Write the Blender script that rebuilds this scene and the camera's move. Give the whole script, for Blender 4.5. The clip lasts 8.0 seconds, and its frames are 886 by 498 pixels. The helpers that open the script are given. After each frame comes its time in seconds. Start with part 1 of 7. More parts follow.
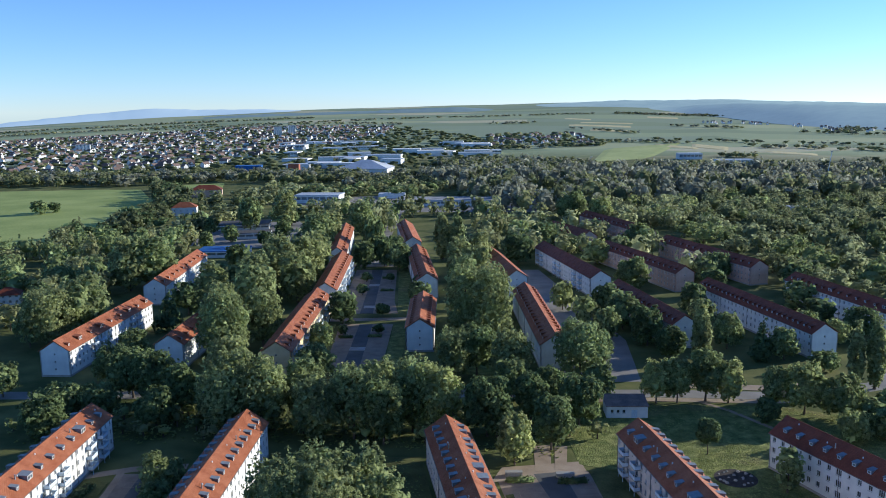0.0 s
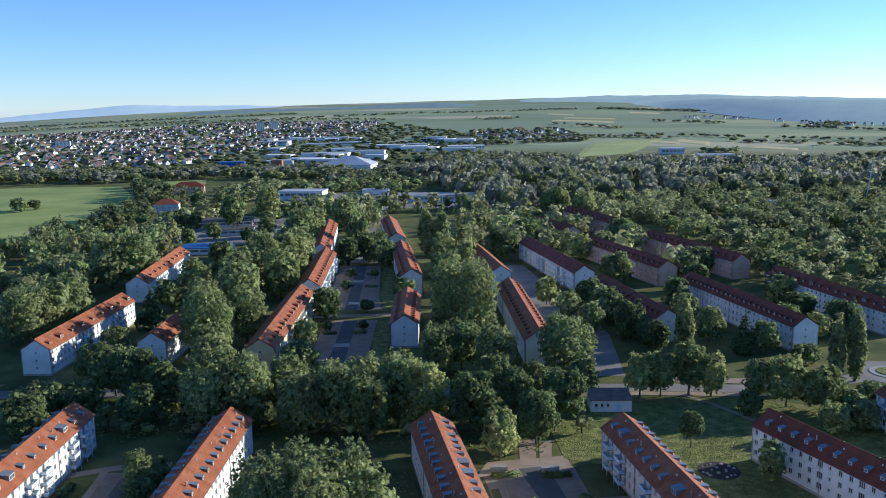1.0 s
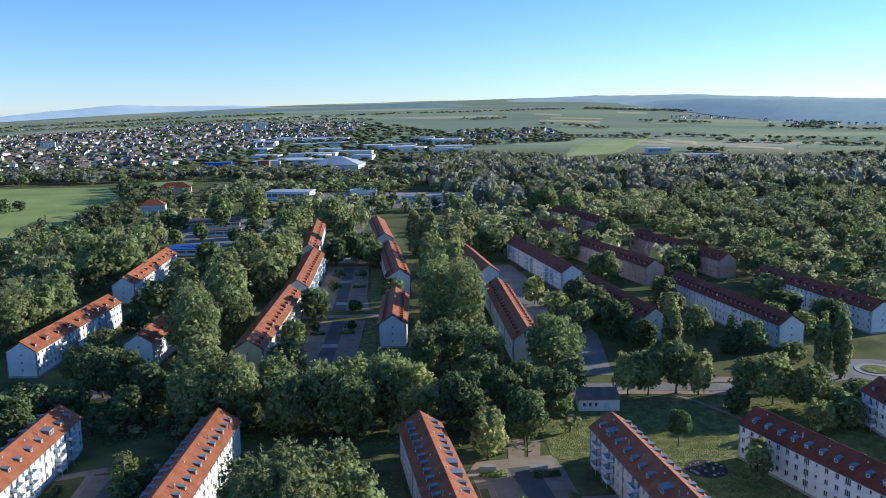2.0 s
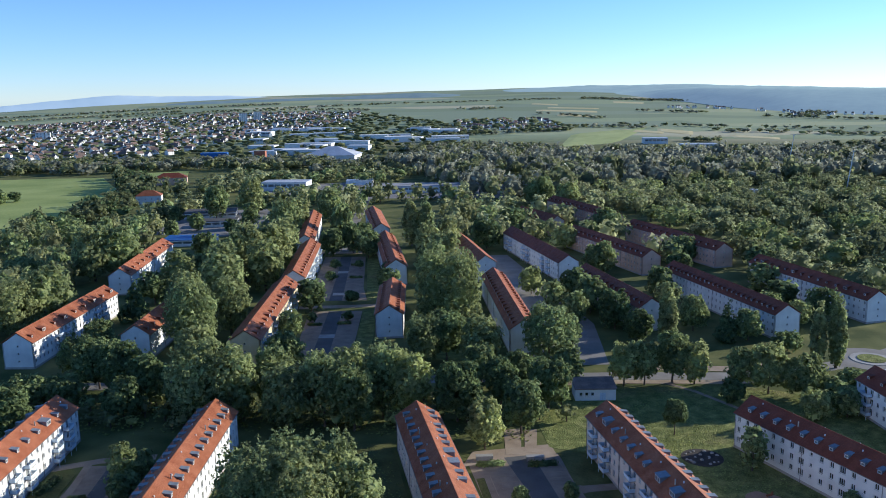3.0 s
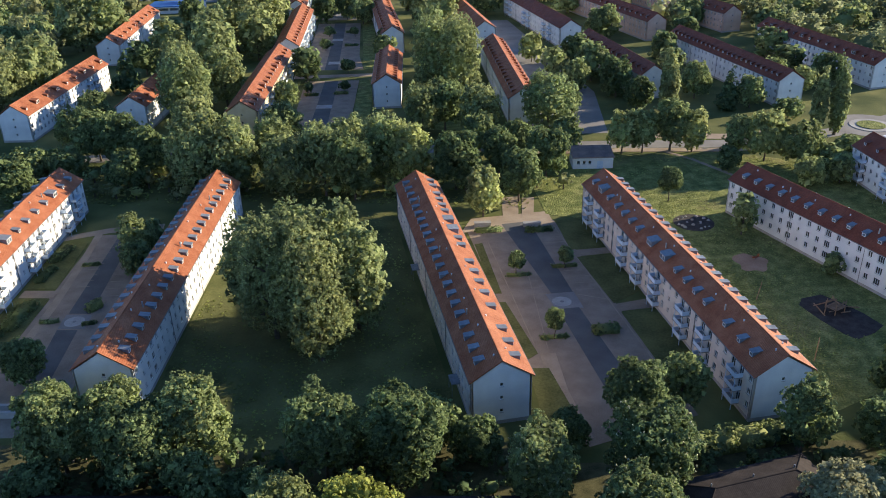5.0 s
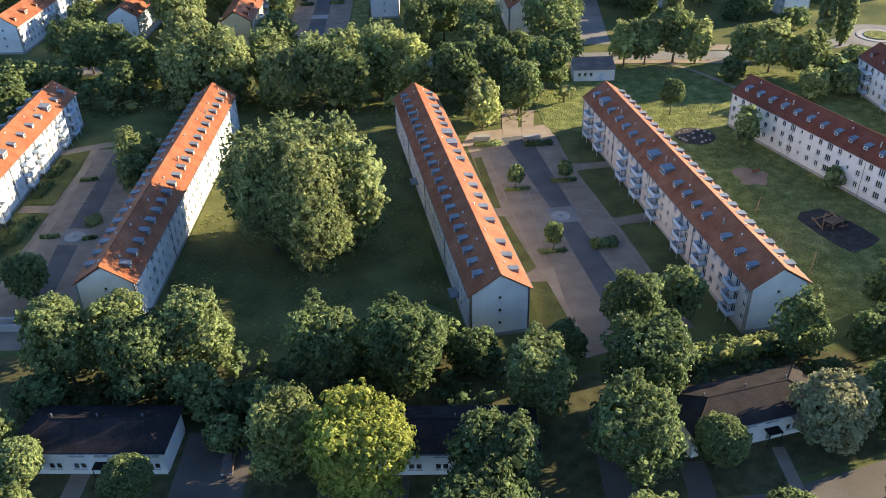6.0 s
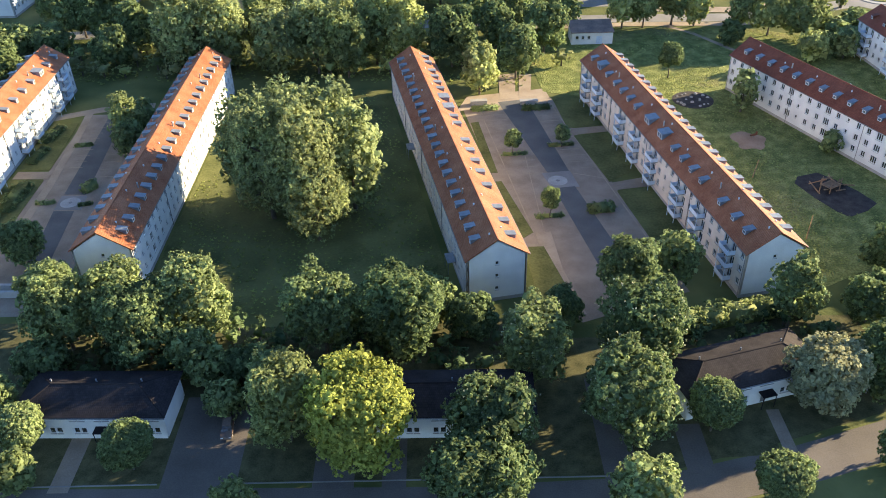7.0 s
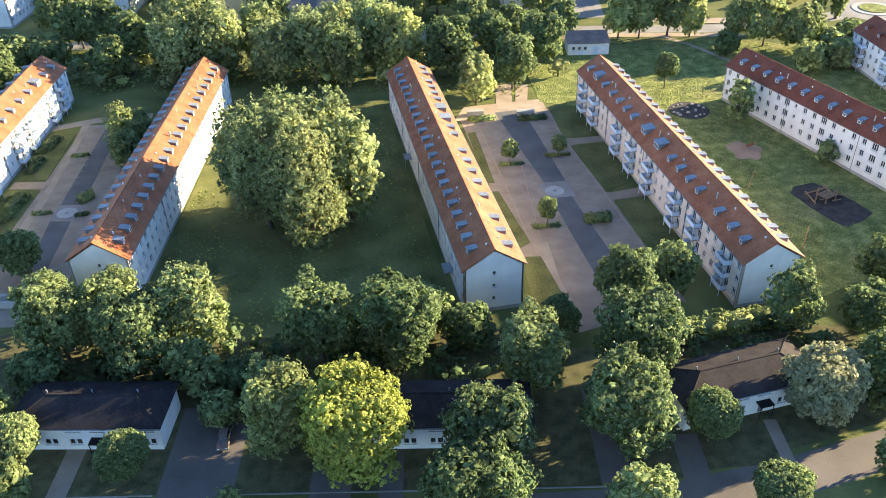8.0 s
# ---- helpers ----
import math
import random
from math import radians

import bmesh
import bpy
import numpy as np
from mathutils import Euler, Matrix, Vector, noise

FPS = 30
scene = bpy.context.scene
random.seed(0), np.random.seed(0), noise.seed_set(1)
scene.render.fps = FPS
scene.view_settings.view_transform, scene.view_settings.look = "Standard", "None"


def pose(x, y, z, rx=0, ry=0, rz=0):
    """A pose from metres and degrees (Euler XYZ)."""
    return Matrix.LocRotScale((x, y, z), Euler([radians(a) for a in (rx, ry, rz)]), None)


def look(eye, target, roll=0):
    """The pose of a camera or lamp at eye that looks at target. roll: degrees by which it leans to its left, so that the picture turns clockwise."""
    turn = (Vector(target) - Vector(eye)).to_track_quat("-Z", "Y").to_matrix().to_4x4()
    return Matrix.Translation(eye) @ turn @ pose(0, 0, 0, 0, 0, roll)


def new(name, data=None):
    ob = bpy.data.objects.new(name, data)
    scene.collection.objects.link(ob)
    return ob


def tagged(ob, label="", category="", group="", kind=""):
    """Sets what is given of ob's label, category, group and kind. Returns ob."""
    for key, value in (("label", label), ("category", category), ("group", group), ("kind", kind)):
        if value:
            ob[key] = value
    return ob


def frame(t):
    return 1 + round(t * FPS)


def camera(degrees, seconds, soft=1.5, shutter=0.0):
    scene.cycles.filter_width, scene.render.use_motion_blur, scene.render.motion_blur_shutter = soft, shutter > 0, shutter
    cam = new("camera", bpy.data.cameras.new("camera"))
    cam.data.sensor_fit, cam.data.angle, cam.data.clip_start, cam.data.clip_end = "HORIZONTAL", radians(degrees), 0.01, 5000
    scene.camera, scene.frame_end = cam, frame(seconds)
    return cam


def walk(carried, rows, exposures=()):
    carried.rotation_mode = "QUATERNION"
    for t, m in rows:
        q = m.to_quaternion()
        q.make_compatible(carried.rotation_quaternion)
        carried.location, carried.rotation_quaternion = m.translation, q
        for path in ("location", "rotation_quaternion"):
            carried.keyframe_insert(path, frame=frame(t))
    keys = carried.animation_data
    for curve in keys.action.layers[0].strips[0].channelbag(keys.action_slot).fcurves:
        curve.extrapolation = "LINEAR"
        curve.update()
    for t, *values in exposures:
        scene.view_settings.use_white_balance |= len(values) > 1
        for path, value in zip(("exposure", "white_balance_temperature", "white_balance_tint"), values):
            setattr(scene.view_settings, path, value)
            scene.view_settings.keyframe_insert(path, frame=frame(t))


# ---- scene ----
import itertools

# Camera: hovers over the estate, turns a little, then tips down.
EYE = 95.0
cam = camera(56.46, 8.0, soft=0.95)
ROWS = [
    (0.0, 80.286, 0.717, 2.067), (0.5, 80.06, 0.799, 1.548), (1.0, 79.974, 0.831, 0.924), (1.5, 79.996, 0.86, 0.393),
    (3.0, 79.289, 0.934, -0.18), (3.5, 76.798, 1.022, -0.24), (4.0, 72.622, 1.159, -0.258), (4.5, 67.661, 1.28, -0.354),
    (6.0, 57.458, 1.366, -0.511), (6.5, 55.601, 1.4, -0.661), (7.0, 55.042, 1.376, -0.77), (7.5, 55.308, 1.324, -0.853),
    (8.0, 55.734, 1.29, -0.963),
]
EXPOSURES = [(0.0, 0.52, 5350, 9), (3.0, 0.56, 5400, 10), (3.5, 0.65, 5500, 11), (4.5, 0.92, 6050, 11), (6.0, 1.57, 6850, 9), (7.0, 1.97, 7100, 8), (8.0, 2.35, 7200, 7)]
walk(cam, [(t, pose(0, 0, EYE, rx, ry, rz)) for t, rx, ry, rz in ROWS], EXPOSURES)

# ---------------------------------------------------------------- light
SUN_AZ, SUN_EL = 69.0, 15.5          # degrees right of the walk's heading, degrees up
world = bpy.data.worlds.new("world")
scene.world = world
world.use_nodes = True
wn, wl = world.node_tree.nodes, world.node_tree.links
sky = wn.new("ShaderNodeTexSky")
sky.sky_type = 'NISHITA'
sky.sun_disc = False
sky.sun_elevation = radians(SUN_EL)
sky.sun_rotation = radians(SUN_AZ)
sky.altitude = 300
sky.air_density, sky.dust_density, sky.ozone_density = 0.8, 0.0, 3.6
tint = wn.new("ShaderNodeMix")
tint.data_type, tint.blend_type = 'RGBA', 'MULTIPLY'
tint.inputs["Factor"].default_value = 1.0
tint.inputs["B"].default_value = (0.96, 0.958, 1.045, 1)
wl.new(sky.outputs[0], tint.inputs["A"])
wl.new(tint.outputs["Result"], wn["Background"].inputs[0])
wn["Background"].inputs[1].default_value = 0.116
sun_dir = Vector((math.sin(radians(SUN_AZ)) * math.cos(radians(SUN_EL)), math.cos(radians(SUN_AZ)) * math.cos(radians(SUN_EL)), math.sin(radians(SUN_EL))))
sun = new("sun", bpy.data.lights.new("sun", 'SUN'))
sun.data.energy, sun.data.angle, sun.data.color = 5.0, radians(0.6), (1.0, 0.85, 0.62)
sun.matrix_world = look(sun_dir * 300, (0, 0, 0))


# ---------------------------------------------------------------- materials
def surface(name, dark, light, scale=1.0, rough=0.85, bump=0.2, fine=8.0, metal=0.0, spread=0.0, spec=0.3, detail=5.0):
    """Two colours mixed by a broad and a fine noise, with a fine relief; spread varies the brightness from object to object."""
    m = bpy.data.materials.new(name)
    m.use_nodes = True
    n, l = m.node_tree.nodes, m.node_tree.links
    b = n["Principled BSDF"]
    co = n.new("ShaderNodeTexCoord")
    broad, grain = n.new("ShaderNodeTexNoise"), n.new("ShaderNodeTexNoise")
    broad.inputs["Scale"].default_value, broad.inputs["Detail"].default_value = scale, detail
    grain.inputs["Scale"].default_value, grain.inputs["Detail"].default_value = scale * fine, 3.0
    l.new(co.outputs["Object"], broad.inputs["Vector"])
    l.new(co.outputs["Object"], grain.inputs["Vector"])
    add = n.new("ShaderNodeMath")
    add.operation = 'MULTIPLY_ADD'
    l.new(grain.outputs[0], add.inputs[0])
    add.inputs[1].default_value = 0.5
    half = n.new("ShaderNodeMath")
    half.operation = 'MULTIPLY'
    l.new(broad.outputs[0], half.inputs[0])
    half.inputs[1].default_value = 0.9
    l.new(half.outputs[0], add.inputs[2])
    ramp = n.new("ShaderNodeValToRGB")
    ramp.color_ramp.elements[0].position, ramp.color_ramp.elements[0].color = 0.5, (*dark, 1)
    ramp.color_ramp.elements[1].position, ramp.color_ramp.elements[1].color = 0.9, (*light, 1)
    l.new(add.outputs[0], ramp.inputs[0])
    out = ramp.outputs[0]
    if spread:
        info, hsv, mul = n.new("ShaderNodeObjectInfo"), n.new("ShaderNodeHueSaturation"), n.new("ShaderNodeMath")
        mul.operation = 'MULTIPLY_ADD'
        l.new(info.outputs["Random"], mul.inputs[0])
        mul.inputs[1].default_value, mul.inputs[2].default_value = spread, 1 - spread / 2
        l.new(mul.outputs[0], hsv.inputs["Value"])
        l.new(out, hsv.inputs["Color"])
        out = hsv.outputs[0]
    l.new(out, b.inputs["Base Color"])
    b.inputs["Roughness"].default_value, b.inputs["Metallic"].default_value = rough, metal
    b.inputs["Specular IOR Level"].default_value = spec
    if bump:
        bp = n.new("ShaderNodeBump")
        bp.inputs["Strength"].default_value, bp.inputs["Distance"].default_value = bump, 0.05
        l.new(grain.outputs[0], bp.inputs["Height"])
        l.new(bp.outputs[0], b.inputs["Normal"])
    return m


def tile_roof(name, dark, light, spec=0.15, wave=0.62, rough=0.6):
    """Clay pantiles: rounded columns that run down the slope, rows along the eaves, lichen in broad blotches."""
    m = surface(name, dark, light, scale=0.35, rough=rough, bump=0.0, fine=9.0, spread=0.16, spec=spec)
    n, l = m.node_tree.nodes, m.node_tree.links
    uv = n.new("ShaderNodeUVMap")
    brick = n.new("ShaderNodeTexBrick")
    brick.inputs["Scale"].default_value = 1.0
    brick.inputs["Brick Width"].default_value, brick.inputs["Row Height"].default_value = 0.3, 0.36
    brick.inputs["Mortar Size"].default_value, brick.inputs["Mortar Smooth"].default_value = 0.03, 0.6
    brick.inputs["Color1"].default_value, brick.inputs["Color2"].default_value = (0.82, 0.82, 0.82, 1), (1.1, 1.1, 1.1, 1)
    brick.inputs["Mortar"].default_value = (0.6, 0.6, 0.6, 1)
    l.new(uv.outputs[0], brick.inputs["Vector"])
    b = n["Principled BSDF"]
    old = b.inputs["Base Color"].links[0].from_socket
    mix = n.new("ShaderNodeMix")
    mix.data_type, mix.blend_type = 'RGBA', 'MULTIPLY'
    mix.inputs["Factor"].default_value = 0.8
    l.new(old, mix.inputs["A"])
    l.new(brick.outputs["Color"], mix.inputs["B"])
    l.new(mix.outputs["Result"], b.inputs["Base Color"])

    def op(kind, a, c):
        q = n.new("ShaderNodeMath")
        q.operation = kind
        for i, v in enumerate((a, c)):
            if isinstance(v, (int, float)):
                q.inputs[i].default_value = v
            elif v is not None:
                l.new(v, q.inputs[i])
        return q.outputs[0]

    # the tiles' rounded profile, as a slope to either side
    xyz = n.new("ShaderNodeSeparateXYZ")
    l.new(uv.outputs[0], xyz.inputs[0])
    lean = op('MULTIPLY', op('SINE', op('MULTIPLY', xyz.outputs[0], 2 * math.pi / 0.3), None), wave)
    up = op('SQRT', op('SUBTRACT', 1.0, op('MULTIPLY', lean, lean)), None)
    col = n.new("ShaderNodeCombineXYZ")
    l.new(op('MULTIPLY_ADD', lean, 0.5), col.inputs[0])
    col.inputs[0].links[0].from_node.inputs[2].default_value = 0.5
    col.inputs[1].default_value = 0.5
    l.new(op('MULTIPLY_ADD', up, 0.5), col.inputs[2])
    col.inputs[2].links[0].from_node.inputs[2].default_value = 0.5
    nm = n.new("ShaderNodeNormalMap")
    nm.space, nm.uv_map = 'TANGENT', "UVMap"
    l.new(col.outputs[0], nm.inputs["Color"])
    l.new(nm.outputs[0], b.inputs["Normal"])
    return m


def leaf_material(name, dark, light, glow=0.35, spread=0.3):
    """Leaves: two greens by leaf and by tree, some light passing through."""
    m = bpy.data.materials.new(name)
    m.use_nodes = True
    n, l = m.node_tree.nodes, m.node_tree.links
    b = n["Principled BSDF"]
    geo, info = n.new("ShaderNodeNewGeometry"), n.new("ShaderNodeObjectInfo")
    ramp = n.new("ShaderNodeValToRGB")
    ramp.color_ramp.elements[0].color, ramp.color_ramp.elements[1].color = (*dark, 1), (*light, 1)
    l.new(geo.outputs["Random Per Island"], ramp.inputs[0])
    hsv = n.new("ShaderNodeHueSaturation")
    mul, hue = n.new("ShaderNodeMath"), n.new("ShaderNodeMath")
    mul.operation = hue.operation = 'MULTIPLY_ADD'
    l.new(info.outputs["Random"], mul.inputs[0])
    mul.inputs[1].default_value, mul.inputs[2].default_value = spread * 2, 1 - spread
    l.new(info.outputs["Random"], hue.inputs[0])
    hue.inputs[1].default_value, hue.inputs[2].default_value = -0.03, 0.515
    co, patch, tone = n.new("ShaderNodeTexCoord"), n.new("ShaderNodeTexNoise"), n.new("ShaderNodeMapRange")
    patch.inputs["Scale"].default_value, patch.inputs["Detail"].default_value = 0.11, 2.0
    l.new(co.outputs["Object"], patch.inputs["Vector"])
    tone.inputs["From Min"].default_value, tone.inputs["From Max"].default_value = 0.3, 0.7
    tone.inputs["To Min"].default_value, tone.inputs["To Max"].default_value = 0.65, 1.35
    l.new(patch.outputs[0], tone.inputs["Value"])
    both = n.new("ShaderNodeMath")
    both.operation = 'MULTIPLY'
    l.new(mul.outputs[0], both.inputs[0])
    l.new(tone.outputs[0], both.inputs[1])
    l.new(both.outputs[0], hsv.inputs["Value"])
    l.new(hue.outputs[0], hsv.inputs["Hue"])
    l.new(ramp.outputs[0], hsv.inputs["Color"])
    l.new(hsv.outputs[0], b.inputs["Base Color"])
    b.inputs["Roughness"].default_value = 0.75
    b.inputs["Specular IOR Level"].default_value = 0.12
    leafy, bp = n.new("ShaderNodeTexNoise"), n.new("ShaderNodeBump")
    leafy.inputs["Scale"].default_value, leafy.inputs["Detail"].default_value = 0.9, 3.0
    l.new(co.outputs["Object"], leafy.inputs["Vector"])
    bp.inputs["Strength"].default_value, bp.inputs["Distance"].default_value = 0.3, 0.5
    l.new(leafy.outputs[0], bp.inputs["Height"])
    l.new(bp.outputs[0], b.inputs["Normal"])
    tr, mix = n.new("ShaderNodeBsdfTranslucent"), n.new("ShaderNodeMixShader")
    l.new(hsv.outputs[0], tr.inputs[0])
    mix.inputs[0].default_value = glow
    l.new(b.outputs[0], mix.inputs[1])
    l.new(tr.outputs[0], mix.inputs[2])
    l.new(mix.outputs[0], n["Material Output"].inputs[0])
    return m


def glass_material(name):
    m = bpy.data.materials.new(name)
    m.use_nodes = True
    b = m.node_tree.nodes["Principled BSDF"]
    b.inputs["Base Color"].default_value = (0.55, 0.6, 0.62, 1)
    b.inputs["Roughness"].default_value, b.inputs["IOR"].default_value = 0.04, 1.5
    b.inputs["Transmission Weight"].default_value = 0.9
    return m


def turf(name):
    """Mown grass: greens that shift over metres, straw-coloured worn patches, a fine nap."""
    m = bpy.data.materials.new(name)
    m.use_nodes = True
    n, l = m.node_tree.nodes, m.node_tree.links
    b = n["Principled BSDF"]
    b.inputs["Roughness"].default_value, b.inputs["Specular IOR Level"].default_value = 0.95, 0.1
    co = n.new("ShaderNodeTexCoord")
    tex = []
    for scale, detail in ((0.05, 3), (0.35, 5), (2.5, 6)):
        t = n.new("ShaderNodeTexNoise")
        t.inputs["Scale"].default_value, t.inputs["Detail"].default_value = scale, detail
        l.new(co.outputs["Object"], t.inputs["Vector"])
        tex.append(t)
    ramps = []
    for t, stops in ((tex[1], ((0.3, (0.122, 0.152, 0.048)), (0.5, (0.203, 0.228, 0.075)), (0.7, (0.34, 0.355, 0.125)))), (tex[2], ((0.3, (0.6, 0.6, 0.6)), (0.7, (1.25, 1.25, 1.25)))),
                     (tex[0], ((0.56, (0.0, 0.0, 0.0)), (0.72, (0.7, 0.7, 0.7))))):
        r = n.new("ShaderNodeValToRGB")
        e = r.color_ramp.elements
        for i, (p, c) in enumerate(stops):
            q = e[i] if i < 2 else e.new(p)
            q.position, q.color = p, (*c, 1)
        l.new(t.outputs[0], r.inputs[0])
        ramps.append(r)
    worn, mul = n.new("ShaderNodeMix"), n.new("ShaderNodeMix")
    worn.data_type = mul.data_type = 'RGBA'
    mul.blend_type = 'MULTIPLY'
    mul.inputs["Factor"].default_value = 1.0
    l.new(ramps[2].outputs[0], worn.inputs["Factor"])
    l.new(ramps[0].outputs[0], worn.inputs["A"])
    worn.inputs["B"].default_value = (0.28, 0.24, 0.12, 1)
    l.new(worn.outputs["Result"], mul.inputs["A"])
    l.new(ramps[1].outputs[0], mul.inputs["B"])
    l.new(mul.outputs["Result"], b.inputs["Base Color"])
    bp = n.new("ShaderNodeBump")
    bp.inputs["Strength"].default_value, bp.inputs["Distance"].default_value = 1.0, 0.55
    l.new(tex[2].outputs[0], bp.inputs["Height"])
    l.new(bp.outputs[0], b.inputs["Normal"])
    return m


M = {}
M["roof"] = tile_roof("clay_tiles", (0.3, 0.095, 0.042), (0.46, 0.18, 0.09))
M["roof_brown"] = tile_roof("brown_tiles", (0.2, 0.058, 0.032), (0.3, 0.095, 0.052), 0.15)
# dark tiles, lowered further in colour for tree shade; umber is the sunnier copy
M["roof_dark"] = tile_roof("dark_tiles", (0.022, 0.02, 0.022), (0.044, 0.039, 0.041), 0.1, 0.07, 0.85)
M["roof_umber"] = tile_roof("umber_tiles", (0.036, 0.03, 0.029), (0.065, 0.054, 0.05), 0.1, 0.07, 0.85)
M["white"] = surface("white_render", (0.66, 0.66, 0.64), (0.8, 0.8, 0.77), 0.3, 0.9, 0.15, 20, spread=0.06)
M["cream"] = surface("cream_render", (0.6, 0.53, 0.45), (0.74, 0.66, 0.57), 0.3, 0.9, 0.15, 20, spread=0.06)
M["pink"] = surface("salmon_render", (0.5, 0.36, 0.28), (0.62, 0.46, 0.37), 0.3, 0.9, 0.15, 20, spread=0.08)
M["yellow"] = surface("yellow_render", (0.66, 0.52, 0.3), (0.78, 0.64, 0.4), 0.3, 0.9, 0.15, 20)
M["plinth"] = surface("plinth_render", (0.3, 0.29, 0.27), (0.42, 0.4, 0.38), 0.5, 0.9, 0.2, 12)
M["frame"] = surface("white_frame", (0.7, 0.7, 0.69), (0.82, 0.82, 0.81), 2.0, 0.5, 0.0)
M["glass"] = glass_material("window_glass")
M["inside"] = surface("room_floor", (0.12, 0.1, 0.08), (0.2, 0.17, 0.14), 0.4, 0.9, 0.0)
M["zinc"] = surface("zinc_sheet", (0.155, 0.175, 0.195), (0.265, 0.285, 0.305), 1.2, 0.45, 0.1, 6, metal=0.15, spread=0.3)
M["rail"] = surface("painted_rail", (0.5, 0.6, 0.7), (0.66, 0.76, 0.85), 1.0, 0.5, 0.0)
M["pipe"] = surface("drain_pipe", (0.16, 0.15, 0.15), (0.24, 0.23, 0.22), 1.0, 0.5, 0.0, metal=0.3)
M["bark"] = surface("bark", (0.07, 0.055, 0.04), (0.17, 0.14, 0.11), 1.5, 0.95, 0.6, 10)
M["asphalt"] = surface("asphalt", (0.085, 0.085, 0.082), (0.14, 0.138, 0.132), 0.15, 0.92, 0.2, 40)
M["asphalt_pale"] = surface("worn_asphalt", (0.185, 0.174, 0.158), (0.285, 0.268, 0.245), 0.12, 0.92, 0.2, 40)
M["street"] = surface("street_asphalt", (0.1, 0.086, 0.073), (0.165, 0.143, 0.122), 0.12, 0.92, 0.2, 40)
M["paving"] = surface("red_paving", (0.215, 0.166, 0.122), (0.325, 0.26, 0.195), 0.25, 0.92, 0.25, 18)
M["path"] = surface("sandy_path", (0.27, 0.205, 0.145), (0.4, 0.32, 0.235), 0.2, 0.95, 0.25, 18)
M["wheat"] = surface("ripe_crop", (0.46, 0.4, 0.19), (0.6, 0.53, 0.28), 0.02, 0.95, 0.1)
M["crop"] = surface("green_crop", (0.27, 0.32, 0.1), (0.4, 0.44, 0.16), 0.01, 0.95, 0.1)
M["brick"] = surface("red_brick", (0.28, 0.1, 0.06), (0.4, 0.16, 0.1), 0.3, 0.9, 0.1)
M["slate"] = surface("grey_tiles", (0.11, 0.085, 0.075), (0.24, 0.165, 0.13), 0.3, 0.85, 0.1, spread=0.4)
# far hills: base colours paled towards blue for distance haze
M["far_hill"] = surface("hazed_far_hill", (0.2, 0.29, 0.28), (0.28, 0.37, 0.33), 0.006, 1.0, 0.0, 6, spec=0.0)
M["far_wood"] = surface("hazed_far_slope", (0.2, 0.27, 0.28), (0.26, 0.33, 0.32), 0.006, 1.0, 0.0, 6, spec=0.0)
M["haze_hill"] = surface("haze_blue_hill", (0.37, 0.43, 0.46), (0.41, 0.47, 0.5), 0.002, 1.0, 0.0, 4, spec=0.0)
M["concrete"] = surface("concrete", (0.28, 0.27, 0.25), (0.42, 0.41, 0.38), 0.3, 0.9, 0.2, 14)
M["sand"] = surface("play_sand", (0.3, 0.185, 0.115), (0.41, 0.27, 0.18), 0.3, 0.95, 0.3, 14)
M["mulch"] = surface("dark_mulch", (0.03, 0.026, 0.023), (0.075, 0.065, 0.058), 0.6, 0.95, 0.4, 10)
M["wood"] = surface("grey_wood", (0.16, 0.1, 0.06), (0.3, 0.2, 0.12), 1.0, 0.8, 0.3, 10)
M["lawn"] = turf("lawn")
# worn lawn, its colour also darkened for the shade of blocks and poplars
M["shade_worn_lawn"] = surface("shade_worn_lawn", (0.07, 0.08, 0.028), (0.165, 0.168, 0.064), 0.14, 0.95, 0.9, 14, spec=0.1)
# rough overgrown garden ground, darkened in colour for the deep tree shade
M["garden"] = surface("rough_shade_garden", (0.055, 0.056, 0.026), (0.135, 0.126, 0.062), 0.5, 0.95, 0.8, 9, spec=0.1)
M["meadow"] = surface("meadow_grass", (0.22, 0.28, 0.085), (0.36, 0.41, 0.14), 0.02, 0.95, 0.8, 30, spec=0.1)
M["blue_roof"] = surface("blue_sheet_roof", (0.02, 0.09, 0.3), (0.05, 0.16, 0.42), 0.2, 0.5, 0.05)
M["felt"] = surface("roofing_felt", (0.06, 0.06, 0.06), (0.12, 0.115, 0.11), 0.1, 0.9, 0.1)
M["flat_roof"] = surface("gravel_roof", (0.22, 0.22, 0.22), (0.36, 0.36, 0.36), 0.1, 0.9, 0.1)
M["pale_sheet"] = surface("pale_sheet", (0.42, 0.45, 0.48), (0.62, 0.64, 0.66), 0.05, 0.55, 0.0, spread=0.2)
M["steel"] = surface("galvanised_steel", (0.4, 0.41, 0.42), (0.55, 0.56, 0.57), 1.0, 0.4, 0.0, metal=0.7)
M["leaf_round"] = leaf_material("leaves_green", (0.119, 0.156, 0.07), (0.305, 0.39, 0.166), 0.46)
M["leaf_poplar"] = leaf_material("leaves_poplar", (0.186, 0.217, 0.097), (0.415, 0.474, 0.21), 0.5, 0.04)
M["leaf_light"] = leaf_material("leaves_light", (0.21, 0.252, 0.1), (0.47, 0.53, 0.226), 0.52)
M["leaf_yellow"] = leaf_material("leaves_yellow", (0.254, 0.292, 0.065), (0.454, 0.491, 0.124), 0.36, 0.06)
M["leaf_pale"] = leaf_material("leaves_silver", (0.29, 0.3, 0.17), (0.5, 0.51, 0.3), 0.42, 0.06)
M["leaf_dark"] = leaf_material("leaves_dark", (0.057, 0.098, 0.046), (0.138, 0.196, 0.086), 0.3)
M["leaf_wood"] = leaf_material("leaves_wood", (0.153, 0.175, 0.089), (0.338, 0.366, 0.178), 0.56)
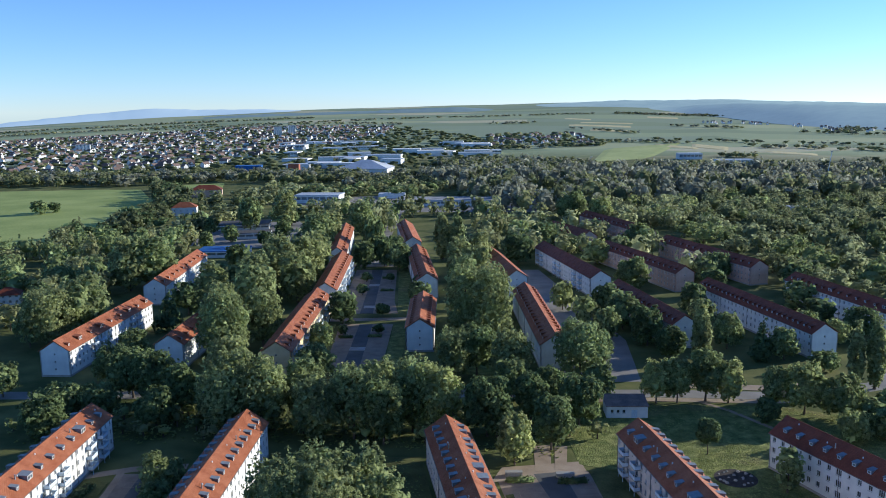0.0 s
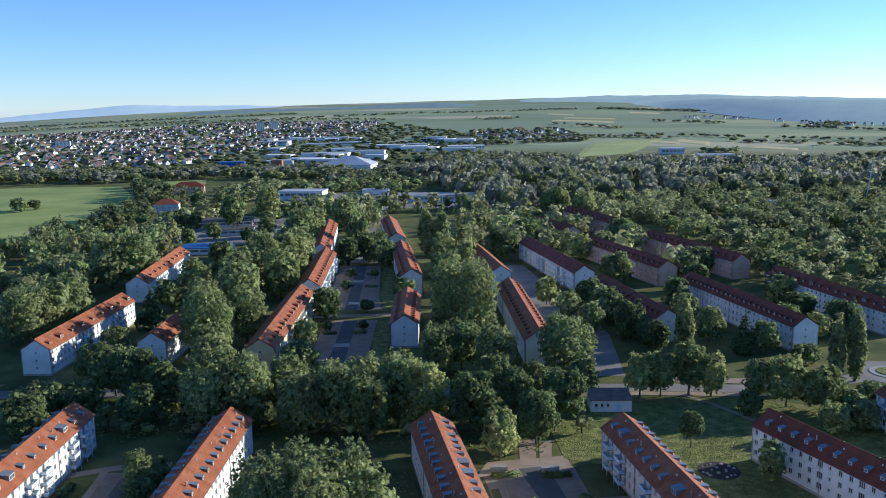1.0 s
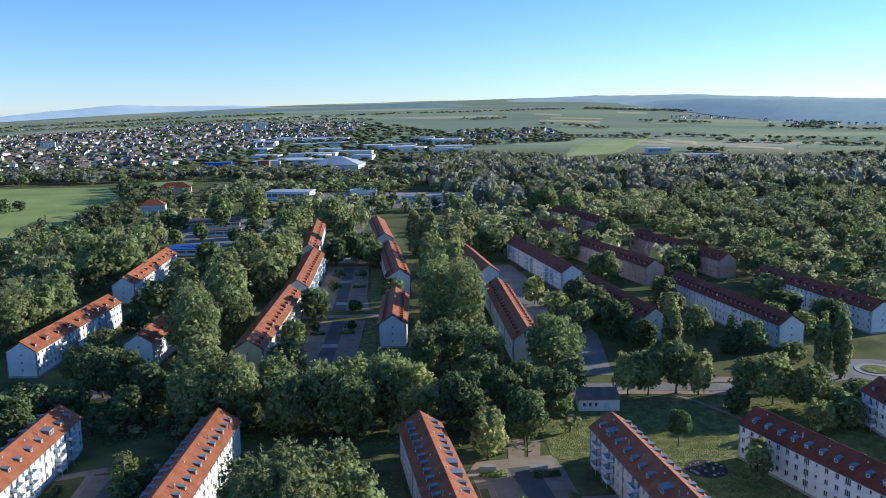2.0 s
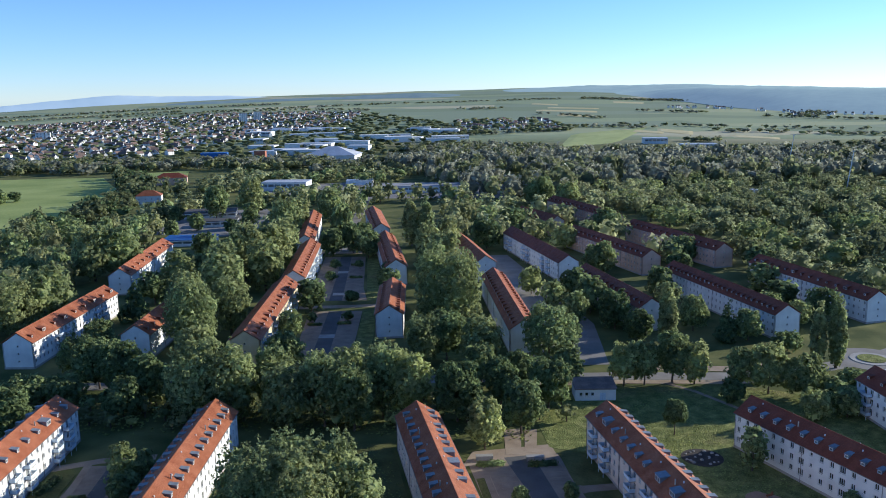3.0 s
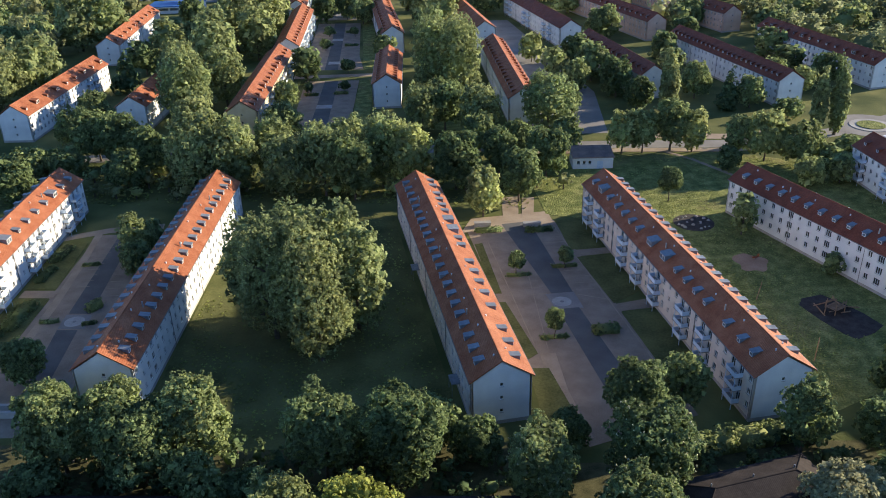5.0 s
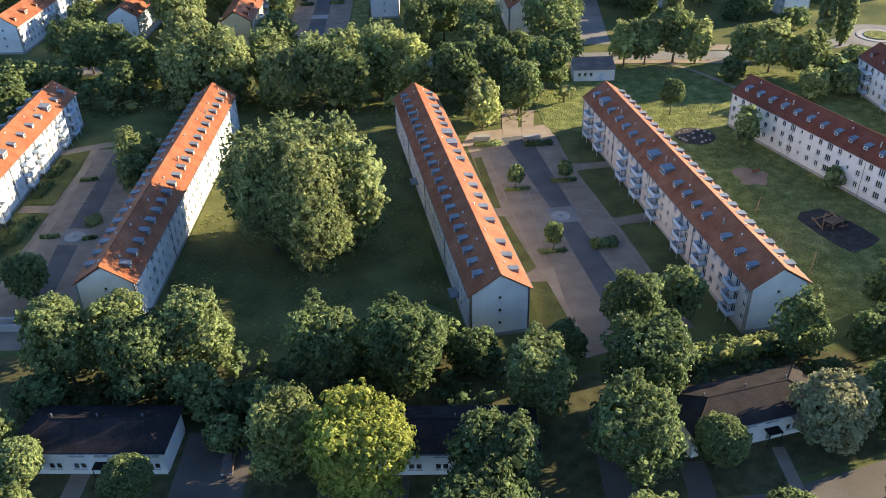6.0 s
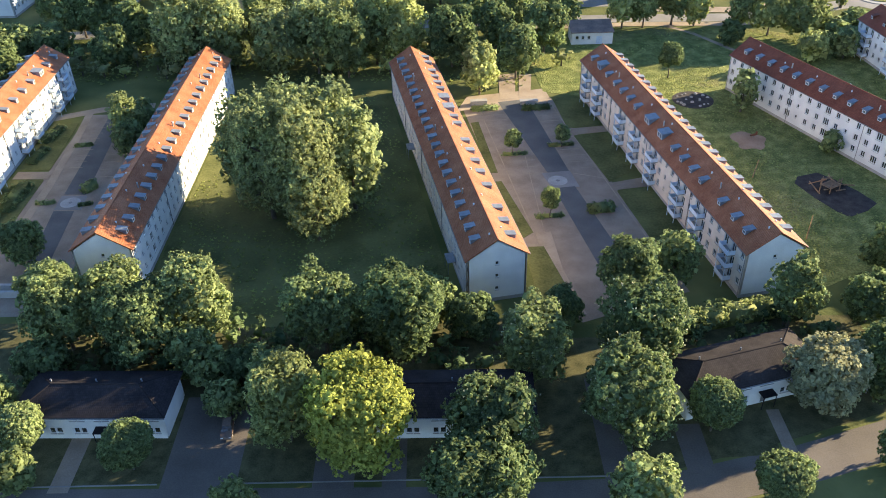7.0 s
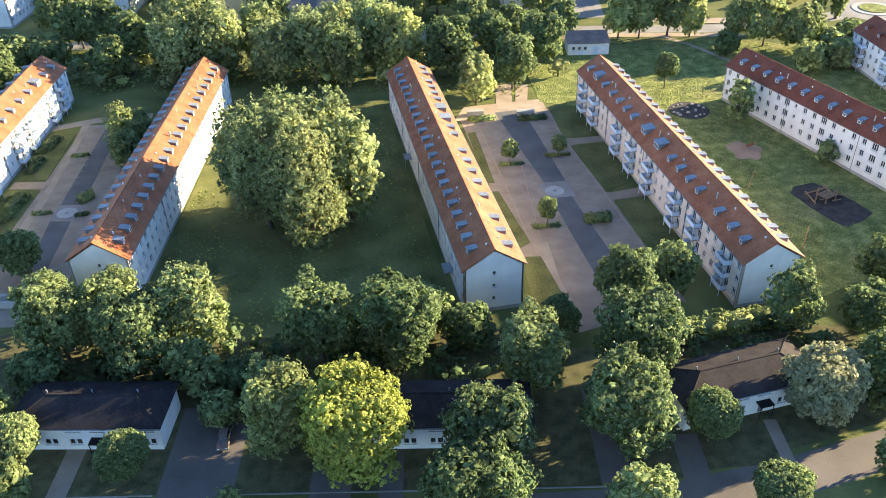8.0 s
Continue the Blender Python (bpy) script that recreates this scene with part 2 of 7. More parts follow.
# leaves of the distant woods, paled and greyed in colour for haze
M["leaf_far"] = leaf_material("leaves_hazed", (0.226, 0.247, 0.189), (0.445, 0.454, 0.345), 0.62)
M["leaf_grove"] = leaf_material("leaves_grove", (0.265, 0.297, 0.153), (0.518, 0.549, 0.301), 0.6)
M["grass"] = leaf_material("grass_blades", (0.2, 0.235, 0.065), (0.34, 0.38, 0.12), 0.4, 0.0)
M["blossom"] = leaf_material("blossom", (0.4, 0.42, 0.24), (0.6, 0.6, 0.4), 0.2)


# emission puts the bright distance haze into the plain backdrop of far hills
for key, tint, power in (("far_hill", (0.31, 0.36, 0.38), 0.36), ("far_wood", (0.16, 0.23, 0.25), 0.08), ("haze_hill", (0.42, 0.55, 0.63), 0.32)):
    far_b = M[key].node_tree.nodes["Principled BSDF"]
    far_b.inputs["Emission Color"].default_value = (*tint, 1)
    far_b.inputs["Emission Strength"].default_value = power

# ---------------------------------------------------------------- mesh helpers
def mesh_of(name, verts, faces, mats, index=None, uvs=None, normals=None):
    me = bpy.data.meshes.new(name)
    me.from_pydata([tuple(v) for v in verts], [], [tuple(f) for f in faces])
    for m in (mats if isinstance(mats, (list, tuple)) else [mats]):
        me.materials.append(M[m])
    if index is not None:
        me.polygons.foreach_set("material_index", np.array(index, dtype=np.int32))
    if uvs is not None:
        layer = me.uv_layers.new(name="UVMap")
        layer.data.foreach_set("uv", np.array(uvs, dtype=np.float32).ravel())
    me.update()
    if normals is not None:
        me.polygons.foreach_set("use_smooth", [True] * len(faces))
        me.normals_split_custom_set_from_vertices(normals.tolist())
    return me


def hang(name, me, parent, label="", at=(0, 0, 0), rz=0.0, kind=""):
    """Link a mesh as one part under its thing."""
    ob = new(name, me)
    ob.parent = parent
    ob.matrix_basis = pose(*at, 0, 0, rz)
    return tagged(ob, label, kind=kind)


def thing(name, label, category, at=(0, 0, 0), rz=0.0, group="", kind="", me=None):
    ob = new(name, me)
    ob.matrix_basis = pose(*at, 0, 0, rz)
    return tagged(ob, label, category, group, kind)


class Shape:
    """Gathers boxes, prisms and sheets into one mesh."""

    def __init__(self):
        self.v, self.f, self.i = [], [], []

    def box(self, x0, x1, y0, y1, z0, z1, mat=0):
        k = len(self.v)
        self.v += [(x, y, z) for z in (z0, z1) for y in (y0, y1) for x in (x0, x1)]
        for q in ((0, 2, 3, 1), (4, 5, 7, 6), (0, 1, 5, 4), (2, 6, 7, 3), (0, 4, 6, 2), (1, 3, 7, 5)):
            self.f.append([k + a for a in q])
            self.i.append(mat)
        return self

    def poly(self, pts, mat=0):
        k = len(self.v)
        self.v += [tuple(p) for p in pts]
        self.f.append(list(range(k, k + len(pts))))
        self.i.append(mat)
        return self

    def slab(self, pts, z0, z1, mat=0):
        """A flat plate with the outline pts (counter-clockwise)."""
        n = len(pts)
        k = len(self.v)
        self.v += [(x, y, z0) for x, y in pts] + [(x, y, z1) for x, y in pts]
        self.f.append([k + n + j for j in range(n)])
        self.f.append([k + j for j in reversed(range(n))])
        self.i += [mat, mat]
        for j in range(n):
            self.f.append([k + j, k + (j + 1) % n, k + n + (j + 1) % n, k + n + j])
            self.i.append(mat)
        return self

    def tube(self, a, b, r0, r1, sides=7, mat=0):
        a, b = Vector(a), Vector(b)
        w = (b - a).normalized()
        u = w.orthogonal().normalized()
        v = w.cross(u)
        k = len(self.v)
        for p, r in ((a, r0), (b, r1)):
            for j in range(sides):
                t = 2 * math.pi * j / sides
                self.v.append(tuple(p + u * (r * math.cos(t)) + v * (r * math.sin(t))))
        for j in range(sides):
            q = (j + 1) % sides
            self.f.append([k + j, k + q, k + sides + q, k + sides + j])
            self.i.append(mat)
        self.f.append([k + sides + j for j in range(sides)])
        self.f.append([k + j for j in reversed(range(sides))])
        self.i += [mat, mat]
        return self

    def mesh(self, name, mats, weld=False):
        if weld:
            idx, remap, vs = {}, [], []
            for p in self.v:
                key = tuple(round(c, 4) for c in p)
                if key not in idx:
                    idx[key] = len(vs)
                    vs.append(key)
                remap.append(idx[key])
            return mesh_of(name, vs, [[remap[a] for a in q] for q in self.f], mats, self.i)
        return mesh_of(name, self.v, self.f, mats, self.i)


def wall_panel(length, height, holes, thick=0.36, top=None):
    """A wall in the plane y = 0 that runs along x, its outside towards -y, with real openings (x0, x1, z0, z1) right through it.
    top: (x, z) of a gable's peak above the two upper corners."""
    xs = sorted({0.0, length, *[h[0] for h in holes], *[h[1] for h in holes]})
    zs = sorted({0.0, height, *[h[2] for h in holes], *[h[3] for h in holes]})
    v, f = [], []
    for y, flip in ((0.0, False), (thick, True)):
        k = len(v)
        v += [(x, y, z) for z in zs for x in xs]
        w = len(xs)
        for j in range(len(zs) - 1):
            for i in range(w - 1):
                cx, cz = (xs[i] + xs[i + 1]) / 2, (zs[j] + zs[j + 1]) / 2
                if any(h[0] < cx < h[1] and h[2] < cz < h[3] for h in holes):
                    continue
                q = [k + j * w + i, k + j * w + i + 1, k + (j + 1) * w + i + 1, k + (j + 1) * w + i]
                f.append(q[::-1] if flip else q)
        if top:
            row = [k + (len(zs) - 1) * w + i for i in range(w)]
            v.append((top[0], y, top[1]))
            q = row + [len(v) - 1]
            f.append(q[::-1] if flip else q)
    for x0, x1, z0, z1 in holes:
        k = len(v)
        v += [(x, y, z) for y in (0.0, thick) for x, z in ((x0, z0), (x1, z0), (x1, z1), (x0, z1))]
        for j in range(4):
            q = (j + 1) % 4
            f.append([k + j, k + 4 + j, k + 4 + q, k + q])
    return v, f


def lattice(xs, zs, hollow, y0, y1, glaze=None):
    """One connected body between y0 and y1 over a grid, with the cells in hollow left open (or closed by a pane face at depth glaze)."""
    idx, v, f, mi = {}, [], [], []

    def at(x, y, z):
        key = (round(x, 4), round(y, 4), round(z, 4))
        if key not in idx:
            idx[key] = len(v)
            v.append(key)
        return idx[key]

    def quad(p, m=0):
        f.append([at(*q) for q in p])
        mi.append(m)

    nx, nz = len(xs) - 1, len(zs) - 1

    def solid(i, j):
        return 0 <= i < nx and 0 <= j < nz and (i, j) not in hollow

    for i in range(nx):
        for j in range(nz):
            x0, x1, z0, z1 = xs[i], xs[i + 1], zs[j], zs[j + 1]
            if not solid(i, j):
                if glaze is not None:
                    quad([(x0, y1, z0), (x1, y1, z0), (x1, y1, z1), (x0, y1, z1)], 1)
                continue
            quad([(x0, y0, z0), (x1, y0, z0), (x1, y0, z1), (x0, y0, z1)])
            quad([(x0, y1, z1), (x1, y1, z1), (x1, y1, z0), (x0, y1, z0)])
            if not solid(i - 1, j):
                quad([(x0, y1, z0), (x0, y0, z0), (x0, y0, z1), (x0, y1, z1)])
            if not solid(i + 1, j):
                quad([(x1, y0, z0), (x1, y1, z0), (x1, y1, z1), (x1, y0, z1)])
            if not solid(i, j - 1):
                quad([(x0, y1, z0), (x1, y1, z0), (x1, y0, z0), (x0, y0, z0)])
            if not solid(i, j + 1):
                quad([(x0, y0, z1), (x1, y0, z1), (x1, y1, z1), (x0, y1, z1)])
    return v, f, mi


def window_frame(w, h, bars=1, glass=False):
    """A window's frame in the plane y = 0, centred, standing on z = 0; glass closes it with a pane in the same mesh."""
    e = 0.09
    xs = [-w / 2, -w / 2 + e]
    for b in range(bars):
        x = -w / 2 + w * (b + 1) / (bars + 1)
        xs += [x - 0.05, x + 0.05]
    xs += [w / 2 - e, w / 2]
    zs = [0, e, h - e, h]
    hollow = {(i, 1) for i in range(1, len(xs) - 2, 2)}
    v, f, mi = lattice(xs, zs, hollow, 0.0, 0.07, 1 if glass else None)
    return mesh_of("window", v, f, ["frame", "glass"], mi)


def pane_mesh(w, h):
    e = 0.09
    return Shape().box(-w / 2 + e - 0.01, w / 2 - e + 0.01, 0.025, 0.04, e - 0.01, h - e + 0.01).mesh("pane", ["glass"])


def sill_mesh(w):
    return Shape().box(-w / 2 - 0.06, w / 2 + 0.06, -0.22, -0.004, -0.06, -0.01).mesh("sill", ["concrete"])


# ---------------------------------------------------------------- ground
FAR = 4850.0


def rim(az):
    """Elevation in degrees of the far skyline by azimuth."""
    return 0.14 - 0.75 * (az / 27.0) ** 2 * (1 if az < 0 else 0.95) + 0.16 * math.exp(-((az - 8) / 5.0) ** 2) + 0.12 * math.exp(-((az - 16.5) / 2.5) ** 2)


def land(x, y):
    """Height of the ground: level under the estate, rising slowly to the far ridge."""
    r = math.hypot(x, y)
    if r < 1400:
        return 0.0
    k = ((r - 1400) / (FAR - 1400)) ** 1.35
    az = math.degrees(math.atan2(x, y))
    az = max(-40.0, min(40.0, az))
    return k * (EYE + FAR * math.tan(radians(rim(az)))) + 5 * k * noise.noise((x * 0.0022, y * 0.0022, 0.3))


def far_ground(name):
    """Fields: a patchwork of crops, hedges and woods over a base of grass."""
    m = bpy.data.materials.new(name)
    m.use_nodes = True
    n, l = m.node_tree.nodes, m.node_tree.links
    b = n["Principled BSDF"]
    b.inputs["Roughness"].default_value, b.inputs["Specular IOR Level"].default_value = 0.95, 0.1
    co = n.new("ShaderNodeTexCoord")
    mp = n.new("ShaderNodeMapping")
    mp.inputs["Rotation"].default_value = (0, 0, 0.35)
    mp.inputs["Scale"].default_value = (0.0022, 0.0058, 0)
    l.new(co.outputs["Object"], mp.inputs[0])
    vor = n.new("ShaderNodeTexVoronoi")
    vor.inputs["Scale"].default_value = 1.0
    l.new(mp.outputs[0], vor.inputs["Vector"])
    sep = n.new("ShaderNodeSeparateColor")
    l.new(vor.outputs["Color"], sep.inputs[0])
    # crop colours paled towards grey to carry the distance haze
    crops = n.new("ShaderNodeValToRGB")
    crops.color_ramp.interpolation = 'CONSTANT'
    e = crops.color_ramp.elements
    e[0].position, e[0].color = 0.0, (0.24, 0.29, 0.17, 1)
    e[1].position, e[1].color = 0.3, (0.3, 0.35, 0.2, 1)
    for p, c in ((0.55, (0.26, 0.31, 0.2, 1)), (0.78, (0.36, 0.39, 0.22, 1)), (0.9, (0.46, 0.44, 0.28, 1))):
        q = e.new(p)
        q.color = c
    l.new(sep.outputs[0], crops.inputs[0])
    # near the estate: rough grass
    near = n.new("ShaderNodeTexNoise")
    near.inputs["Scale"].default_value, near.inputs["Detail"].default_value = 0.06, 8
    l.new(co.outputs["Object"], near.inputs["Vector"])
    grass = n.new("ShaderNodeValToRGB")
    g = grass.color_ramp.elements
    g[0].position, g[0].color = 0.35, (0.07, 0.09, 0.03, 1)
    g[1].position, g[1].color = 0.7, (0.19, 0.19, 0.07, 1)
    l.new(near.outputs[0], grass.inputs[0])
    dist = n.new("ShaderNodeVectorMath")
    dist.operation = 'LENGTH'
    l.new(co.outputs["Object"], dist.inputs[0])
    rng = n.new("ShaderNodeMapRange")
    rng.inputs["From Min"].default_value, rng.inputs["From Max"].default_value = 1450, 1750
    l.new(dist.outputs["Value"], rng.inputs["Value"])
    mix = n.new("ShaderNodeMix")
    mix.data_type = 'RGBA'
    l.new(rng.outputs[0], mix.inputs["Factor"])
    l.new(grass.outputs[0], mix.inputs["A"])
    l.new(crops.outputs[0], mix.inputs["B"])
    l.new(mix.outputs["Result"], b.inputs["Base Color"])
    bp = n.new("ShaderNodeBump")
    bp.inputs["Strength"].default_value, bp.inputs["Distance"].default_value = 0.4, 0.3
    fine = n.new("ShaderNodeTexNoise")
    fine.inputs["Scale"].default_value, fine.inputs["Detail"].default_value = 1.5, 4
    l.new(co.outputs["Object"], fine.inputs["Vector"])
    l.new(fine.outputs[0], bp.inputs["Height"])
    l.new(bp.outputs[0], b.inputs["Normal"])
    return m


M["ground"] = far_ground("fields_and_grass")


def build_ground():
    rings = [0, 60, 150, 300, 600, 1000, 1400] + [1400 + (FAR - 1400) * (i + 1) / 34 for i in range(34)]
    n = 240
    v, f = [(0, 0, 0)], []
    for r in rings[1:]:
        for j in range(n):
            a = 2 * math.pi * j / n
            v.append((r * math.sin(a), r * math.cos(a), land(r * math.sin(a), r * math.cos(a))))
    for j in range(n):
        f.append((0, 1 + (j + 1) % n, 1 + j))
    for i in range(len(rings) - 2):
        for j in range(n):
            a, b = 1 + i * n + j, 1 + i * n + (j + 1) % n
            f.append((a, b, b + n, a + n))
    me = mesh_of("ground", v, f, ["ground"])
    me.polygons.foreach_set("use_smooth", [True] * len(f))
    thing("ground", "grassy ground with fields rising to the horizon", "ground", kind="structure", me=me)


build_ground()


def sheet(name, label, category, mat, pts, top=0.03, kind="structure", base=-0.1):
    """A laid surface with its own edge thickness, lying on the ground."""
    area = sum(pts[i][0] * pts[(i + 1) % len(pts)][1] - pts[(i + 1) % len(pts)][0] * pts[i][1] for i in range(len(pts)))
    pts = pts if area > 0 else pts[::-1]
    return thing(name, label, category, kind=kind, me=Shape().slab(pts, base, top).mesh(name, [mat]))


def band(a, b, w):
    """The four corners of a strip of width w from a to b."""
    d = Vector((b[0] - a[0], b[1] - a[1])).normalized()
    s = Vector((d.y, -d.x)) * (w / 2)
    return [(a[0] + s.x, a[1] + s.y), (b[0] + s.x, b[1] + s.y), (b[0] - s.x, b[1] - s.y), (a[0] - s.x, a[1] - s.y)]


def ribbon(pts, w):
    """Outline of a bending strip."""
    left, right = [], []
    for i, p in enumerate(pts):
        a, b = pts[max(0, i - 1)], pts[min(len(pts) - 1, i + 1)]
        d = Vector((b[0] - a[0], b[1] - a[1])).normalized()
        left.append((p[0] - d.y * w / 2, p[1] + d.x * w / 2))
        right.append((p[0] + d.y * w / 2, p[1] - d.x * w / 2))
    return right + left[::-1]


def disc(x, y, rx, n=28):
    return [(x + rx * math.cos(2 * math.pi * i / n), y + rx * math.sin(2 * math.pi * i / n)) for i in range(n)]


# streets
sheet("road_1", "asphalt street crossing the estate", "road", "asphalt_pale", ribbon([(-330, 262), (-120, 264), (-20, 266), (60, 266), (95, 264), (122, 268), (140, 275)], 7.5), 0.03)
sheet("pavement_1", "sandy pavement beside the street", "pavement", "path", ribbon([(30, 259.5), (60, 260), (95, 258), (125, 262)], 3.4), 0.12)
sheet("pavement_2", "sandy verge along the far side of the street", "pavement", "path", ribbon([(62, 275), (78, 273.5), (98, 271), (120, 275)], 5.5), 0.12)
sheet("road_2", "asphalt street past the bungalows", "road", "street", ribbon([(-330, 76), (-60, 75), (0, 73.5), (30, 74.5), (52, 79.5), (75, 86.5), (140, 110)], 6.6), 0.03)
sheet("road_3", "asphalt ring of the roundabout", "road", "asphalt_pale", disc(151, 279, 13), 0.04)
sheet("road_4", "asphalt street leaving the roundabout", "road", "asphalt_pale", ribbon([(160, 285), (185, 300), (215, 306), (330, 318)], 8), 0.035)
sheet("traffic_island", "round kerbed traffic island with pale stone ring", "traffic island", "concrete", disc(151, 279, 7.2), 0.2)
sheet("traffic_island", "planted round bed of the roundabout", "flower bed", "lawn", disc(151, 279, 4.8), 0.4, base=0.15)
# courtyard between the two nearest blocks in the middle: paved bays, an asphalt lane, lawns
sheet("courtyard", "reddish paved courtyard with parking bays", "paving", "paving", [(5.6, 201), (29.6, 206), (42, 138), (45, 120), (24, 112), (18.5, 119)], 0.03)
sheet("lane", "dark asphalt lane through the courtyard", "lane", "asphalt", [(15.2, 204), (22.8, 205.4), (29, 166), (24.0, 165.5)], 0.05)
sheet("lane", "dark asphalt lane through the courtyard", "lane", "asphalt", [(24.6, 158.4), (29.4, 159), (36.0, 127), (30.2, 126)], 0.05)
sheet("paving_square", "pale concrete square round a manhole", "paving", "asphalt_pale", [(22.6, 165.2), (29.2, 166.2), (30.4, 158.8), (24.2, 158.2)], 0.045)
for k in range(11):
    for x0, x1, y in ((11.6 + 0.62 * k, 16.4 + 0.66 * k, 196 - 3.1 * k), (23.8 + 0.62 * k, 30.2 + 0.6 * k, 198 - 3.1 * k)):
        sheet("bay_line", "row of paler setts between parking bays", "paving", "path", band((x0, y), (x1, y + 0.6), 0.14), 0.052)
sheet("manhole_plate", "round pale concrete plate with a manhole cover", "manhole", "concrete", disc(25.9, 161.7, 2.2), 0.06)
sheet("manhole_plate", "dark iron manhole cover", "manhole", "pipe", disc(25.9, 161.7, 0.45), 0.065, base=0.05)
for a, b, w in (((10.8, 194), (18.3, 141), 0.22), ((29.3, 201), (41.0, 138), 0.22), ((31.5, 185), (36, 186), 0.2), ((19.5, 178), (20.5, 141), 0.15), ((29.6, 165), (37, 162), 0.2)):
    sheet("kerb", "worn edging between paved bays", "kerb", "path", band(a, b, w), 0.055)
for pts in ([(7.4, 192), (9.4, 192.5), (12.6, 166), (10.6, 166)], [(11.2, 162), (13.2, 162), (18.2, 141), (15.0, 138)], [(15.6, 135.8), (19.8, 135.8), (22.8, 121.5), (18.2, 116), (16.9, 119)],
            [(29.9, 206), (37.0, 206), (41.0, 188.7), (31.6, 187.6)], [(32.6, 183.4), (42.0, 185), (45.0, 166), (37.4, 160.4)], [(38.3, 156.5), (46.6, 158), (49.5, 141), (41.6, 137.5)]):
    sheet("lawn", "shaded mown lawn strip along a block", "lawn", "shade_worn_lawn", pts, 0.09)
sheet("courtyard", "sandy yard at the end of the courtyard", "paving", "path", [(4, 199), (29.5, 204.5), (28.5, 212), (7, 208)], 0.045)
for x, y, w in ((10, 203.2, 4.4), (23.3, 202.4, 4.6)):
    ob = thing("planter", "long grey concrete planter box", "planter", (x, y, 0), 3, "planters of the courtyard")
    hang("trough", Shape().box(-w / 2, w / 2, -0.7, 0.7, 0, 1.1).mesh("trough", ["concrete"]), ob)
    hang("rim", Shape().box(-w / 2 - 0.08, w / 2 + 0.08, -0.78, 0.78, 1.104, 1.2).mesh("rim", ["concrete"]), ob)
for x, y, w in ((-84.3, 126.0, 3.4), (-80.4, 127.7, 4.6), (-83.0, 123.8, 5.0)):
    ob = thing("bin_wall", "low concrete wall of a bin yard", "wall", (x, y, 0), -2, "bin yard walls")
    hang("wall", Shape().box(-w / 2, w / 2, -0.15, 0.15, 0, 1.4).mesh("wall", ["plinth"]), ob)
    hang("coping", Shape().box(-w / 2 - 0.05, w / 2 + 0.05, -0.3, 0.3, 1.404, 1.52).mesh("coping", ["plinth"]), ob)
for pts in ([(15.8, 205.5), (20.0, 206), (21.5, 223), (16.5, 222)], [(21.0, 206.5), (24.2, 207), (26, 222), (22.5, 223)]):
    sheet("courtyard", "worn sandy bay at the end of the courtyard", "paving", "path", pts, 0.07)
# courtyard between the two left blocks
sheet("courtyard", "reddish paved courtyard with parking bays", "paving", "paving", [(-94.5, 203), (-77, 203), (-73, 118), (-92, 118)], 0.03)
sheet("lane", "dark asphalt lane through the courtyard", "lane", "asphalt", [(-88.6, 203), (-84.6, 203), (-80.9, 161.2), (-86.0, 161.5)], 0.05)
sheet("lane", "dark asphalt lane through the courtyard", "lane", "asphalt", [(-85.8, 154.5), (-81.2, 154.3), (-78.6, 128), (-82.6, 128)], 0.05)
sheet("paving_square", "pale concrete square round a manhole", "paving", "asphalt_pale", [(-86.3, 161.0), (-80.4, 160.7), (-79.8, 154.7), (-85.9, 155)], 0.05)
sheet("manhole_plate", "round pale concrete plate with a manhole cover", "manhole", "concrete", disc(-83.3, 157.9, 2.2), 0.06)
sheet("manhole_plate", "dark iron manhole cover", "manhole", "pipe", disc(-83.3, 157.9, 0.4), 0.07, base=0.05)
sheet("path", "sandy path along the courtyard", "path", "path", ribbon([(-94.5, 204), (-92.9, 189.5), (-91.8, 176), (-90.9, 165), (-90.6, 151), (-90.8, 139)], 1.9), 0.06)
sheet("path", "paved link from the courtyard to the entrances", "path", "paving", [(-101, 172.6), (-92.4, 172.2), (-92.6, 168.8), (-101, 169.2)], 0.075)
sheet("path", "sunlit sandy path across the end of the courtyard", "path", "path", ribbon([(-104, 201), (-92, 206), (-78, 208)], 3.2), 0.065)
for pts in ([(-102, 200), (-95.4, 198), (-93.6, 173.2), (-101.4, 173.2)], [(-101.2, 168.6), (-93.2, 168.2), (-92.8, 147.9), (-100.6, 148)], [(-76.5, 200), (-69, 200), (-69, 150), (-75, 150)]):
    sheet("lawn", "shaded planted strip along a block", "lawn", "shade_worn_lawn", pts, 0.09)
for k in range(9):
    for x0, x1, y in ((-90.6 + 0.16 * k, -87.6 + 0.2 * k, 198 - 3.0 * k), (-83.6 + 0.3 * k, -79.2 + 0.24 * k, 198 - 3.6 * k)):
        sheet("bay_line", "row of paler setts between parking bays", "paving", "path", band((x0, y), (x1, y + 0.1), 0.14), 0.055)
sheet("lawn", "wide worn lawn darkened for shade between two blocks under poplars", "lawn", "shade_worn_lawn", [(-57, 216), (-15, 214), (3, 113), (-57, 113)], 0.06)
sheet("lawn", "sunlit lawn with worn sandy patches", "lawn", "lawn", [(24.5, 256.5), (96, 254), (135, 236), (128, 150), (66, 118), (52, 200), (28, 210)], 0.05)
sheet("path", "narrow worn path across the lawn", "path", "path", ribbon([(72, 259), (80, 250), (88, 236), (96, 222)], 1.6), 0.07)
sheet("path", "sandy path beside the block", "path", "path", ribbon([(20.2, 141), (21, 128), (23.5, 114)], 3.2), 0.06)
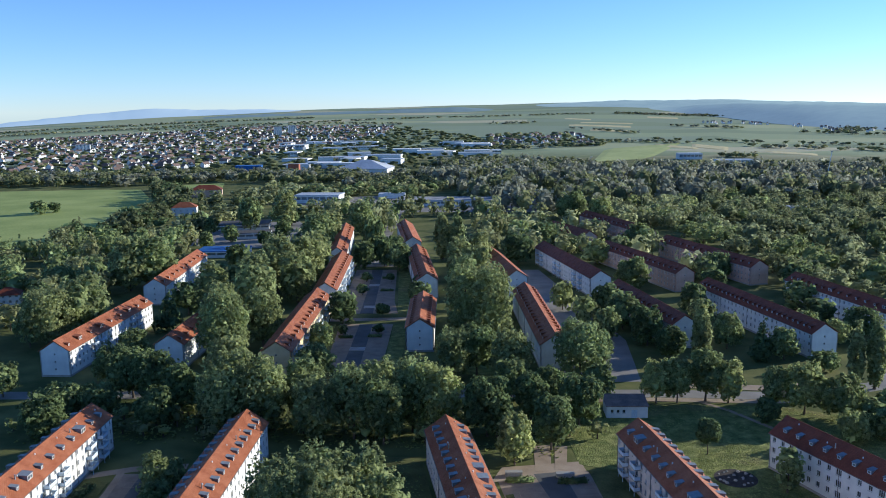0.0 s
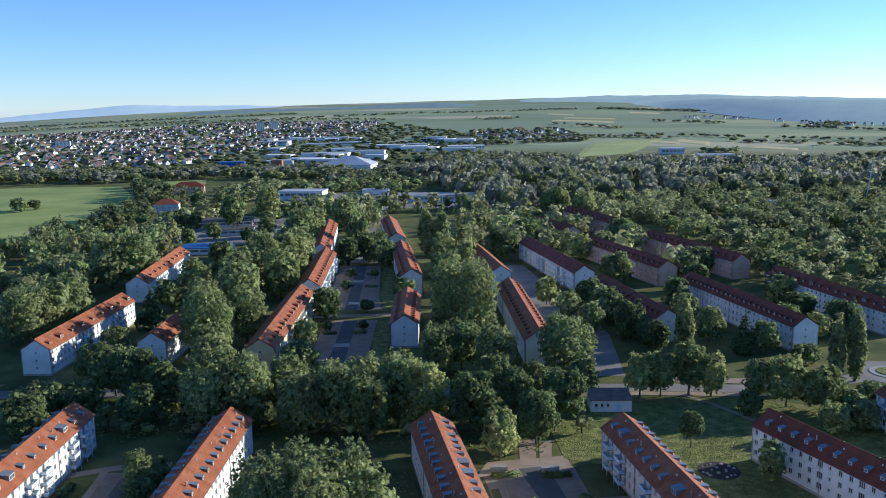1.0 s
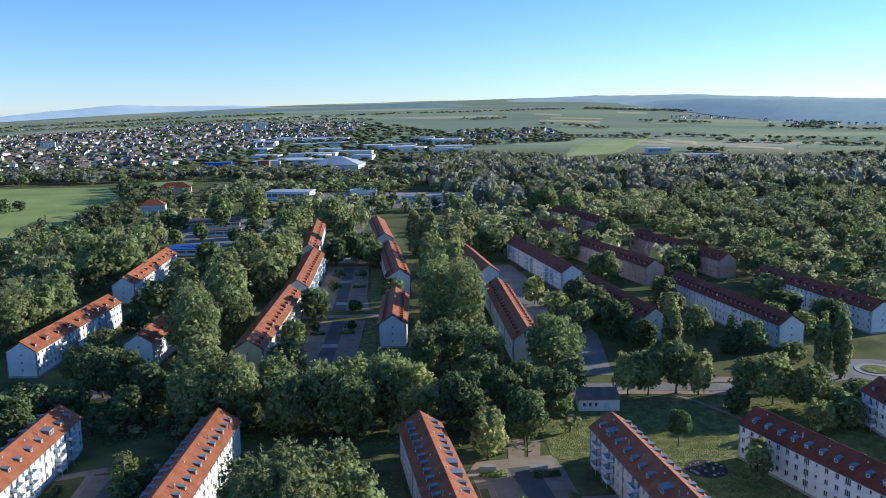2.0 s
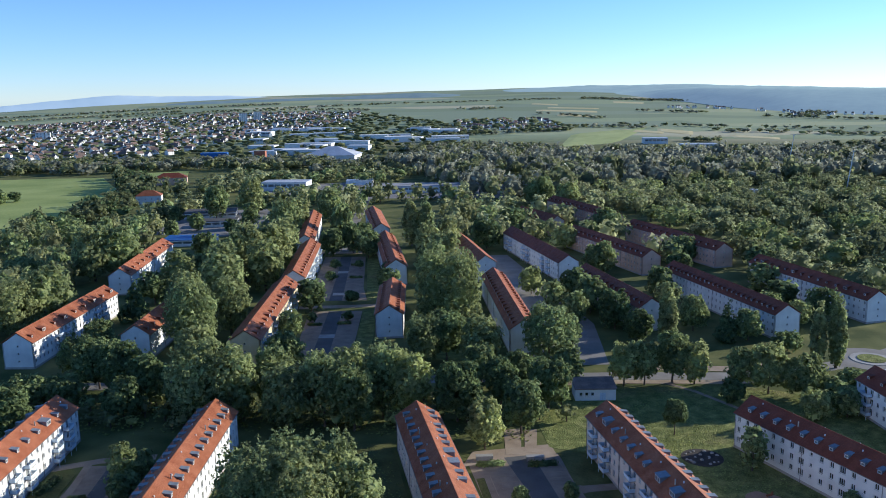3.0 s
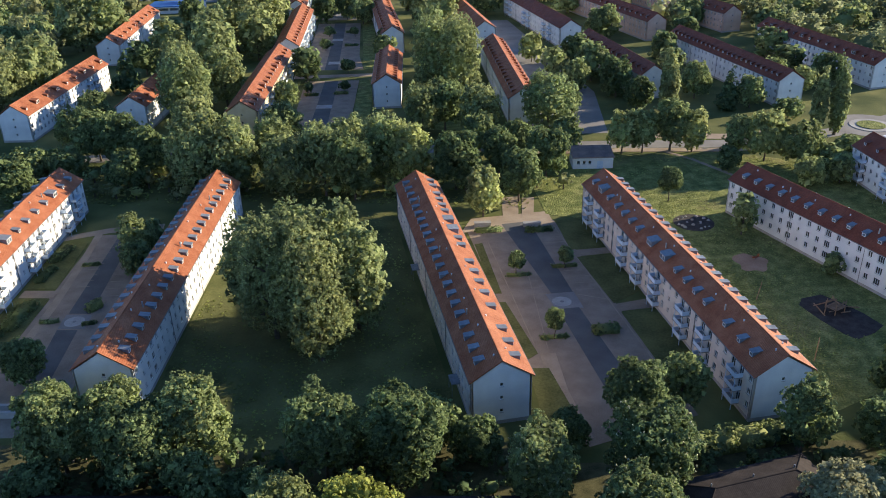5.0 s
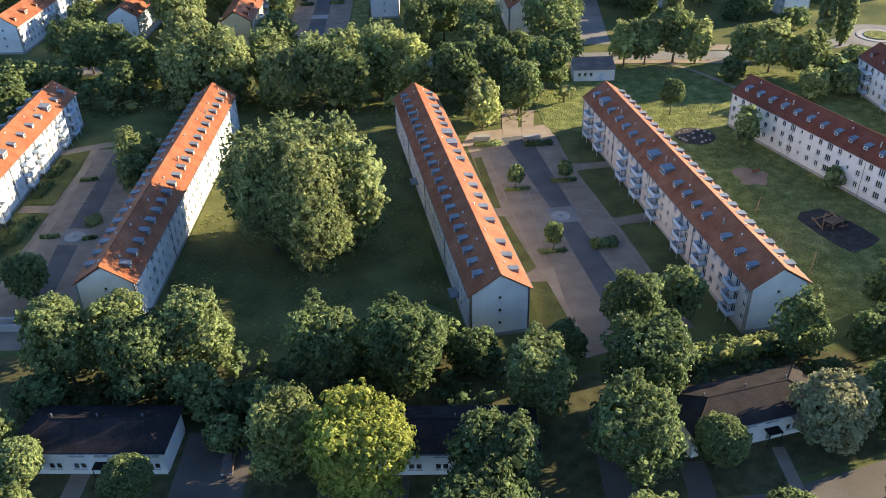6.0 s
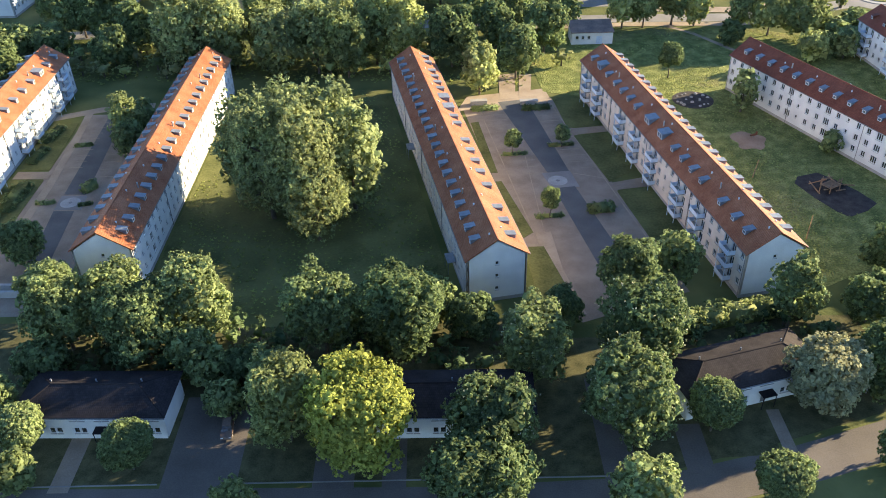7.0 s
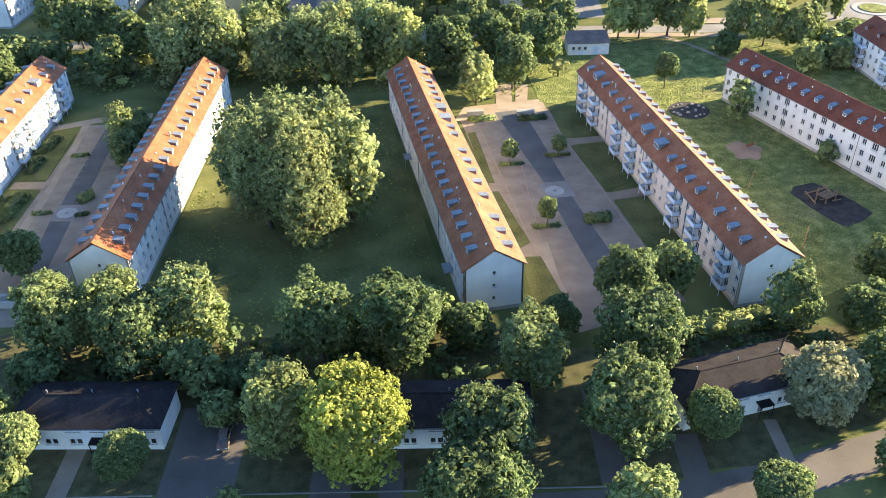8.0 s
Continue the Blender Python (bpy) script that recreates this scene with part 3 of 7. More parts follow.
for pts in ([(31.6, 187.2), (41.2, 188.4), (42, 185.4), (32.4, 183.8)], [(37.6, 160), (46.4, 162.4), (46.8, 158.4), (38.2, 156.9)]):
    sheet("path", "paved link from the courtyard to the entrances", "path", "paving", pts, 0.075)
# play corner on the lawn
sheet("sandpit", "round sand patch with a small red play figure", "sandpit", "sand", [(74.2 + (4.1 + 0.7 * math.sin(3 * a + 1) + 0.4 * math.sin(7 * a)) * math.cos(a) * 0.92, 178.2 + (5.2 + 0.8 * math.sin(2 * a + 2) + 0.5 * math.sin(5 * a)) * math.sin(a)) for a in (2 * math.pi * i / 40 for i in range(40))], 0.08)
sheet("play_area", "dark mulch bed under a climbing frame", "play area", "mulch", [(78.0, 157.6), (79.6, 160.4), (84.6, 162), (87.4, 158.6), (90.4, 153.4), (92.2, 148.4), (89, 145.6), (84.4, 143.4), (82.6, 145.6), (80, 151.4)], 0.1)
# dark sheet in place of the shaded green within the stone ring
sheet("play_area", "round dark bed for shaded grass among pale boulders", "play area", "mulch", disc(67, 202, 5.4), 0.1)
for i in range(17):
    a = i * 0.37 + 0.12 * math.sin(5 * i)
    q = 4.3 + 0.5 * math.sin(3.1 * i) if i % 4 else 1.8
    k = 0.62 + 0.18 * math.sin(7 * i)
    st = Shape().tube((0, 0, 0), (0.1 * k, 0.05 * k, 0.35 * k), 0.75 * k, 0.5 * k, 7).tube((0.1 * k, 0.05 * k, 0.35 * k), (0.1 * k, 0.0, 0.6 * k), 0.5 * k, 0.2 * k, 7)
    thing("boulder", "pale boulder lying on the dark bed", "boulder", (67 + q * math.cos(a), 202 + 0.9 * q * math.sin(a), 0.08), i * 50, "boulders", me=st.mesh("boulder", ["concrete"]))
frame_ob = thing("climbing_frame", "wooden climbing frame on dark mulch", "climbing frame", (84.5, 154.5, 0.1), 30)
for x, y, h in ((-1.6, -1.2, 2.6), (1.6, -1.2, 2.9), (1.6, 1.2, 2.2), (-1.6, 1.2, 3.1), (0, 2.4, 1.6), (3.0, 0.2, 1.5), (-3.0, 0.4, 1.7)):
    hang("post", Shape().tube((0, 0, 0), (0.15, 0.1, h), 0.13, 0.1, 7).mesh("post", ["wood"]), frame_ob, at=(x, y, 0))
hang("platform", Shape().box(-1.7, 1.7, -1.3, 1.3, 1.2, 1.32).mesh("platform", ["wood"]), frame_ob)
hang("ramp", Shape().poly([(1.7, -0.8, 1.2), (4.2, -0.8, 0.0), (4.2, 0.8, 0.0), (1.7, 0.8, 1.2)]).mesh("ramp", ["wood"]), frame_ob)
for a, b in (((-1.6, -1.2, 2.3), (1.6, -1.2, 2.6)), ((-1.6, 1.2, 2.7), (1.6, 1.2, 2.0)), ((-3.0, 0.4, 1.5), (-1.6, 1.2, 2.2)), ((0, 2.4, 1.4), (1.6, 1.2, 1.9))):
    hang("beam", Shape().tube(a, b, 0.1, 0.1, 6).mesh("beam", ["wood"]), frame_ob)
log = Shape().tube((-1.9, 0, 0), (1.9, 0, 0), 0.15, 0.12, 7).mesh("log", ["wood"])
for x, y, z, rz, ry in ((-2.2, -0.6, 1.0, 20, 25), (2.4, 1.4, 0.9, 70, -20), (0.6, -2.2, 0.8, 5, 15), (-1.0, 2.6, 1.1, 130, 28), (0.2, 0.4, 2.4, 60, 12), (3.4, -1.2, 0.7, 110, 15), (-3.2, 1.6, 0.8, 80, -18)):
    ob = hang("log", log, frame_ob)
    ob.matrix_local = pose(x, y, z, 0, ry, rz)
rider = thing("spring_rider", "small red spring rider on sand", "play figure", (76, 180, 0.08), 20)
hang("seat", Shape().box(-0.9, 0.9, -0.2, 0.2, 0.45, 0.8).mesh("seat", ["roof"]), rider)
hang("spring", Shape().tube((0, 0, 0), (0, 0, 0.45), 0.12, 0.12, 8).mesh("spring", ["pipe"]), rider)
hang("head", Shape().box(0.55, 0.95, -0.15, 0.15, 0.8, 1.3).mesh("head", ["roof"]), rider)
for x, y, h, tip in ((69.5, 160.5, 4.2, 1.3), (72.5, 136, 5.5, 0.2)):
    thing("wooden_post", "slanting bare wooden post on the lawn", "post", (x, y, 0), 40, me=Shape().tube((0, 0, -0.2), (tip, 0, h), 0.14, 0.08, 7).mesh("wooden_post", ["wood"]))
# courts between the farther rows: the same pattern of lane, plate and bays
sheet("courtyard", "brown paved court with parking bays", "paving", "paving", [(-56, 290), (-34.5, 290), (-36.4, 357), (-60, 357)], 0.03)
sheet("lane", "dark asphalt lane through the court", "lane", "asphalt", [(-49.4, 286), (-42.6, 286), (-44, 315.5), (-50, 315.5)], 0.05)
sheet("lane", "dark asphalt lane through the court", "lane", "asphalt", [(-50.2, 321), (-44, 321), (-45.5, 357), (-51.4, 357)], 0.05)
sheet("manhole_plate", "pale concrete square in the lane", "paving", "concrete", [(-50.2, 316), (-43.8, 316), (-44, 320.6), (-50.2, 320.6)], 0.055)
sheet("path", "sandy path across the court", "path", "path", ribbon([(-66, 364), (-48, 365), (-30, 366)], 5), 0.05)
sheet("courtyard", "brown paved court with parking bays", "paving", "paving", [(-64, 376), (-36, 376), (-40, 402), (-46, 482), (-70, 482)], 0.03)
sheet("lane", "dark asphalt lane through the court", "lane", "asphalt", [(-53.9, 376), (-47.8, 376), (-51.5, 436), (-57, 436)], 0.05)
sheet("lane", "dark asphalt lane through the court", "lane", "asphalt", [(-57.5, 442), (-51.8, 442), (-54.5, 482), (-60.8, 482)], 0.05)
for x, y in ((-50.7, 389), (-54.3, 439)):
    sheet("manhole_plate", "pale concrete square in the lane", "paving", "concrete", band((x, y - 2.6), (x - 0.3, y + 2.6), 5.6), 0.055)
sheet("path", "sandy road across the rows", "path", "path", ribbon([(-80, 497), (-55, 495), (-30, 493)], 7), 0.05)
sheet("road_5", "asphalt street past the far end of the rows", "road", "asphalt_pale", ribbon([(-62, 500), (-66, 600), (-70, 760)], 8), 0.04)
for pts in ([(-66, 290), (-58, 290), (-62, 357), (-66, 357)], [(-34, 290), (-28, 290), (-29, 357), (-36, 357)], [(-70, 376), (-65, 376), (-71, 482), (-75, 482)], [(-36, 376), (-30, 376), (-38, 482), (-45, 482)]):
    sheet("lawn", "narrow grass strip along the blocks", "lawn", "lawn", pts, 0.09)
# parking and yards of the low halls
sheet("courtyard", "worn asphalt yard of the pavilions", "paving", "asphalt_pale", [(-205, 575), (-140, 560), (-128, 640), (-150, 700), (-215, 690)], 0.04)
sheet("courtyard", "worn asphalt car park of the shops", "paving", "asphalt_pale", [(-80, 760), (70, 750), (75, 860), (-100, 905), (-210, 880), (-205, 830)], 0.04)
sheet("courtyard", "asphalt court between the farther rows", "paving", "asphalt_pale", [(33, 278), (58, 278), (62, 330), (38, 480), (22, 480)], 0.03)
sheet("lawn", "sunlit grass strip between the rows", "lawn", "lawn", [(-14, 286), (16, 286), (8, 420), (-10, 430)], 0.05)
sheet("lawn", "bright meadow beyond the estate", "meadow", "meadow", [(-345, 570), (-318, 598), (-304, 633), (-300, 690), (-305, 748), (-312, 812), (-362, 905), (-410, 1000), (-470, 1002), (-580, 990), (-600, 800)], 0.3)
sheet("lawn", "bright meadow beyond the estate", "meadow", "meadow", [(-386, 1050), (-330, 1081), (-305, 985), (-352, 960)], 0.3)
def field(label, mat, pts, n=8):
    """A four-cornered crop field that follows the rising land, with its edge let into the ground."""
    a, b, c, d = [Vector(p) for p in pts]
    s = Shape()

    def at(i, j):
        q = a.lerp(b, i / n).lerp(d.lerp(c, i / n), j / n)
        return q.x, q.y, land(q.x, q.y) + (0.9 if 0 < i < n and 0 < j < n else -0.2)

    turn = 1 if (b - a).cross(d - a) > 0 else -1
    for i in range(n):
        for j in range(n):
            s.poly([at(i, j), at(i + 1, j), at(i + 1, j + 1), at(i, j + 1)][::turn])
    thing("field", label, "field", kind="structure", me=s.mesh("field", [mat], True))


field("bright green crop field behind the woods", "crop", [(196, 1411), (314, 1490), (487, 1943), (274, 1757)])
for pts in ([(406, 1905), (478, 1768), (456, 1706), (400, 1794)], [(572, 1658), (638, 1558), (616, 1502), (556, 1580)], [(587, 1353), (608, 1295), (541, 1170), (533, 1217)], [(307, 2718), (488, 2581), (505, 2676), (318, 2815)], [(365, 2886), (533, 2791), (546, 2860), (374, 2958)],
            [(337, 2432), (441, 2358), (456, 2439), (348, 2513)], [(669, 3256), (770, 3163), (797, 3272), (692, 3369)], [(342, 3155), (429, 3056), (440, 3135), (351, 3237)], [(460, 1775), (504, 1657), (538, 1770), (492, 1901)]):
    field("ripe pale yellow crop field", "wheat", pts)
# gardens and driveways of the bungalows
sheet("garden", "rough garden ground darkened for shade round the bungalows", "garden", "garden", [(-112, 79.2), (-42, 78.8), (30, 78.2), (50, 83.6), (72, 90.4), (72, 112), (46, 113), (42, 108), (16, 108), (8, 115), (-54, 116), (-112, 116)], 0.03)
for x0, x1, y0, y1 in ((-42, -31, 77.5, 96), (-58, -55, 77.5, 88), (5, 9, 76.5, 86), (-10, -6.5, 76.5, 86), (34, 38, 78, 87.5), (22, 27, 76.5, 98), (49, 51, 81, 90), (-20, -14, 76.8, 90)):
    sheet("driveway", "paved driveway up to a bungalow", "driveway", "street" if x1 - x0 > 3.2 else "paving", [(x0, y0), (x1, y0), (x1, y1), (x0, y1)], 0.045)
for x0, x1 in ((-55, -43), (-30.5, -20.5), (-6, 4.5), (9.5, 21.5), (38.5, 48.5)):
    sheet("lawn", "small rough front lawn of a bungalow, darkened for shade", "lawn", "garden", [(x0, 78.6 + max(0, x0 - 30) * 0.25), (x1, 78.6 + max(0, x0 - 30) * 0.3), (x1, 87), (x0, 87)], 0.08)
for a, b in (((-300, 79.6), (-42.5, 78.6)), ((-30.5, 78.4), (30, 77.9)), ((-300, 71.6), (0, 70.1))):
    sheet("kerb", "concrete kerb along the street", "kerb", "asphalt_pale", band(a, b, 0.2), 0.1)

# ---------------------------------------------------------------- apartment blocks
WIDE, EAVE, RIDGE = 11.0, 9.75, 13.4
SLOPE = math.atan2(RIDGE - EAVE, WIDE / 2)
FRAMES, PANES, SILLS = {}, {}, {}


def frame_of(w, h, bars, glass):
    key = (w, h, bars, glass)
    if key not in FRAMES:
        FRAMES[key] = window_frame(w, h, bars, glass)
        PANES[key] = pane_mesh(w, h)
    return FRAMES[key], PANES[key]


def put_window(parent, w, h, bars, at, rz, fine):
    fr, pn = frame_of(w, h, bars, not fine)
    ob = hang("window", fr, parent, at=at, rz=rz)
    if fine:
        hang("pane", pn, ob)
        hang("sill", SILLS.setdefault(w, None) or SILLS.update({w: sill_mesh(w)}) or SILLS[w], ob)
    return ob


def dormer_meshes(w, deep=1.6, h=1.05, double=False, skin="zinc"):
    """A shed dormer that looks towards -y from the slope: cheeks and front, a sheet roof, a window."""
    run = deep
    up = run * math.tan(SLOPE)
    s = Shape()
    zf, zb = h, max(h * 0.96, up * 0.98)
    s.poly([(-w / 2, 0, 0), (w / 2, 0, 0), (w / 2, 0, zf), (-w / 2, 0, zf)])
    for x, flip in ((-w / 2, False), (w / 2, True)):
        q = [(x, 0, 0), (x, 0, zf), (x, run, zf + 0.22), (x, run, up)]
        s.poly(q[::-1] if flip else q)
    body = s.mesh("cheeks", [skin], True)
    o = 0.16
    r = Shape()
    a, b = zf + 0.0, zf + 0.27
    top = [(-w / 2 - o, -o, a), (w / 2 + o, -o, a), (w / 2 + o, run + 0.25, b), (-w / 2 - o, run + 0.25, b)]
    k = 0.09
    r.poly([(x, y, z + k) for x, y, z in top])
    r.poly([(x, y, z) for x, y, z in top[::-1]])
    for i in range(4):
        j = (i + 1) % 4
        r.poly([top[i], top[j], (*top[j][:2], top[j][2] + k), (*top[i][:2], top[i][2] + k)])
    roof = r.mesh("dormer_roof", [skin], True)
    e, x0, x1 = 0.1, -w / 2 + 0.1, w / 2 - 0.1
    xs = [x0, x0 + e, -0.06, 0.06, x1 - e, x1] if double else [x0, x0 + e, x1 - e, x1]
    hollow = {(1, 1), (3, 1)} if double else {(1, 1)}
    win = mesh_of("window", *lattice(xs, [0.18, 0.28, zf - 0.22, zf - 0.12], hollow, -0.06, -0.012, 1)[:2], ["frame", "glass"],
                  lattice(xs, [0.18, 0.28, zf - 0.22, zf - 0.12], hollow, -0.06, -0.012, 1)[2])
    return body, roof, win


DORMER = {(big, skin): dormer_meshes(2.5, 2.2, 1.45, True, skin) if big else dormer_meshes(1.15, skin=skin) for big in (False, True) for skin in ("zinc", "roof", "roof_brown")}


def put_dormer(parent, side, y, big, skin="zinc", back=1.35):
    """side: -1 or 1, the slope; back: metres in from the wall's face."""
    x = side * (WIDE / 2 - back)
    z = EAVE + back * math.tan(SLOPE) + 0.2
    body, roof, win = DORMER[big, skin]
    ob = hang("dormer", body, parent, "grey sheet-metal dormer" if skin == "zinc" else "small tiled dormer", (x, y, z), 90 * side)
    hang("dormer_roof", roof, ob)
    hang("window", win, ob)


def balcony_mesh():
    s = Shape()
    w, d = 3.4, 1.5
    s.box(-w / 2, w / 2, -d, 0, -0.16, 0, 0)
    return s.mesh("balcony", ["concrete"])


def rail_mesh():
    """A panelled railing bent round the balcony's three open sides, with a wider hand rail on top."""
    w, d = 3.4, 1.5
    path = [(-w / 2, -0.03), (-w / 2, -d)] + [(-w / 2 + w * i / 10, -d - (0.03 if i % 2 else 0.0)) for i in range(1, 10)] + [(w / 2, -d), (w / 2, -0.03)]
    prof = [(0.0, 0.1), (0.03, 0.1), (0.03, 0.94), (0.06, 0.94), (0.06, 1.02), (-0.03, 1.02), (-0.03, 0.94), (0.0, 0.94)]
    v, f = [], []
    for x, y in path:
        nx, ny = (-1, 0) if y > -d + 0.1 and x < 0 else (1, 0) if y > -d + 0.1 else (0, -1)
        if abs(abs(x) - w / 2) < 0.01 and y < -d + 0.1:
            nx = math.copysign(1, x)
        v += [(x + nx * o, y + ny * o, z) for o, z in prof]
    n = len(prof)
    for i in range(len(path) - 1):
        for k in range(n):
            q = (k + 1) % n
            f.append([i * n + k, i * n + q, (i + 1) * n + q, (i + 1) * n + k])
    return mesh_of("railing", v, f, ["rail"])


def post_mesh():
    return Shape().box(-0.05, 0.05, -0.05, 0.05, 0.0, 8.3).mesh("post", ["rail"])


BALCONY, RAIL, POST = balcony_mesh(), rail_mesh(), post_mesh()
PIPE = Shape().tube((0, 0, 0), (0, 0, EAVE - 0.1), 0.07, 0.07, 6).mesh("downpipe", ["pipe"])
VENT = Shape().tube((0, 0, 0), (0, 0, 0.38), 0.16, 0.16, 7).mesh("vent_pipe", ["frame"])
FLUE = Shape().tube((0, 0, 0), (0, 0, 1.3), 0.17, 0.15, 8).mesh("flue", ["steel"])
FLOOR_Z = (1.35, 4.15, 6.95)


def apartment(far, near, wall="white", long_wall="", roof="roof", side=-1, balconies=(), dormers=(), other=(), stairs=(), fine=False, label="", gable_windows=3, cols=0, doors=()):
    """A three-storey block with its ridge from near to far. side: the long side that is seen (-1: local -x).
    balconies, stairs: places along the block in parts of its length from the near end; dormers and other: (part, big) on the seen and on the other slope."""
    d = Vector((far[0] - near[0], far[1] - near[1]))
    L = d.length
    mid = ((far[0] + near[0]) / 2, (far[1] + near[1]) / 2, 0)
    rz = -math.degrees(math.atan2(d.x, d.y))
    long_wall = long_wall or wall
    ob = thing("apartment_block", label, "apartment block", mid, rz, "blocks of the estate")
    cols = cols or int(L / 2.95)
    step = L / cols
    # openings of the seen long side: (offset along from the near end, sill, width, height, bars)
    holes, put = [], []
    for c in range(cols):
        u = (c + 0.5) * step
        near_bal = any(abs(u - p * L) < step * 0.75 for p in balconies)
        near_st = any(abs(u - p * L) < step * 0.5 for p in stairs)
        for k, z in enumerate(FLOOR_Z):
            if near_bal:
                w, h, s, bars = 1.5, 2.15, z + 0.05, 1
            elif near_st:
                w, h, s, bars = 1.7, 1.7, z + 0.6, 2
            else:
                w, h, s, bars = (1.15, 1.4, z + 0.8, 1) if (c * 7 + 3) % 5 else (0.7, 0.9, z + 1.2, 0)
            holes.append((u - w / 2, u + w / 2, s, s + h))
            put.append((u, s, w, h, bars))
    v, f = wall_panel(L, EAVE, holes)
    # the seen side; local: side -1 looks to -x, its u runs from the far end to the near one
    flip = side < 0
    if flip:
        hs = [(L - h[1], L - h[0], h[2], h[3]) for h in holes]
        v, f = wall_panel(L, EAVE, hs)
    at = (-WIDE / 2, L / 2, 0) if flip else (WIDE / 2, -L / 2, 0)
    turn = -90 if flip else 90
    hang("wall", mesh_of("wall", v, f, [long_wall]), ob, at=at, rz=turn)
    v, f = wall_panel(L, EAVE, [])
    at = (WIDE / 2, -L / 2, 0) if flip else (-WIDE / 2, L / 2, 0)
    hang("wall", mesh_of("wall", v, f, [long_wall]), ob, at=at, rz=-turn)
    # gables
    gh = [(WIDE / 2 - 0.35, WIDE / 2 + 0.35, z + 1.1, z + 1.9) for z in FLOOR_Z[:gable_windows]]
    t = 0.36
    inner = WIDE - 2 * t
    gh = [(a - t, b - t, c, e) for a, b, c, e in gh]
    rise = RIDGE - 0.25 - EAVE
    for end in (-1, 1):
        v, f = wall_panel(inner, EAVE, gh if end < 0 else [], t, (inner / 2, EAVE + rise))
        g_at = (-inner / 2, -L / 2, 0) if end < 0 else (inner / 2, L / 2, 0)
        hang("gable_wall", mesh_of("gable_wall", v, f, [wall]), ob, at=g_at, rz=0 if end < 0 else 180)
    for a, b, c, e in gh:
        put_window(ob, round(b - a, 2), round(e - c, 2), 0, ((a + b) / 2 - inner / 2, -L / 2 + 0.14, c), 0, fine)
    # plinth, floors, roof
    s = Shape()
    for z in FLOOR_Z:
        s.box(-WIDE / 2 + 0.4, WIDE / 2 - 0.4, -L / 2 + 0.4, L / 2 - 0.4, z - 0.25, z)
        s.box(-0.1, 0.1, -L / 2 + 0.4, L / 2 - 0.4, z, z + 2.55)
    hang("storey_floor", s.mesh("storey_floor", ["inside"]), ob)
    s = Shape()
    e = 0.035
    s.box(-WIDE / 2 - e, WIDE / 2 + e, -L / 2 - e, -L / 2 - 0.002, -0.2, 0.75).box(-WIDE / 2 - e, WIDE / 2 + e, L / 2 + 0.002, L / 2 + e, -0.2, 0.75)
    s.box(-WIDE / 2 - e, -WIDE / 2 - 0.002, -L / 2, L / 2, -0.2, 0.75).box(WIDE / 2 + 0.002, WIDE / 2 + e, -L / 2, L / 2, -0.2, 0.75)
    hang("plinth", s.mesh("plinth", ["plinth"]), ob)
    over, th, gl = 0.45, 0.22, 0.3
    xe, ze = WIDE / 2 + over, EAVE - over * math.tan(SLOPE) + 0.12
    zr = RIDGE + 0.12
    ys = np.linspace(-L / 2 - gl, L / 2 + gl, max(2, int(L / 3)))
    for sd in (-1, 1):
        v, f, uv = [], [], []
        for lift in (th, 0.0):
            k = len(v)
            for y in ys:
                sag = 0.05 * noise.noise((y * 0.11, sd * 3.0, near[0]))
                v += [(sd * xe, y, ze + lift), (sd * 0.02, y, zr + lift + sag)]
            for i in range(len(ys) - 1):
                q = [k + 2 * i, k + 2 * i + 2, k + 2 * i + 3, k + 2 * i + 1]
                f.append(q if (sd > 0) == (lift > 0) else q[::-1])
        n = 2 * len(ys)
        f.append([0, 1, n + 1, n] if sd < 0 else [1, 0, n, n + 1])
        f.append([n - 2, n - 1, 2 * n - 1, 2 * n - 2][::sd])
        f.append(([2 * i for i in range(len(ys))] + [n + 2 * i for i in reversed(range(len(ys)))])[::-sd])
        f.append([2 * i + 1 for i in range(len(ys))] + [n + 2 * i + 1 for i in reversed(range(len(ys)))])
        for q in f:
            for a in q:
                uv.append((v[a][1], math.hypot(abs(v[a][0]) - xe, v[a][2] - ze)))
        hang("roof_slope", mesh_of("roof_slope", v, f, [roof], uvs=uv), ob)
    cap = Shape().tube((0, -L / 2 - gl, zr + 0.13), (0, L / 2 + gl, zr + 0.13), 0.18, 0.18, 6)
    hang("ridge_cap", cap.mesh("ridge_cap", [roof]), ob)
    g = Shape().tube((0, -L / 2 - gl, 0), (0, L / 2 + gl, 0), 0.09, 0.09, 6).mesh("gutter", ["pipe"])
    for sd in (-1, 1):
        hang("gutter", g, ob, at=(sd * (xe + 0.06), 0, ze + 0.1))
    for i in range(5):
        hang("downpipe", PIPE, ob, at=(side * (WIDE / 2 + 0.09), -L / 2 + 0.3 + i * (L - 0.6) / 4, 0))
    if fine:
        for k in range(9):
            y = (-0.46 + 0.115 * k) * L
            for sd in (-1, 1):
                px = 0.9 + 0.35 * ((k * 5 + (sd > 0) * 3) % 4)
                hang("vent_pipe", VENT, ob, "small white roof vent", (sd * px, y + sd * 1.3, zr - px * math.tan(SLOPE) + 0.15))
        for k in range(3):
            hang("flue", FLUE, ob, "slim metal flue", (side * 2.2, (-0.3 + 0.3 * k) * L, zr - 2.2 * math.tan(SLOPE) + 0.1))
    # windows of the seen side
    for u, sl, w, h, bars in put:
        put_window(ob, w, h, bars, (side * (WIDE / 2 - 0.14), u - L / 2, sl), 90 * side, fine)
    for pt in balconies:
        y = (pt - 0.5) * L
        for z in FLOOR_Z:
            b = hang("balcony", BALCONY, ob, "balcony with pale panelled railing", (side * WIDE / 2, y, z + 0.02), 90 * side)
            hang("railing", RAIL, b)
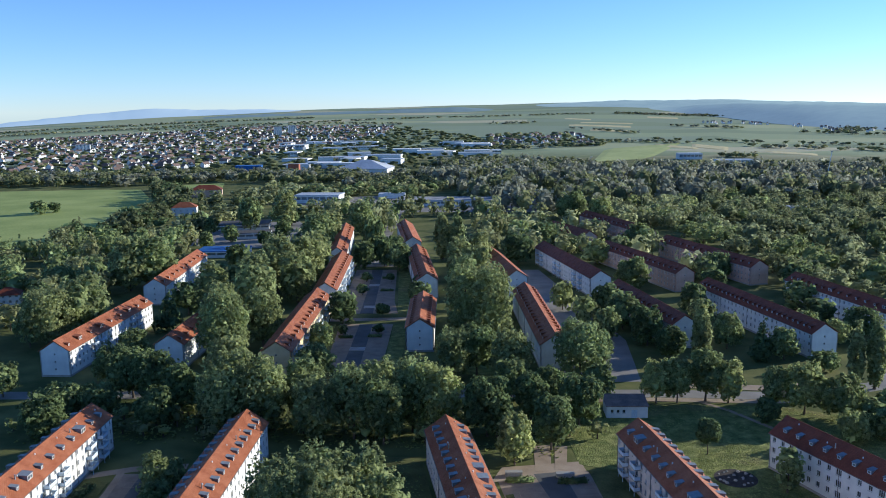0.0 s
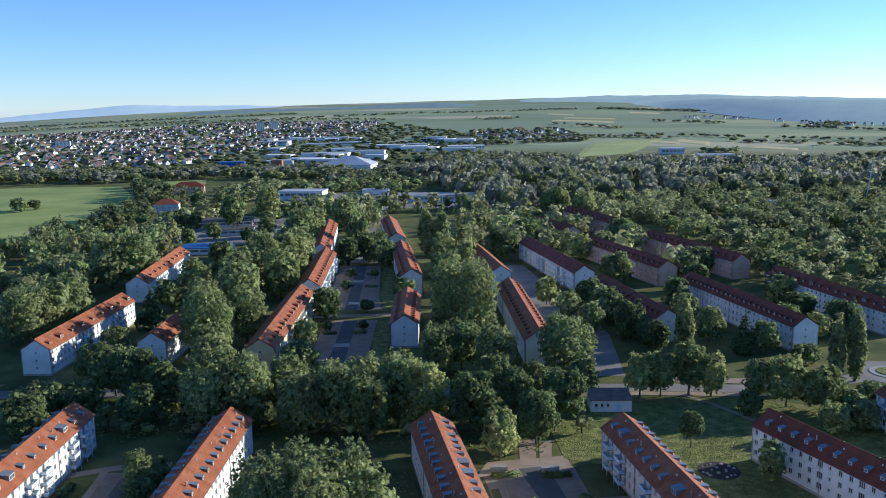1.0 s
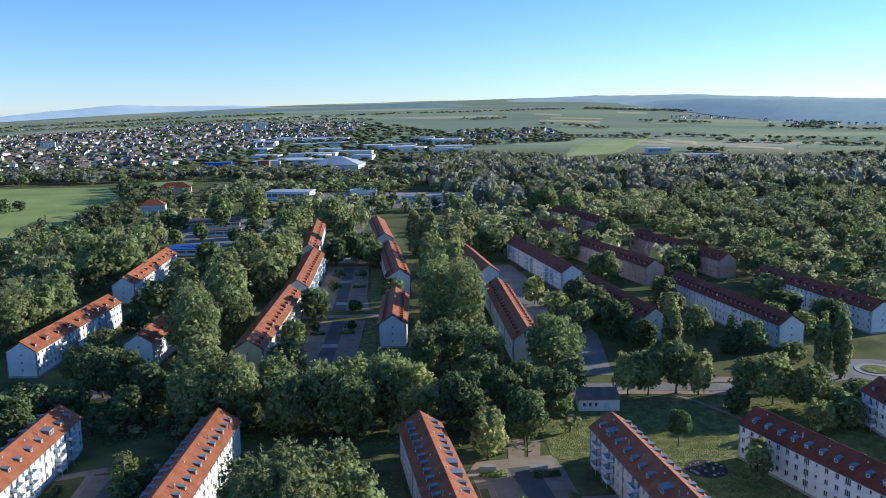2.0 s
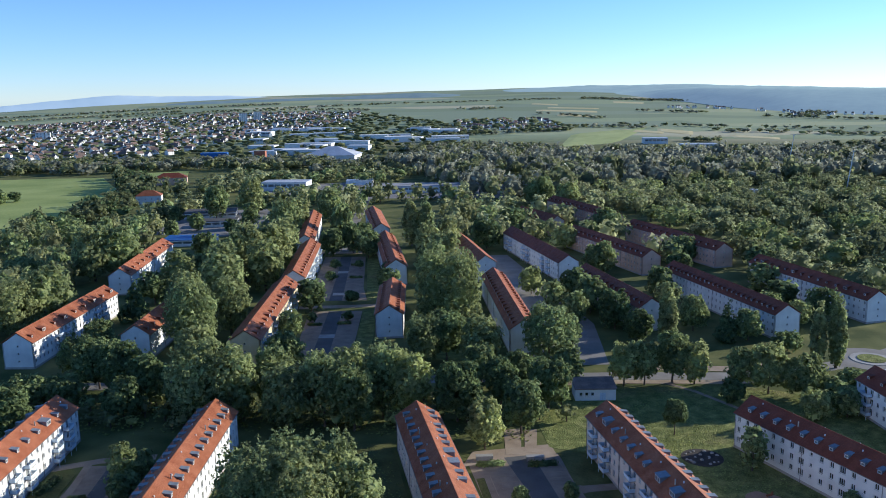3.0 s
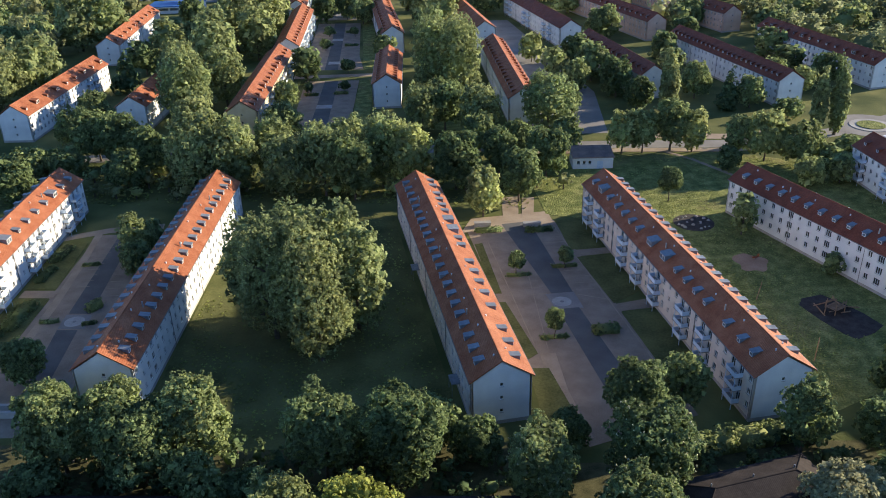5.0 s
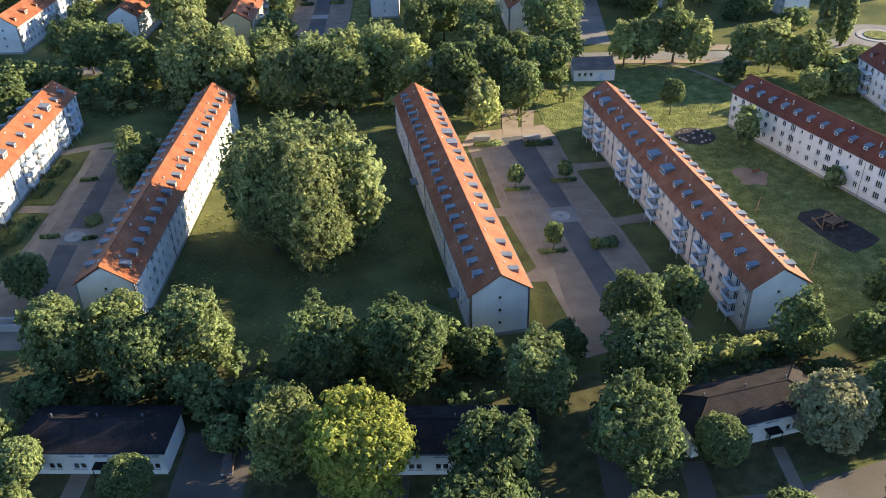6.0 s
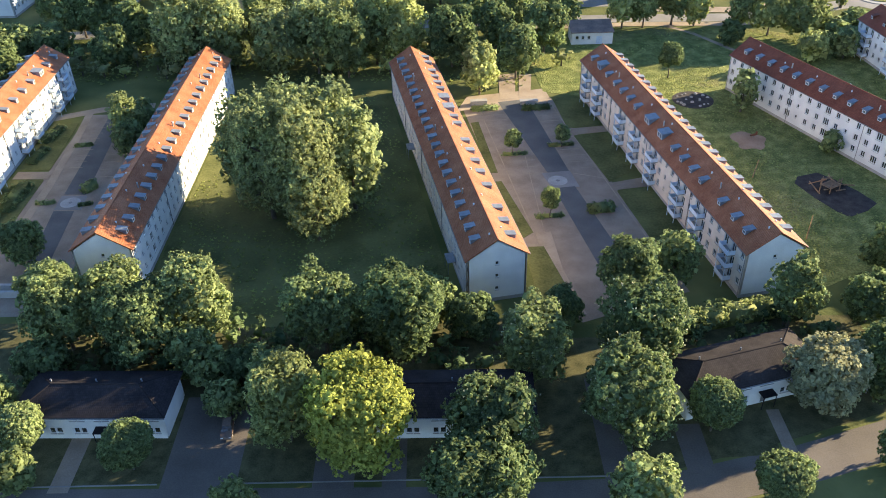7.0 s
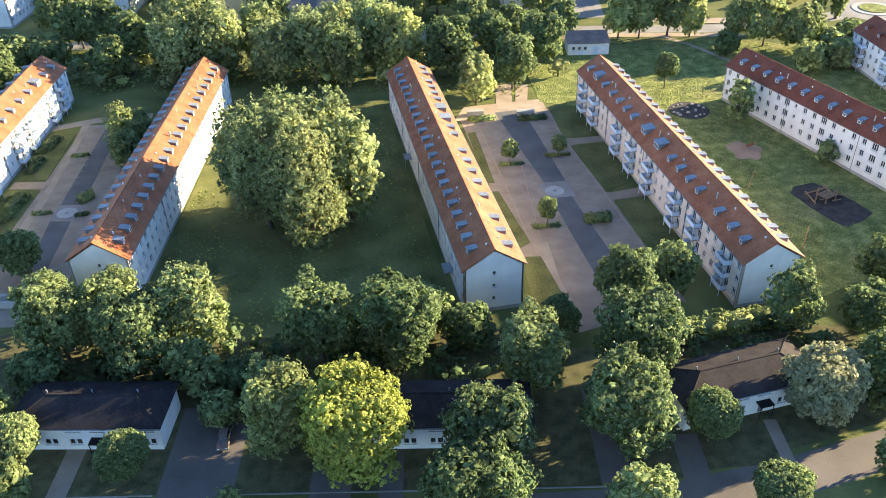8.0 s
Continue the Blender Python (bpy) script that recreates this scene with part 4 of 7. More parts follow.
        for sx in (-1.6, 1.6):
            hang("post", POST, ob, at=(side * (WIDE / 2 + 1.42), y + sx, 0))
    for pt, big in dormers:
        put_dormer(ob, side, (pt - 0.5) * L, big, "zinc" if fine else roof)
    for pt, big in other:
        put_dormer(ob, -side, (pt - 0.5) * L, big, "zinc" if fine else roof)
    for pt in doors:
        y = (pt - 0.5) * L
        c = hang("entrance_canopy", Shape().box(-1.6, 1.6, -1.7, 0, 2.75, 2.9).mesh("entrance_canopy", ["zinc"]), ob, at=(side * WIDE / 2, y, 0), rz=90 * side)
        for sx in (-1.5, 1.5):
            hang("canopy_post", Shape().box(-0.05, 0.05, -0.05, 0.05, 0, 2.75).mesh("canopy_post", ["zinc"]), c, at=(sx, -1.6, 0))
    return ob


def evenly(n, a=0.04, b=0.96, big=()):
    return [(a + (b - a) * i / (n - 1), i in big) for i in range(n)]


PAIRS = (0.07, 0.15, 0.31, 0.39, 0.58, 0.66, 0.83, 0.91)
apartment((-108.8, 219.5), (-106.5, 128.0), side=1, balconies=PAIRS, dormers=evenly(16, big=(2, 3, 8, 13)), other=evenly(16), fine=True, label="white three-storey block with orange tiled roof and balconies")
apartment((-63.0, 214.9), (-63.1, 124.7), side=1, dormers=evenly(22), other=evenly(22), fine=True, stairs=(0.12, 0.37, 0.62, 0.87), label="sunlit white three-storey block with orange tiled roof")
apartment((-7.8, 210.8), (9.2, 119.0), side=-1, long_wall="cream", dormers=evenly(22), other=[(p, p in (0.62, 0.68)) for p in (0.04, 0.09, 0.14, 0.23, 0.29, 0.34, 0.39, 0.44, 0.53, 0.57, 0.62, 0.68, 0.74, 0.78, 0.82, 0.86, 0.92, 0.96)], fine=True, stairs=(0.12, 0.37, 0.62, 0.87), doors=(0.12, 0.62), label="cream three-storey block with orange roof and rows of dormers")
apartment((43.0, 208.5), (58.6, 118.7), side=-1, long_wall="cream", dormers=[(p, p in (0.47, 0.55, 0.9)) for p in (0.05, 0.1, 0.16, 0.25, 0.3, 0.35, 0.4, 0.47, 0.55, 0.63, 0.68, 0.73, 0.78, 0.84, 0.9, 0.96)], other=evenly(24), balconies=(0.06, 0.2, 0.3, 0.45, 0.56, 0.66, 0.84, 0.93), fine=True, label="cream three-storey block with red roof and metal balconies")
apartment((82.5, 210.4), (117.5, 127.0), side=-1, roof="roof_brown", dormers=evenly(20), fine=True, stairs=(0.1, 0.28, 0.45, 0.6, 0.75, 0.9), label="off-white three-storey block with brown-red tiled roof")
apartment((127.3, 233.0), (135.5, 145.0), side=-1, roof="roof_brown", balconies=(0.93, 0.78, 0.6), dormers=evenly(14, big=(3, 9)), label="white three-storey block with stacked corner balconies")
apartment((-150.6, 357.5), (-152.5, 283.5), side=1, balconies=(0.25, 0.33, 0.7, 0.78), dormers=evenly(9, big=(1, 3, 6, 8)), label="white three-storey block with orange tiled roof")
apartment((-165.1, 479.7), (-158.4, 394.2), side=1, balconies=(0.25, 0.33, 0.7, 0.78), dormers=evenly(10), label="white three-storey block with orange tiled roof, farther row")
apartment((-113.1, 352.0), (-113.4, 291.6), side=1, dormers=evenly(9), label="white three-storey block with orange roof half hidden by trees")
apartment((-72.6, 371.4), (-71.1, 282.1), side=1, wall="yellow", balconies=PAIRS, dormers=evenly(15, big=(4, 9)), label="yellow three-storey block with orange roof and balconies")
apartment((-76.7, 472.0), (-71.4, 383.0), side=1, balconies=PAIRS, dormers=evenly(14), label="white-gabled three-storey block with orange roof")
apartment((-93.0, 592.0), (-82.2, 484.0), side=1, dormers=evenly(12), label="three-storey block with orange roof at the row's far end")
apartment((-23.0, 364.0), (-21.6, 314.1), side=-1, dormers=evenly(14), other=evenly(14), label="white-gabled three-storey block with orange and dark dormers")
apartment((-35.1, 495.4), (-23.6, 405.0), side=-1, dormers=evenly(14), other=evenly(12), label="three-storey block with orange roof between trees")
apartment((-51.6, 608.5), (-39.4, 523.7), side=-1, dormers=evenly(12), label="three-storey block with orange roof at the far end")
apartment((23.6, 381.8), (29.4, 290.6), side=-1, dormers=evenly(18), other=evenly(18), label="white three-storey block with narrow sunlit orange slope")
apartment((9.0, 486.8), (21.7, 411.5), side=-1, label="white-gabled three-storey block with orange roof behind poplars")
apartment((57.4, 593.6), (76.7, 543.8), side=-1, wall="pink", roof="roof_brown", label="brownish three-storey block far behind trees")
apartment((42.8, 502.8), (63.6, 408.8), side=-1, roof="roof_brown", balconies=(0.15, 0.24, 0.5, 0.58, 0.84, 0.92), label="white three-storey block with brown-red roof and dark balconies")
apartment((81.5, 503.6), (108.3, 419.8), side=-1, wall="pink", roof="roof_brown", dormers=evenly(16), label="salmon three-storey block with brown-red roof")
apartment((88.6, 652.5), (119.0, 559.5), side=-1, wall="pink", roof="roof_brown", dormers=evenly(14), label="salmon three-storey block far back among trees")
apartment((122.4, 523.2), (151.2, 435.0), side=-1, wall="pink", roof="roof_brown", dormers=evenly(14), balconies=(0.3, 0.6), label="salmon three-storey block with brown-red roof among trees")
apartment((111.3, 390.2), (131.5, 305.0), side=-1, roof="roof_brown", dormers=evenly(24), label="white three-storey block with brown-red roof and small dormers")
apartment((157.4, 402.8), (176.5, 324.5), side=-1, roof="roof_brown", balconies=(0.2, 0.3, 0.62, 0.72, 0.9), dormers=evenly(14, big=(2, 8, 12)), label="white three-storey block with brown-red roof and corner balconies")
apartment((68.5, 387.3), (82.9, 318.4), side=-1, wall="cream", roof="roof_brown", dormers=evenly(14), label="cream three-storey block hidden behind dark trees")
# ---------------------------------------------------------------- low buildings
def bungalow(at, rz, L, label, W=9.0, wall="white", roof="roof_dark", eave=5.0, ridge=6.9, wins=6):
    """A low house with a long low tiled roof; its front looks to local -y."""
    ob = thing("bungalow", label, "bungalow", (*at, 0), rz, "bungalows on the street")
    holes = []
    for i in range(wins):
        u = (i + 0.5) * L / wins
        if i == wins // 2:
            holes.append((u - 0.55, u + 0.55, 0.1, 2.2))
        else:
            holes += [(u - 1.0, u - 0.1, 1.1, 2.3), (u + 0.1, u + 1.0, 1.1, 2.3)]
        if i % 3 != 1:
            holes += [(u - 1.15, u - 0.1, 3.75, 4.5), (u + 0.1, u + 1.15, 3.75, 4.5)]
    v, f = wall_panel(L, eave, holes)
    hang("wall", mesh_of("wall", v, f, [wall]), ob, at=(-L / 2, -W / 2, 0))
    v, f = wall_panel(L, eave, [])
    hang("wall", mesh_of("wall", v, f, [wall]), ob, at=(L / 2, W / 2, 0), rz=180)
    inner = W - 0.72
    for s in (-1, 1):
        v, f = wall_panel(inner, eave, [], 0.36)
        hang("wall", mesh_of("wall", v, f, [wall]), ob, at=(s * L / 2, s * -inner / 2, 0), rz=90 * s)
    for x0, x1, z0, z1 in holes:
        if z0 > 1:
            put_window(ob, round(x1 - x0, 2), round(z1 - z0, 2), 0, ((x0 + x1) / 2 - L / 2, -W / 2 + 0.12, z0), 0, True)
        else:
            d = Shape().box(-0.55, 0.55, 0.1, 0.16, 0, 2.1).box(0.35, 0.42, 0.04, 0.1, 1.0, 1.1)
            hang("door", d.mesh("door", ["pipe"]), ob, "dark front door", ((x0 + x1) / 2 - L / 2, -W / 2, 0.1))
            c = Shape().box(-1.2, 1.2, -1.5, 0, 2.5, 2.65).box(-1.15, -1.05, -1.45, -1.35, 0, 2.5).box(1.05, 1.15, -1.45, -1.35, 0, 2.5)
            hang("porch", c.mesh("porch", ["roof_dark"]), ob, at=((x0 + x1) / 2 - L / 2, -W / 2, 0))
    hang("room_floor", Shape().box(-L / 2 + 0.4, L / 2 - 0.4, -W / 2 + 0.4, W / 2 - 0.4, 0.0, 0.12).mesh("room_floor", ["inside"]), ob)
    # hipped roof: two long slopes and two short ones, all with overhanging eaves
    over = 0.55
    drop = over * (ridge - eave) / (W / 2)
    hx, hy, rx = L / 2 + over, W / 2 + over, L / 2 - W / 2
    ze, zr = eave - drop + 0.12, ridge + 0.12
    for sd in (-1, 1):
        long = [(-hx * sd * -1, hy * sd, ze), (hx * sd * -1, hy * sd, ze), (-rx * sd, 0, zr), (rx * sd, 0, zr)]
        short = [(hx * sd, -hy * sd, ze), (hx * sd, hy * sd, ze), (rx * sd, 0, zr)]
        for top, along in ((long, 0), (short, 1)):
            k = len(top)
            v = [(x, y, z + 0.16) for x, y, z in top] + top
            f = [tuple(range(k)), tuple(range(2 * k - 1, k - 1, -1))] + [(i, i + k, (i + 1) % k + k, (i + 1) % k) for i in range(k)]
            uv = [(v[q][along], abs(v[q][1 - along])) for face in f for q in face]
            hang("roof_slope", mesh_of("roof_slope", v, f, [roof], uvs=uv), ob)
    hang("ridge_cap", Shape().tube((-rx, 0, zr + 0.12), (rx, 0, zr + 0.12), 0.14, 0.14, 8).mesh("ridge_cap", [roof]), ob)
    for s in (-1, 1):
        for q in (-1, 1):
            hang("hip_cap", Shape().tube((s * rx, 0, zr + 0.12), (s * hx, q * hy, ze + 0.13), 0.12, 0.12, 8).mesh("hip_cap", [roof]), ob)
    hang("gutter", Shape().tube((-hx, -hy - 0.08, ze - 0.02), (hx, -hy - 0.08, ze - 0.02), 0.09, 0.09, 8).mesh("gutter", ["zinc"]), ob)
    for i in range(3):
        x = -L / 2 + (i + 0.6) * L / 3.2
        hang("vent_pipe", Shape().tube((0, 0, 0), (0, 0, 0.9), 0.12, 0.12, 8).mesh("vent_pipe", ["zinc"]), ob, at=(x, 0.8, ridge - 0.4))
    return ob


bungalow((-54.2, 92.3), -2, 22.6, "white bungalow with a dark tiled roof among trees")
bungalow((0.5, 90.5), -1, 24.0, "white bungalow with a dark roof half hidden by chestnuts")
bungalow((46.0, 95.5), 15, 23.0, "white bungalow with a brownish roof beside a pale tree", roof="roof_umber", wins=6)


def hut():
    ob = thing("utility_building", "small white utility building with a flat dark roof", "utility building", (46.8, 247.5, 0), 0)
    holes = [(1.2, 2.2, 1.6, 2.7), (3.0, 4.0, 1.6, 2.7), (4.8, 5.8, 1.6, 2.7), (7.6, 9.4, 0.1, 2.6)]
    L, W, h = 12.6, 7.5, 3.9
    v, f = wall_panel(L, h, holes, 0.3)
    hang("wall", mesh_of("wall", v, f, ["white"]), ob, at=(-L / 2, -W / 2, 0))
    v, f = wall_panel(L, h, [], 0.3)
    hang("wall", mesh_of("wall", v, f, ["white"]), ob, at=(L / 2, W / 2, 0), rz=180)
    for s in (-1, 1):
        v, f = wall_panel(W - 0.6, h, [], 0.3)
        hang("wall", mesh_of("wall", v, f, ["white"]), ob, at=(s * L / 2, s * -(W - 0.6) / 2, 0), rz=90 * s)
    for x0, x1, z0, z1 in holes[:3]:
        put_window(ob, 1.0, 1.1, 0, ((x0 + x1) / 2 - L / 2, -W / 2 + 0.12, z0), 0, True)
    hang("door", Shape().box(-0.9, -0.02, 0.1, 0.16, 0, 2.5).box(0.02, 0.9, 0.1, 0.16, 0, 2.5).mesh("door", ["rail"]), ob, "pale blue double door", (8.5 - L / 2, -W / 2, 0.1))
    hang("room_floor", Shape().box(-L / 2 + 0.35, L / 2 - 0.35, -W / 2 + 0.35, W / 2 - 0.35, 0, 0.1).mesh("room_floor", ["inside"]), ob)
    s = Shape()
    s.poly([(-L / 2 - 0.3, -W / 2 - 0.4, h), (L / 2 + 0.3, -W / 2 - 0.4, h), (L / 2 + 0.3, W / 2 + 0.4, h + 1.2), (-L / 2 - 0.3, W / 2 + 0.4, h + 1.2)])
    s.poly([(-L / 2 - 0.3, W / 2 + 0.4, h + 0.95), (L / 2 + 0.3, W / 2 + 0.4, h + 0.95), (L / 2 + 0.3, -W / 2 - 0.4, h - 0.2), (-L / 2 - 0.3, -W / 2 - 0.4, h - 0.2)])
    s.poly([(-L / 2 - 0.3, -W / 2 - 0.4, h - 0.2), (L / 2 + 0.3, -W / 2 - 0.4, h - 0.2), (L / 2 + 0.3, -W / 2 - 0.4, h), (-L / 2 - 0.3, -W / 2 - 0.4, h)])
    for sx in (-1, 1):
        s.poly([(sx * (L / 2 + 0.3), -W / 2 - 0.4, h - 0.2), (sx * (L / 2 + 0.3), W / 2 + 0.4, h + 0.95), (sx * (L / 2 + 0.3), W / 2 + 0.4, h + 1.2), (sx * (L / 2 + 0.3), -W / 2 - 0.4, h)][::sx])
    hang("roof", s.mesh("roof", ["slate"]), ob)


hut()


# ---------------------------------------------------------------- trees
def leaf_mesh(name, verts, quads, normals, mats, index=None, tris=None):
    """A mesh of quads, and of triangles after them, shaded by the given normals."""
    me = bpy.data.meshes.new(name)
    quads = np.asarray(quads, dtype=np.int32)
    tris = np.zeros((0, 3), dtype=np.int32) if tris is None else np.asarray(tris, dtype=np.int32)
    n, k = len(quads), len(tris)
    me.vertices.add(len(verts))
    me.vertices.foreach_set("co", np.asarray(verts, dtype=np.float32).ravel())
    me.loops.add(n * 4 + k * 3)
    me.loops.foreach_set("vertex_index", np.concatenate([quads.ravel(), tris.ravel()]))
    me.polygons.add(n + k)
    me.polygons.foreach_set("loop_start", np.concatenate([np.arange(n) * 4, n * 4 + np.arange(k) * 3]).astype(np.int32))
    for m in mats:
        me.materials.append(M[m])
    if index is not None:
        me.polygons.foreach_set("material_index", np.asarray(index, dtype=np.int32))
    me.polygons.foreach_set("use_smooth", np.ones(n + k, dtype=bool))
    me.update(calc_edges=True)
    me.normals_split_custom_set_from_vertices(np.asarray(normals).tolist())
    return me


def unit(a):
    return a / (np.linalg.norm(a, axis=-1, keepdims=True) + 1e-9)


def rosettes(mid, out, size, rng, blades=5, droop=0.35, calm=None, part=0.0, toss=0.55):
    """Sprays of leaves: at each place a drooping star of blades that faces outwards. One spray hangs together as one island.
    calm, part: directions of the whole crown's surface, and how far the sprays' shading follows them."""
    n = len(mid)
    u = unit(np.cross(out, rng.normal(size=(n, 3))))
    w = np.cross(out, u)
    k = blades * 2
    ang = 2 * np.pi * np.arange(k) / k + rng.uniform(-0.22, 0.22, (n, k))
    tip = np.tile(np.arange(k) % 2 == 1, (n, 1))
    rad = np.where(tip, rng.uniform(0.75, 1.25, (n, k)), rng.uniform(0.3, 0.5, (n, k)))
    fall = np.where(tip, -droop * rng.uniform(0.3, 1.7, (n, k)), 0.04)
    side = u[:, None] * np.cos(ang)[..., None] + w[:, None] * np.sin(ang)[..., None]
    ring = mid[:, None] + size[:, None, None] * (side * rad[..., None] + out[:, None] * fall[..., None])
    v = np.concatenate([mid[:, None] + out[:, None] * (size * 0.12)[:, None, None], ring], 1).reshape(-1, 3)
    lean = np.where(tip, 0.75, 0.3)[..., None]
    nn = np.concatenate([out[:, None], unit(out[:, None] + side * lean + rng.normal(size=(n, k, 3)) * 0.25)], 1).reshape(-1, 3)
    if part:
        nn = unit(nn * (1 - part) + np.repeat(calm, k + 1, 0) * part)
    nn = unit(nn + np.repeat(unit(rng.normal(size=(n, 3))), k + 1, 0) * toss)
    j = np.arange(blades)
    one = np.stack([np.zeros(blades, dtype=int), 1 + 2 * j, 2 + 2 * j, 1 + (2 * j + 2) % k], 1)
    f = (np.arange(n) * (k + 1))[:, None, None] + one[None]
    return v, f.reshape(-1, 4), nn


def flakes(mid, out, size, rng, calm, part=0.1, toss=0.6):
    """Small clumps of leaves: at each place one pointed, slightly folded blade that faces outwards, more or less."""
    n = len(mid)
    out = unit(out + rng.normal(size=(n, 3)) * 0.35)
    u = unit(np.cross(out, rng.normal(size=(n, 3))))
    w = np.cross(out, u)
    s = size[:, None]
    a, b = rng.uniform(0.8, 1.2, (n, 1)), rng.uniform(0.5, 0.75, (n, 1))
    v = np.stack([mid + u * s * a - out * s * 0.3, mid + w * s * b, mid - u * s * 0.8 - out * s * 0.2, mid - w * s * b], 1)
    nn = unit(out * (1 - part) + calm * part)
    nn = unit(nn + unit(rng.normal(size=(n, 3))) * toss)
    return v.reshape(-1, 3), np.arange(4 * n).reshape(n, 4), np.repeat(nn, 4, 0)


def ico(level):
    bm = bmesh.new()
    bmesh.ops.create_icosphere(bm, subdivisions=level, radius=1.0)
    bm.verts.index_update()
    v = np.array([p.co[:] for p in bm.verts])
    f = np.array([[p.index for p in q.verts] for q in bm.faces])
    bm.free()
    return v, f


ICO = {1: ico(1), 2: ico(2), 3: ico(3)}


def crown_core(lobes, rng, share=0.8, level=3):
    """The closed leafy mass under the sprays: a skin round all the lobes (x, y, z, rx, rz), drawn in to a share of their reach."""
    lobes = np.array(lobes, dtype=float)
    heart = lobes[0, :3]
    d, f = ICO[level]
    d = unit(d + rng.normal(size=d.shape) * 0.05)
    far = np.full(len(d), 0.02)
    for q in lobes:
        size3 = np.array((q[3], q[3], q[4]))
        o, w = (heart - q[:3]) / size3, d / size3
        a, b, c = (w * w).sum(1), w @ o, o @ o - 1
        root = b * b - a * c
        t = (-b + np.sqrt(np.maximum(root, 0))) / a
        far = np.where(root > 0, np.maximum(far, t), far)
    v = heart + d * (far * share * rng.uniform(0.9, 1.06, len(d)))[:, None]
    fn = np.cross(v[f[:, 1]] - v[f[:, 0]], v[f[:, 2]] - v[f[:, 0]])
    nn = np.zeros_like(v)
    for j in range(3):
        np.add.at(nn, f[:, j], fn)
    return v, f, unit(unit(nn) + rng.normal(size=v.shape) * 0.5)


def under_leaves(lobes, n, size, rng, share):
    """The second layer of a crown: larger clumps under the outer ones, on the lobes drawn in to a share of their size."""
    heart = np.array(lobes[0][:3])
    small = [(*(heart + (np.array(q[:3]) - heart) * share), q[3] * share, q[4] * share) for q in lobes]
    mid, out, sz, face = sprays(small, n, size, rng, 0.5, 0.7, 0.2, 0.5, 0.0, 2)
    return flakes(mid, out, sz, rng, face, 0.2, 0.6)


def stack(*layers):
    """Layers of quads (vertices, faces, normals) as one."""
    v, f, nn, at = [], [], [], 0
    for a, b, c in layers:
        v.append(a), f.append(b + at), nn.append(c)
        at += len(a)
    return np.concatenate(v), np.concatenate(f), np.concatenate(nn)


def sprays(lobes, n, size, rng, rough=1.0, loose=0.8, lift=0.3, wild=0.8, inner=0.15, per=6, stretch=1.0):
    """Places, directions and sizes of about n sprays over the lobes (x, y, z, rx, rz) of a crown. They sit in tufts at the ends of twigs, with gaps
    between the tufts; some sit deeper inside, where they close the crown."""
    lobes = np.array(lobes, dtype=float)
    area = lobes[:, 3] * lobes[:, 3] + 2 * lobes[:, 3] * lobes[:, 4]
    m = max(1, n // per)
    tries = m * 3
    pick = rng.choice(len(lobes), tries, p=area / area.sum())
    d = rng.normal(size=(tries, 3))
    d[:, 2] += 0.22
    d = unit(d)
    lb = lobes[pick]
    dims = np.stack([lb[:, 3], lb[:, 3], lb[:, 4]], 1)
    mid = lb[:, :3] + d * dims
    deep = np.full(tries, 9.0)
    for q in lobes:
        deep = np.minimum(deep, (((mid - q[:3]) / np.array((q[3], q[3], q[4]))) ** 2).sum(1))
    keep = np.argsort(deep < loose, kind="stable")[:m]
    d, mid, dims = d[keep], mid[keep], dims[keep]
    heart = np.average(lobes[:, :3], axis=0, weights=area)
    out = unit(unit(d / dims) * 0.6 + unit(mid - heart) * 0.4)
    inward = rng.random(m) < inner
    push = np.where(inward, -rng.uniform(2.4, 4.6, m), rng.uniform(-1.2, 0.8, m) * rough) * size
    mid = mid + out * push[:, None]
    big = np.where(inward, 2.3, 1.0) * rng.uniform(0.75, 1.3, m)
    # the sprays of each tuft, on the outer side of a small ball
    mid, out, big = np.repeat(mid, per, 0), np.repeat(out, per, 0), np.repeat(big, per)
    e = unit(out + rng.normal(size=out.shape) * wild)
    reach = e * (size * 1.25 * big * rng.uniform(0.6, 1.2, len(big)))[:, None]
    reach[:, 2] *= stretch
    e[:, 2] += lift
    return mid + reach, unit(e), size * big * rng.uniform(0.7, 1.25, len(big)), out


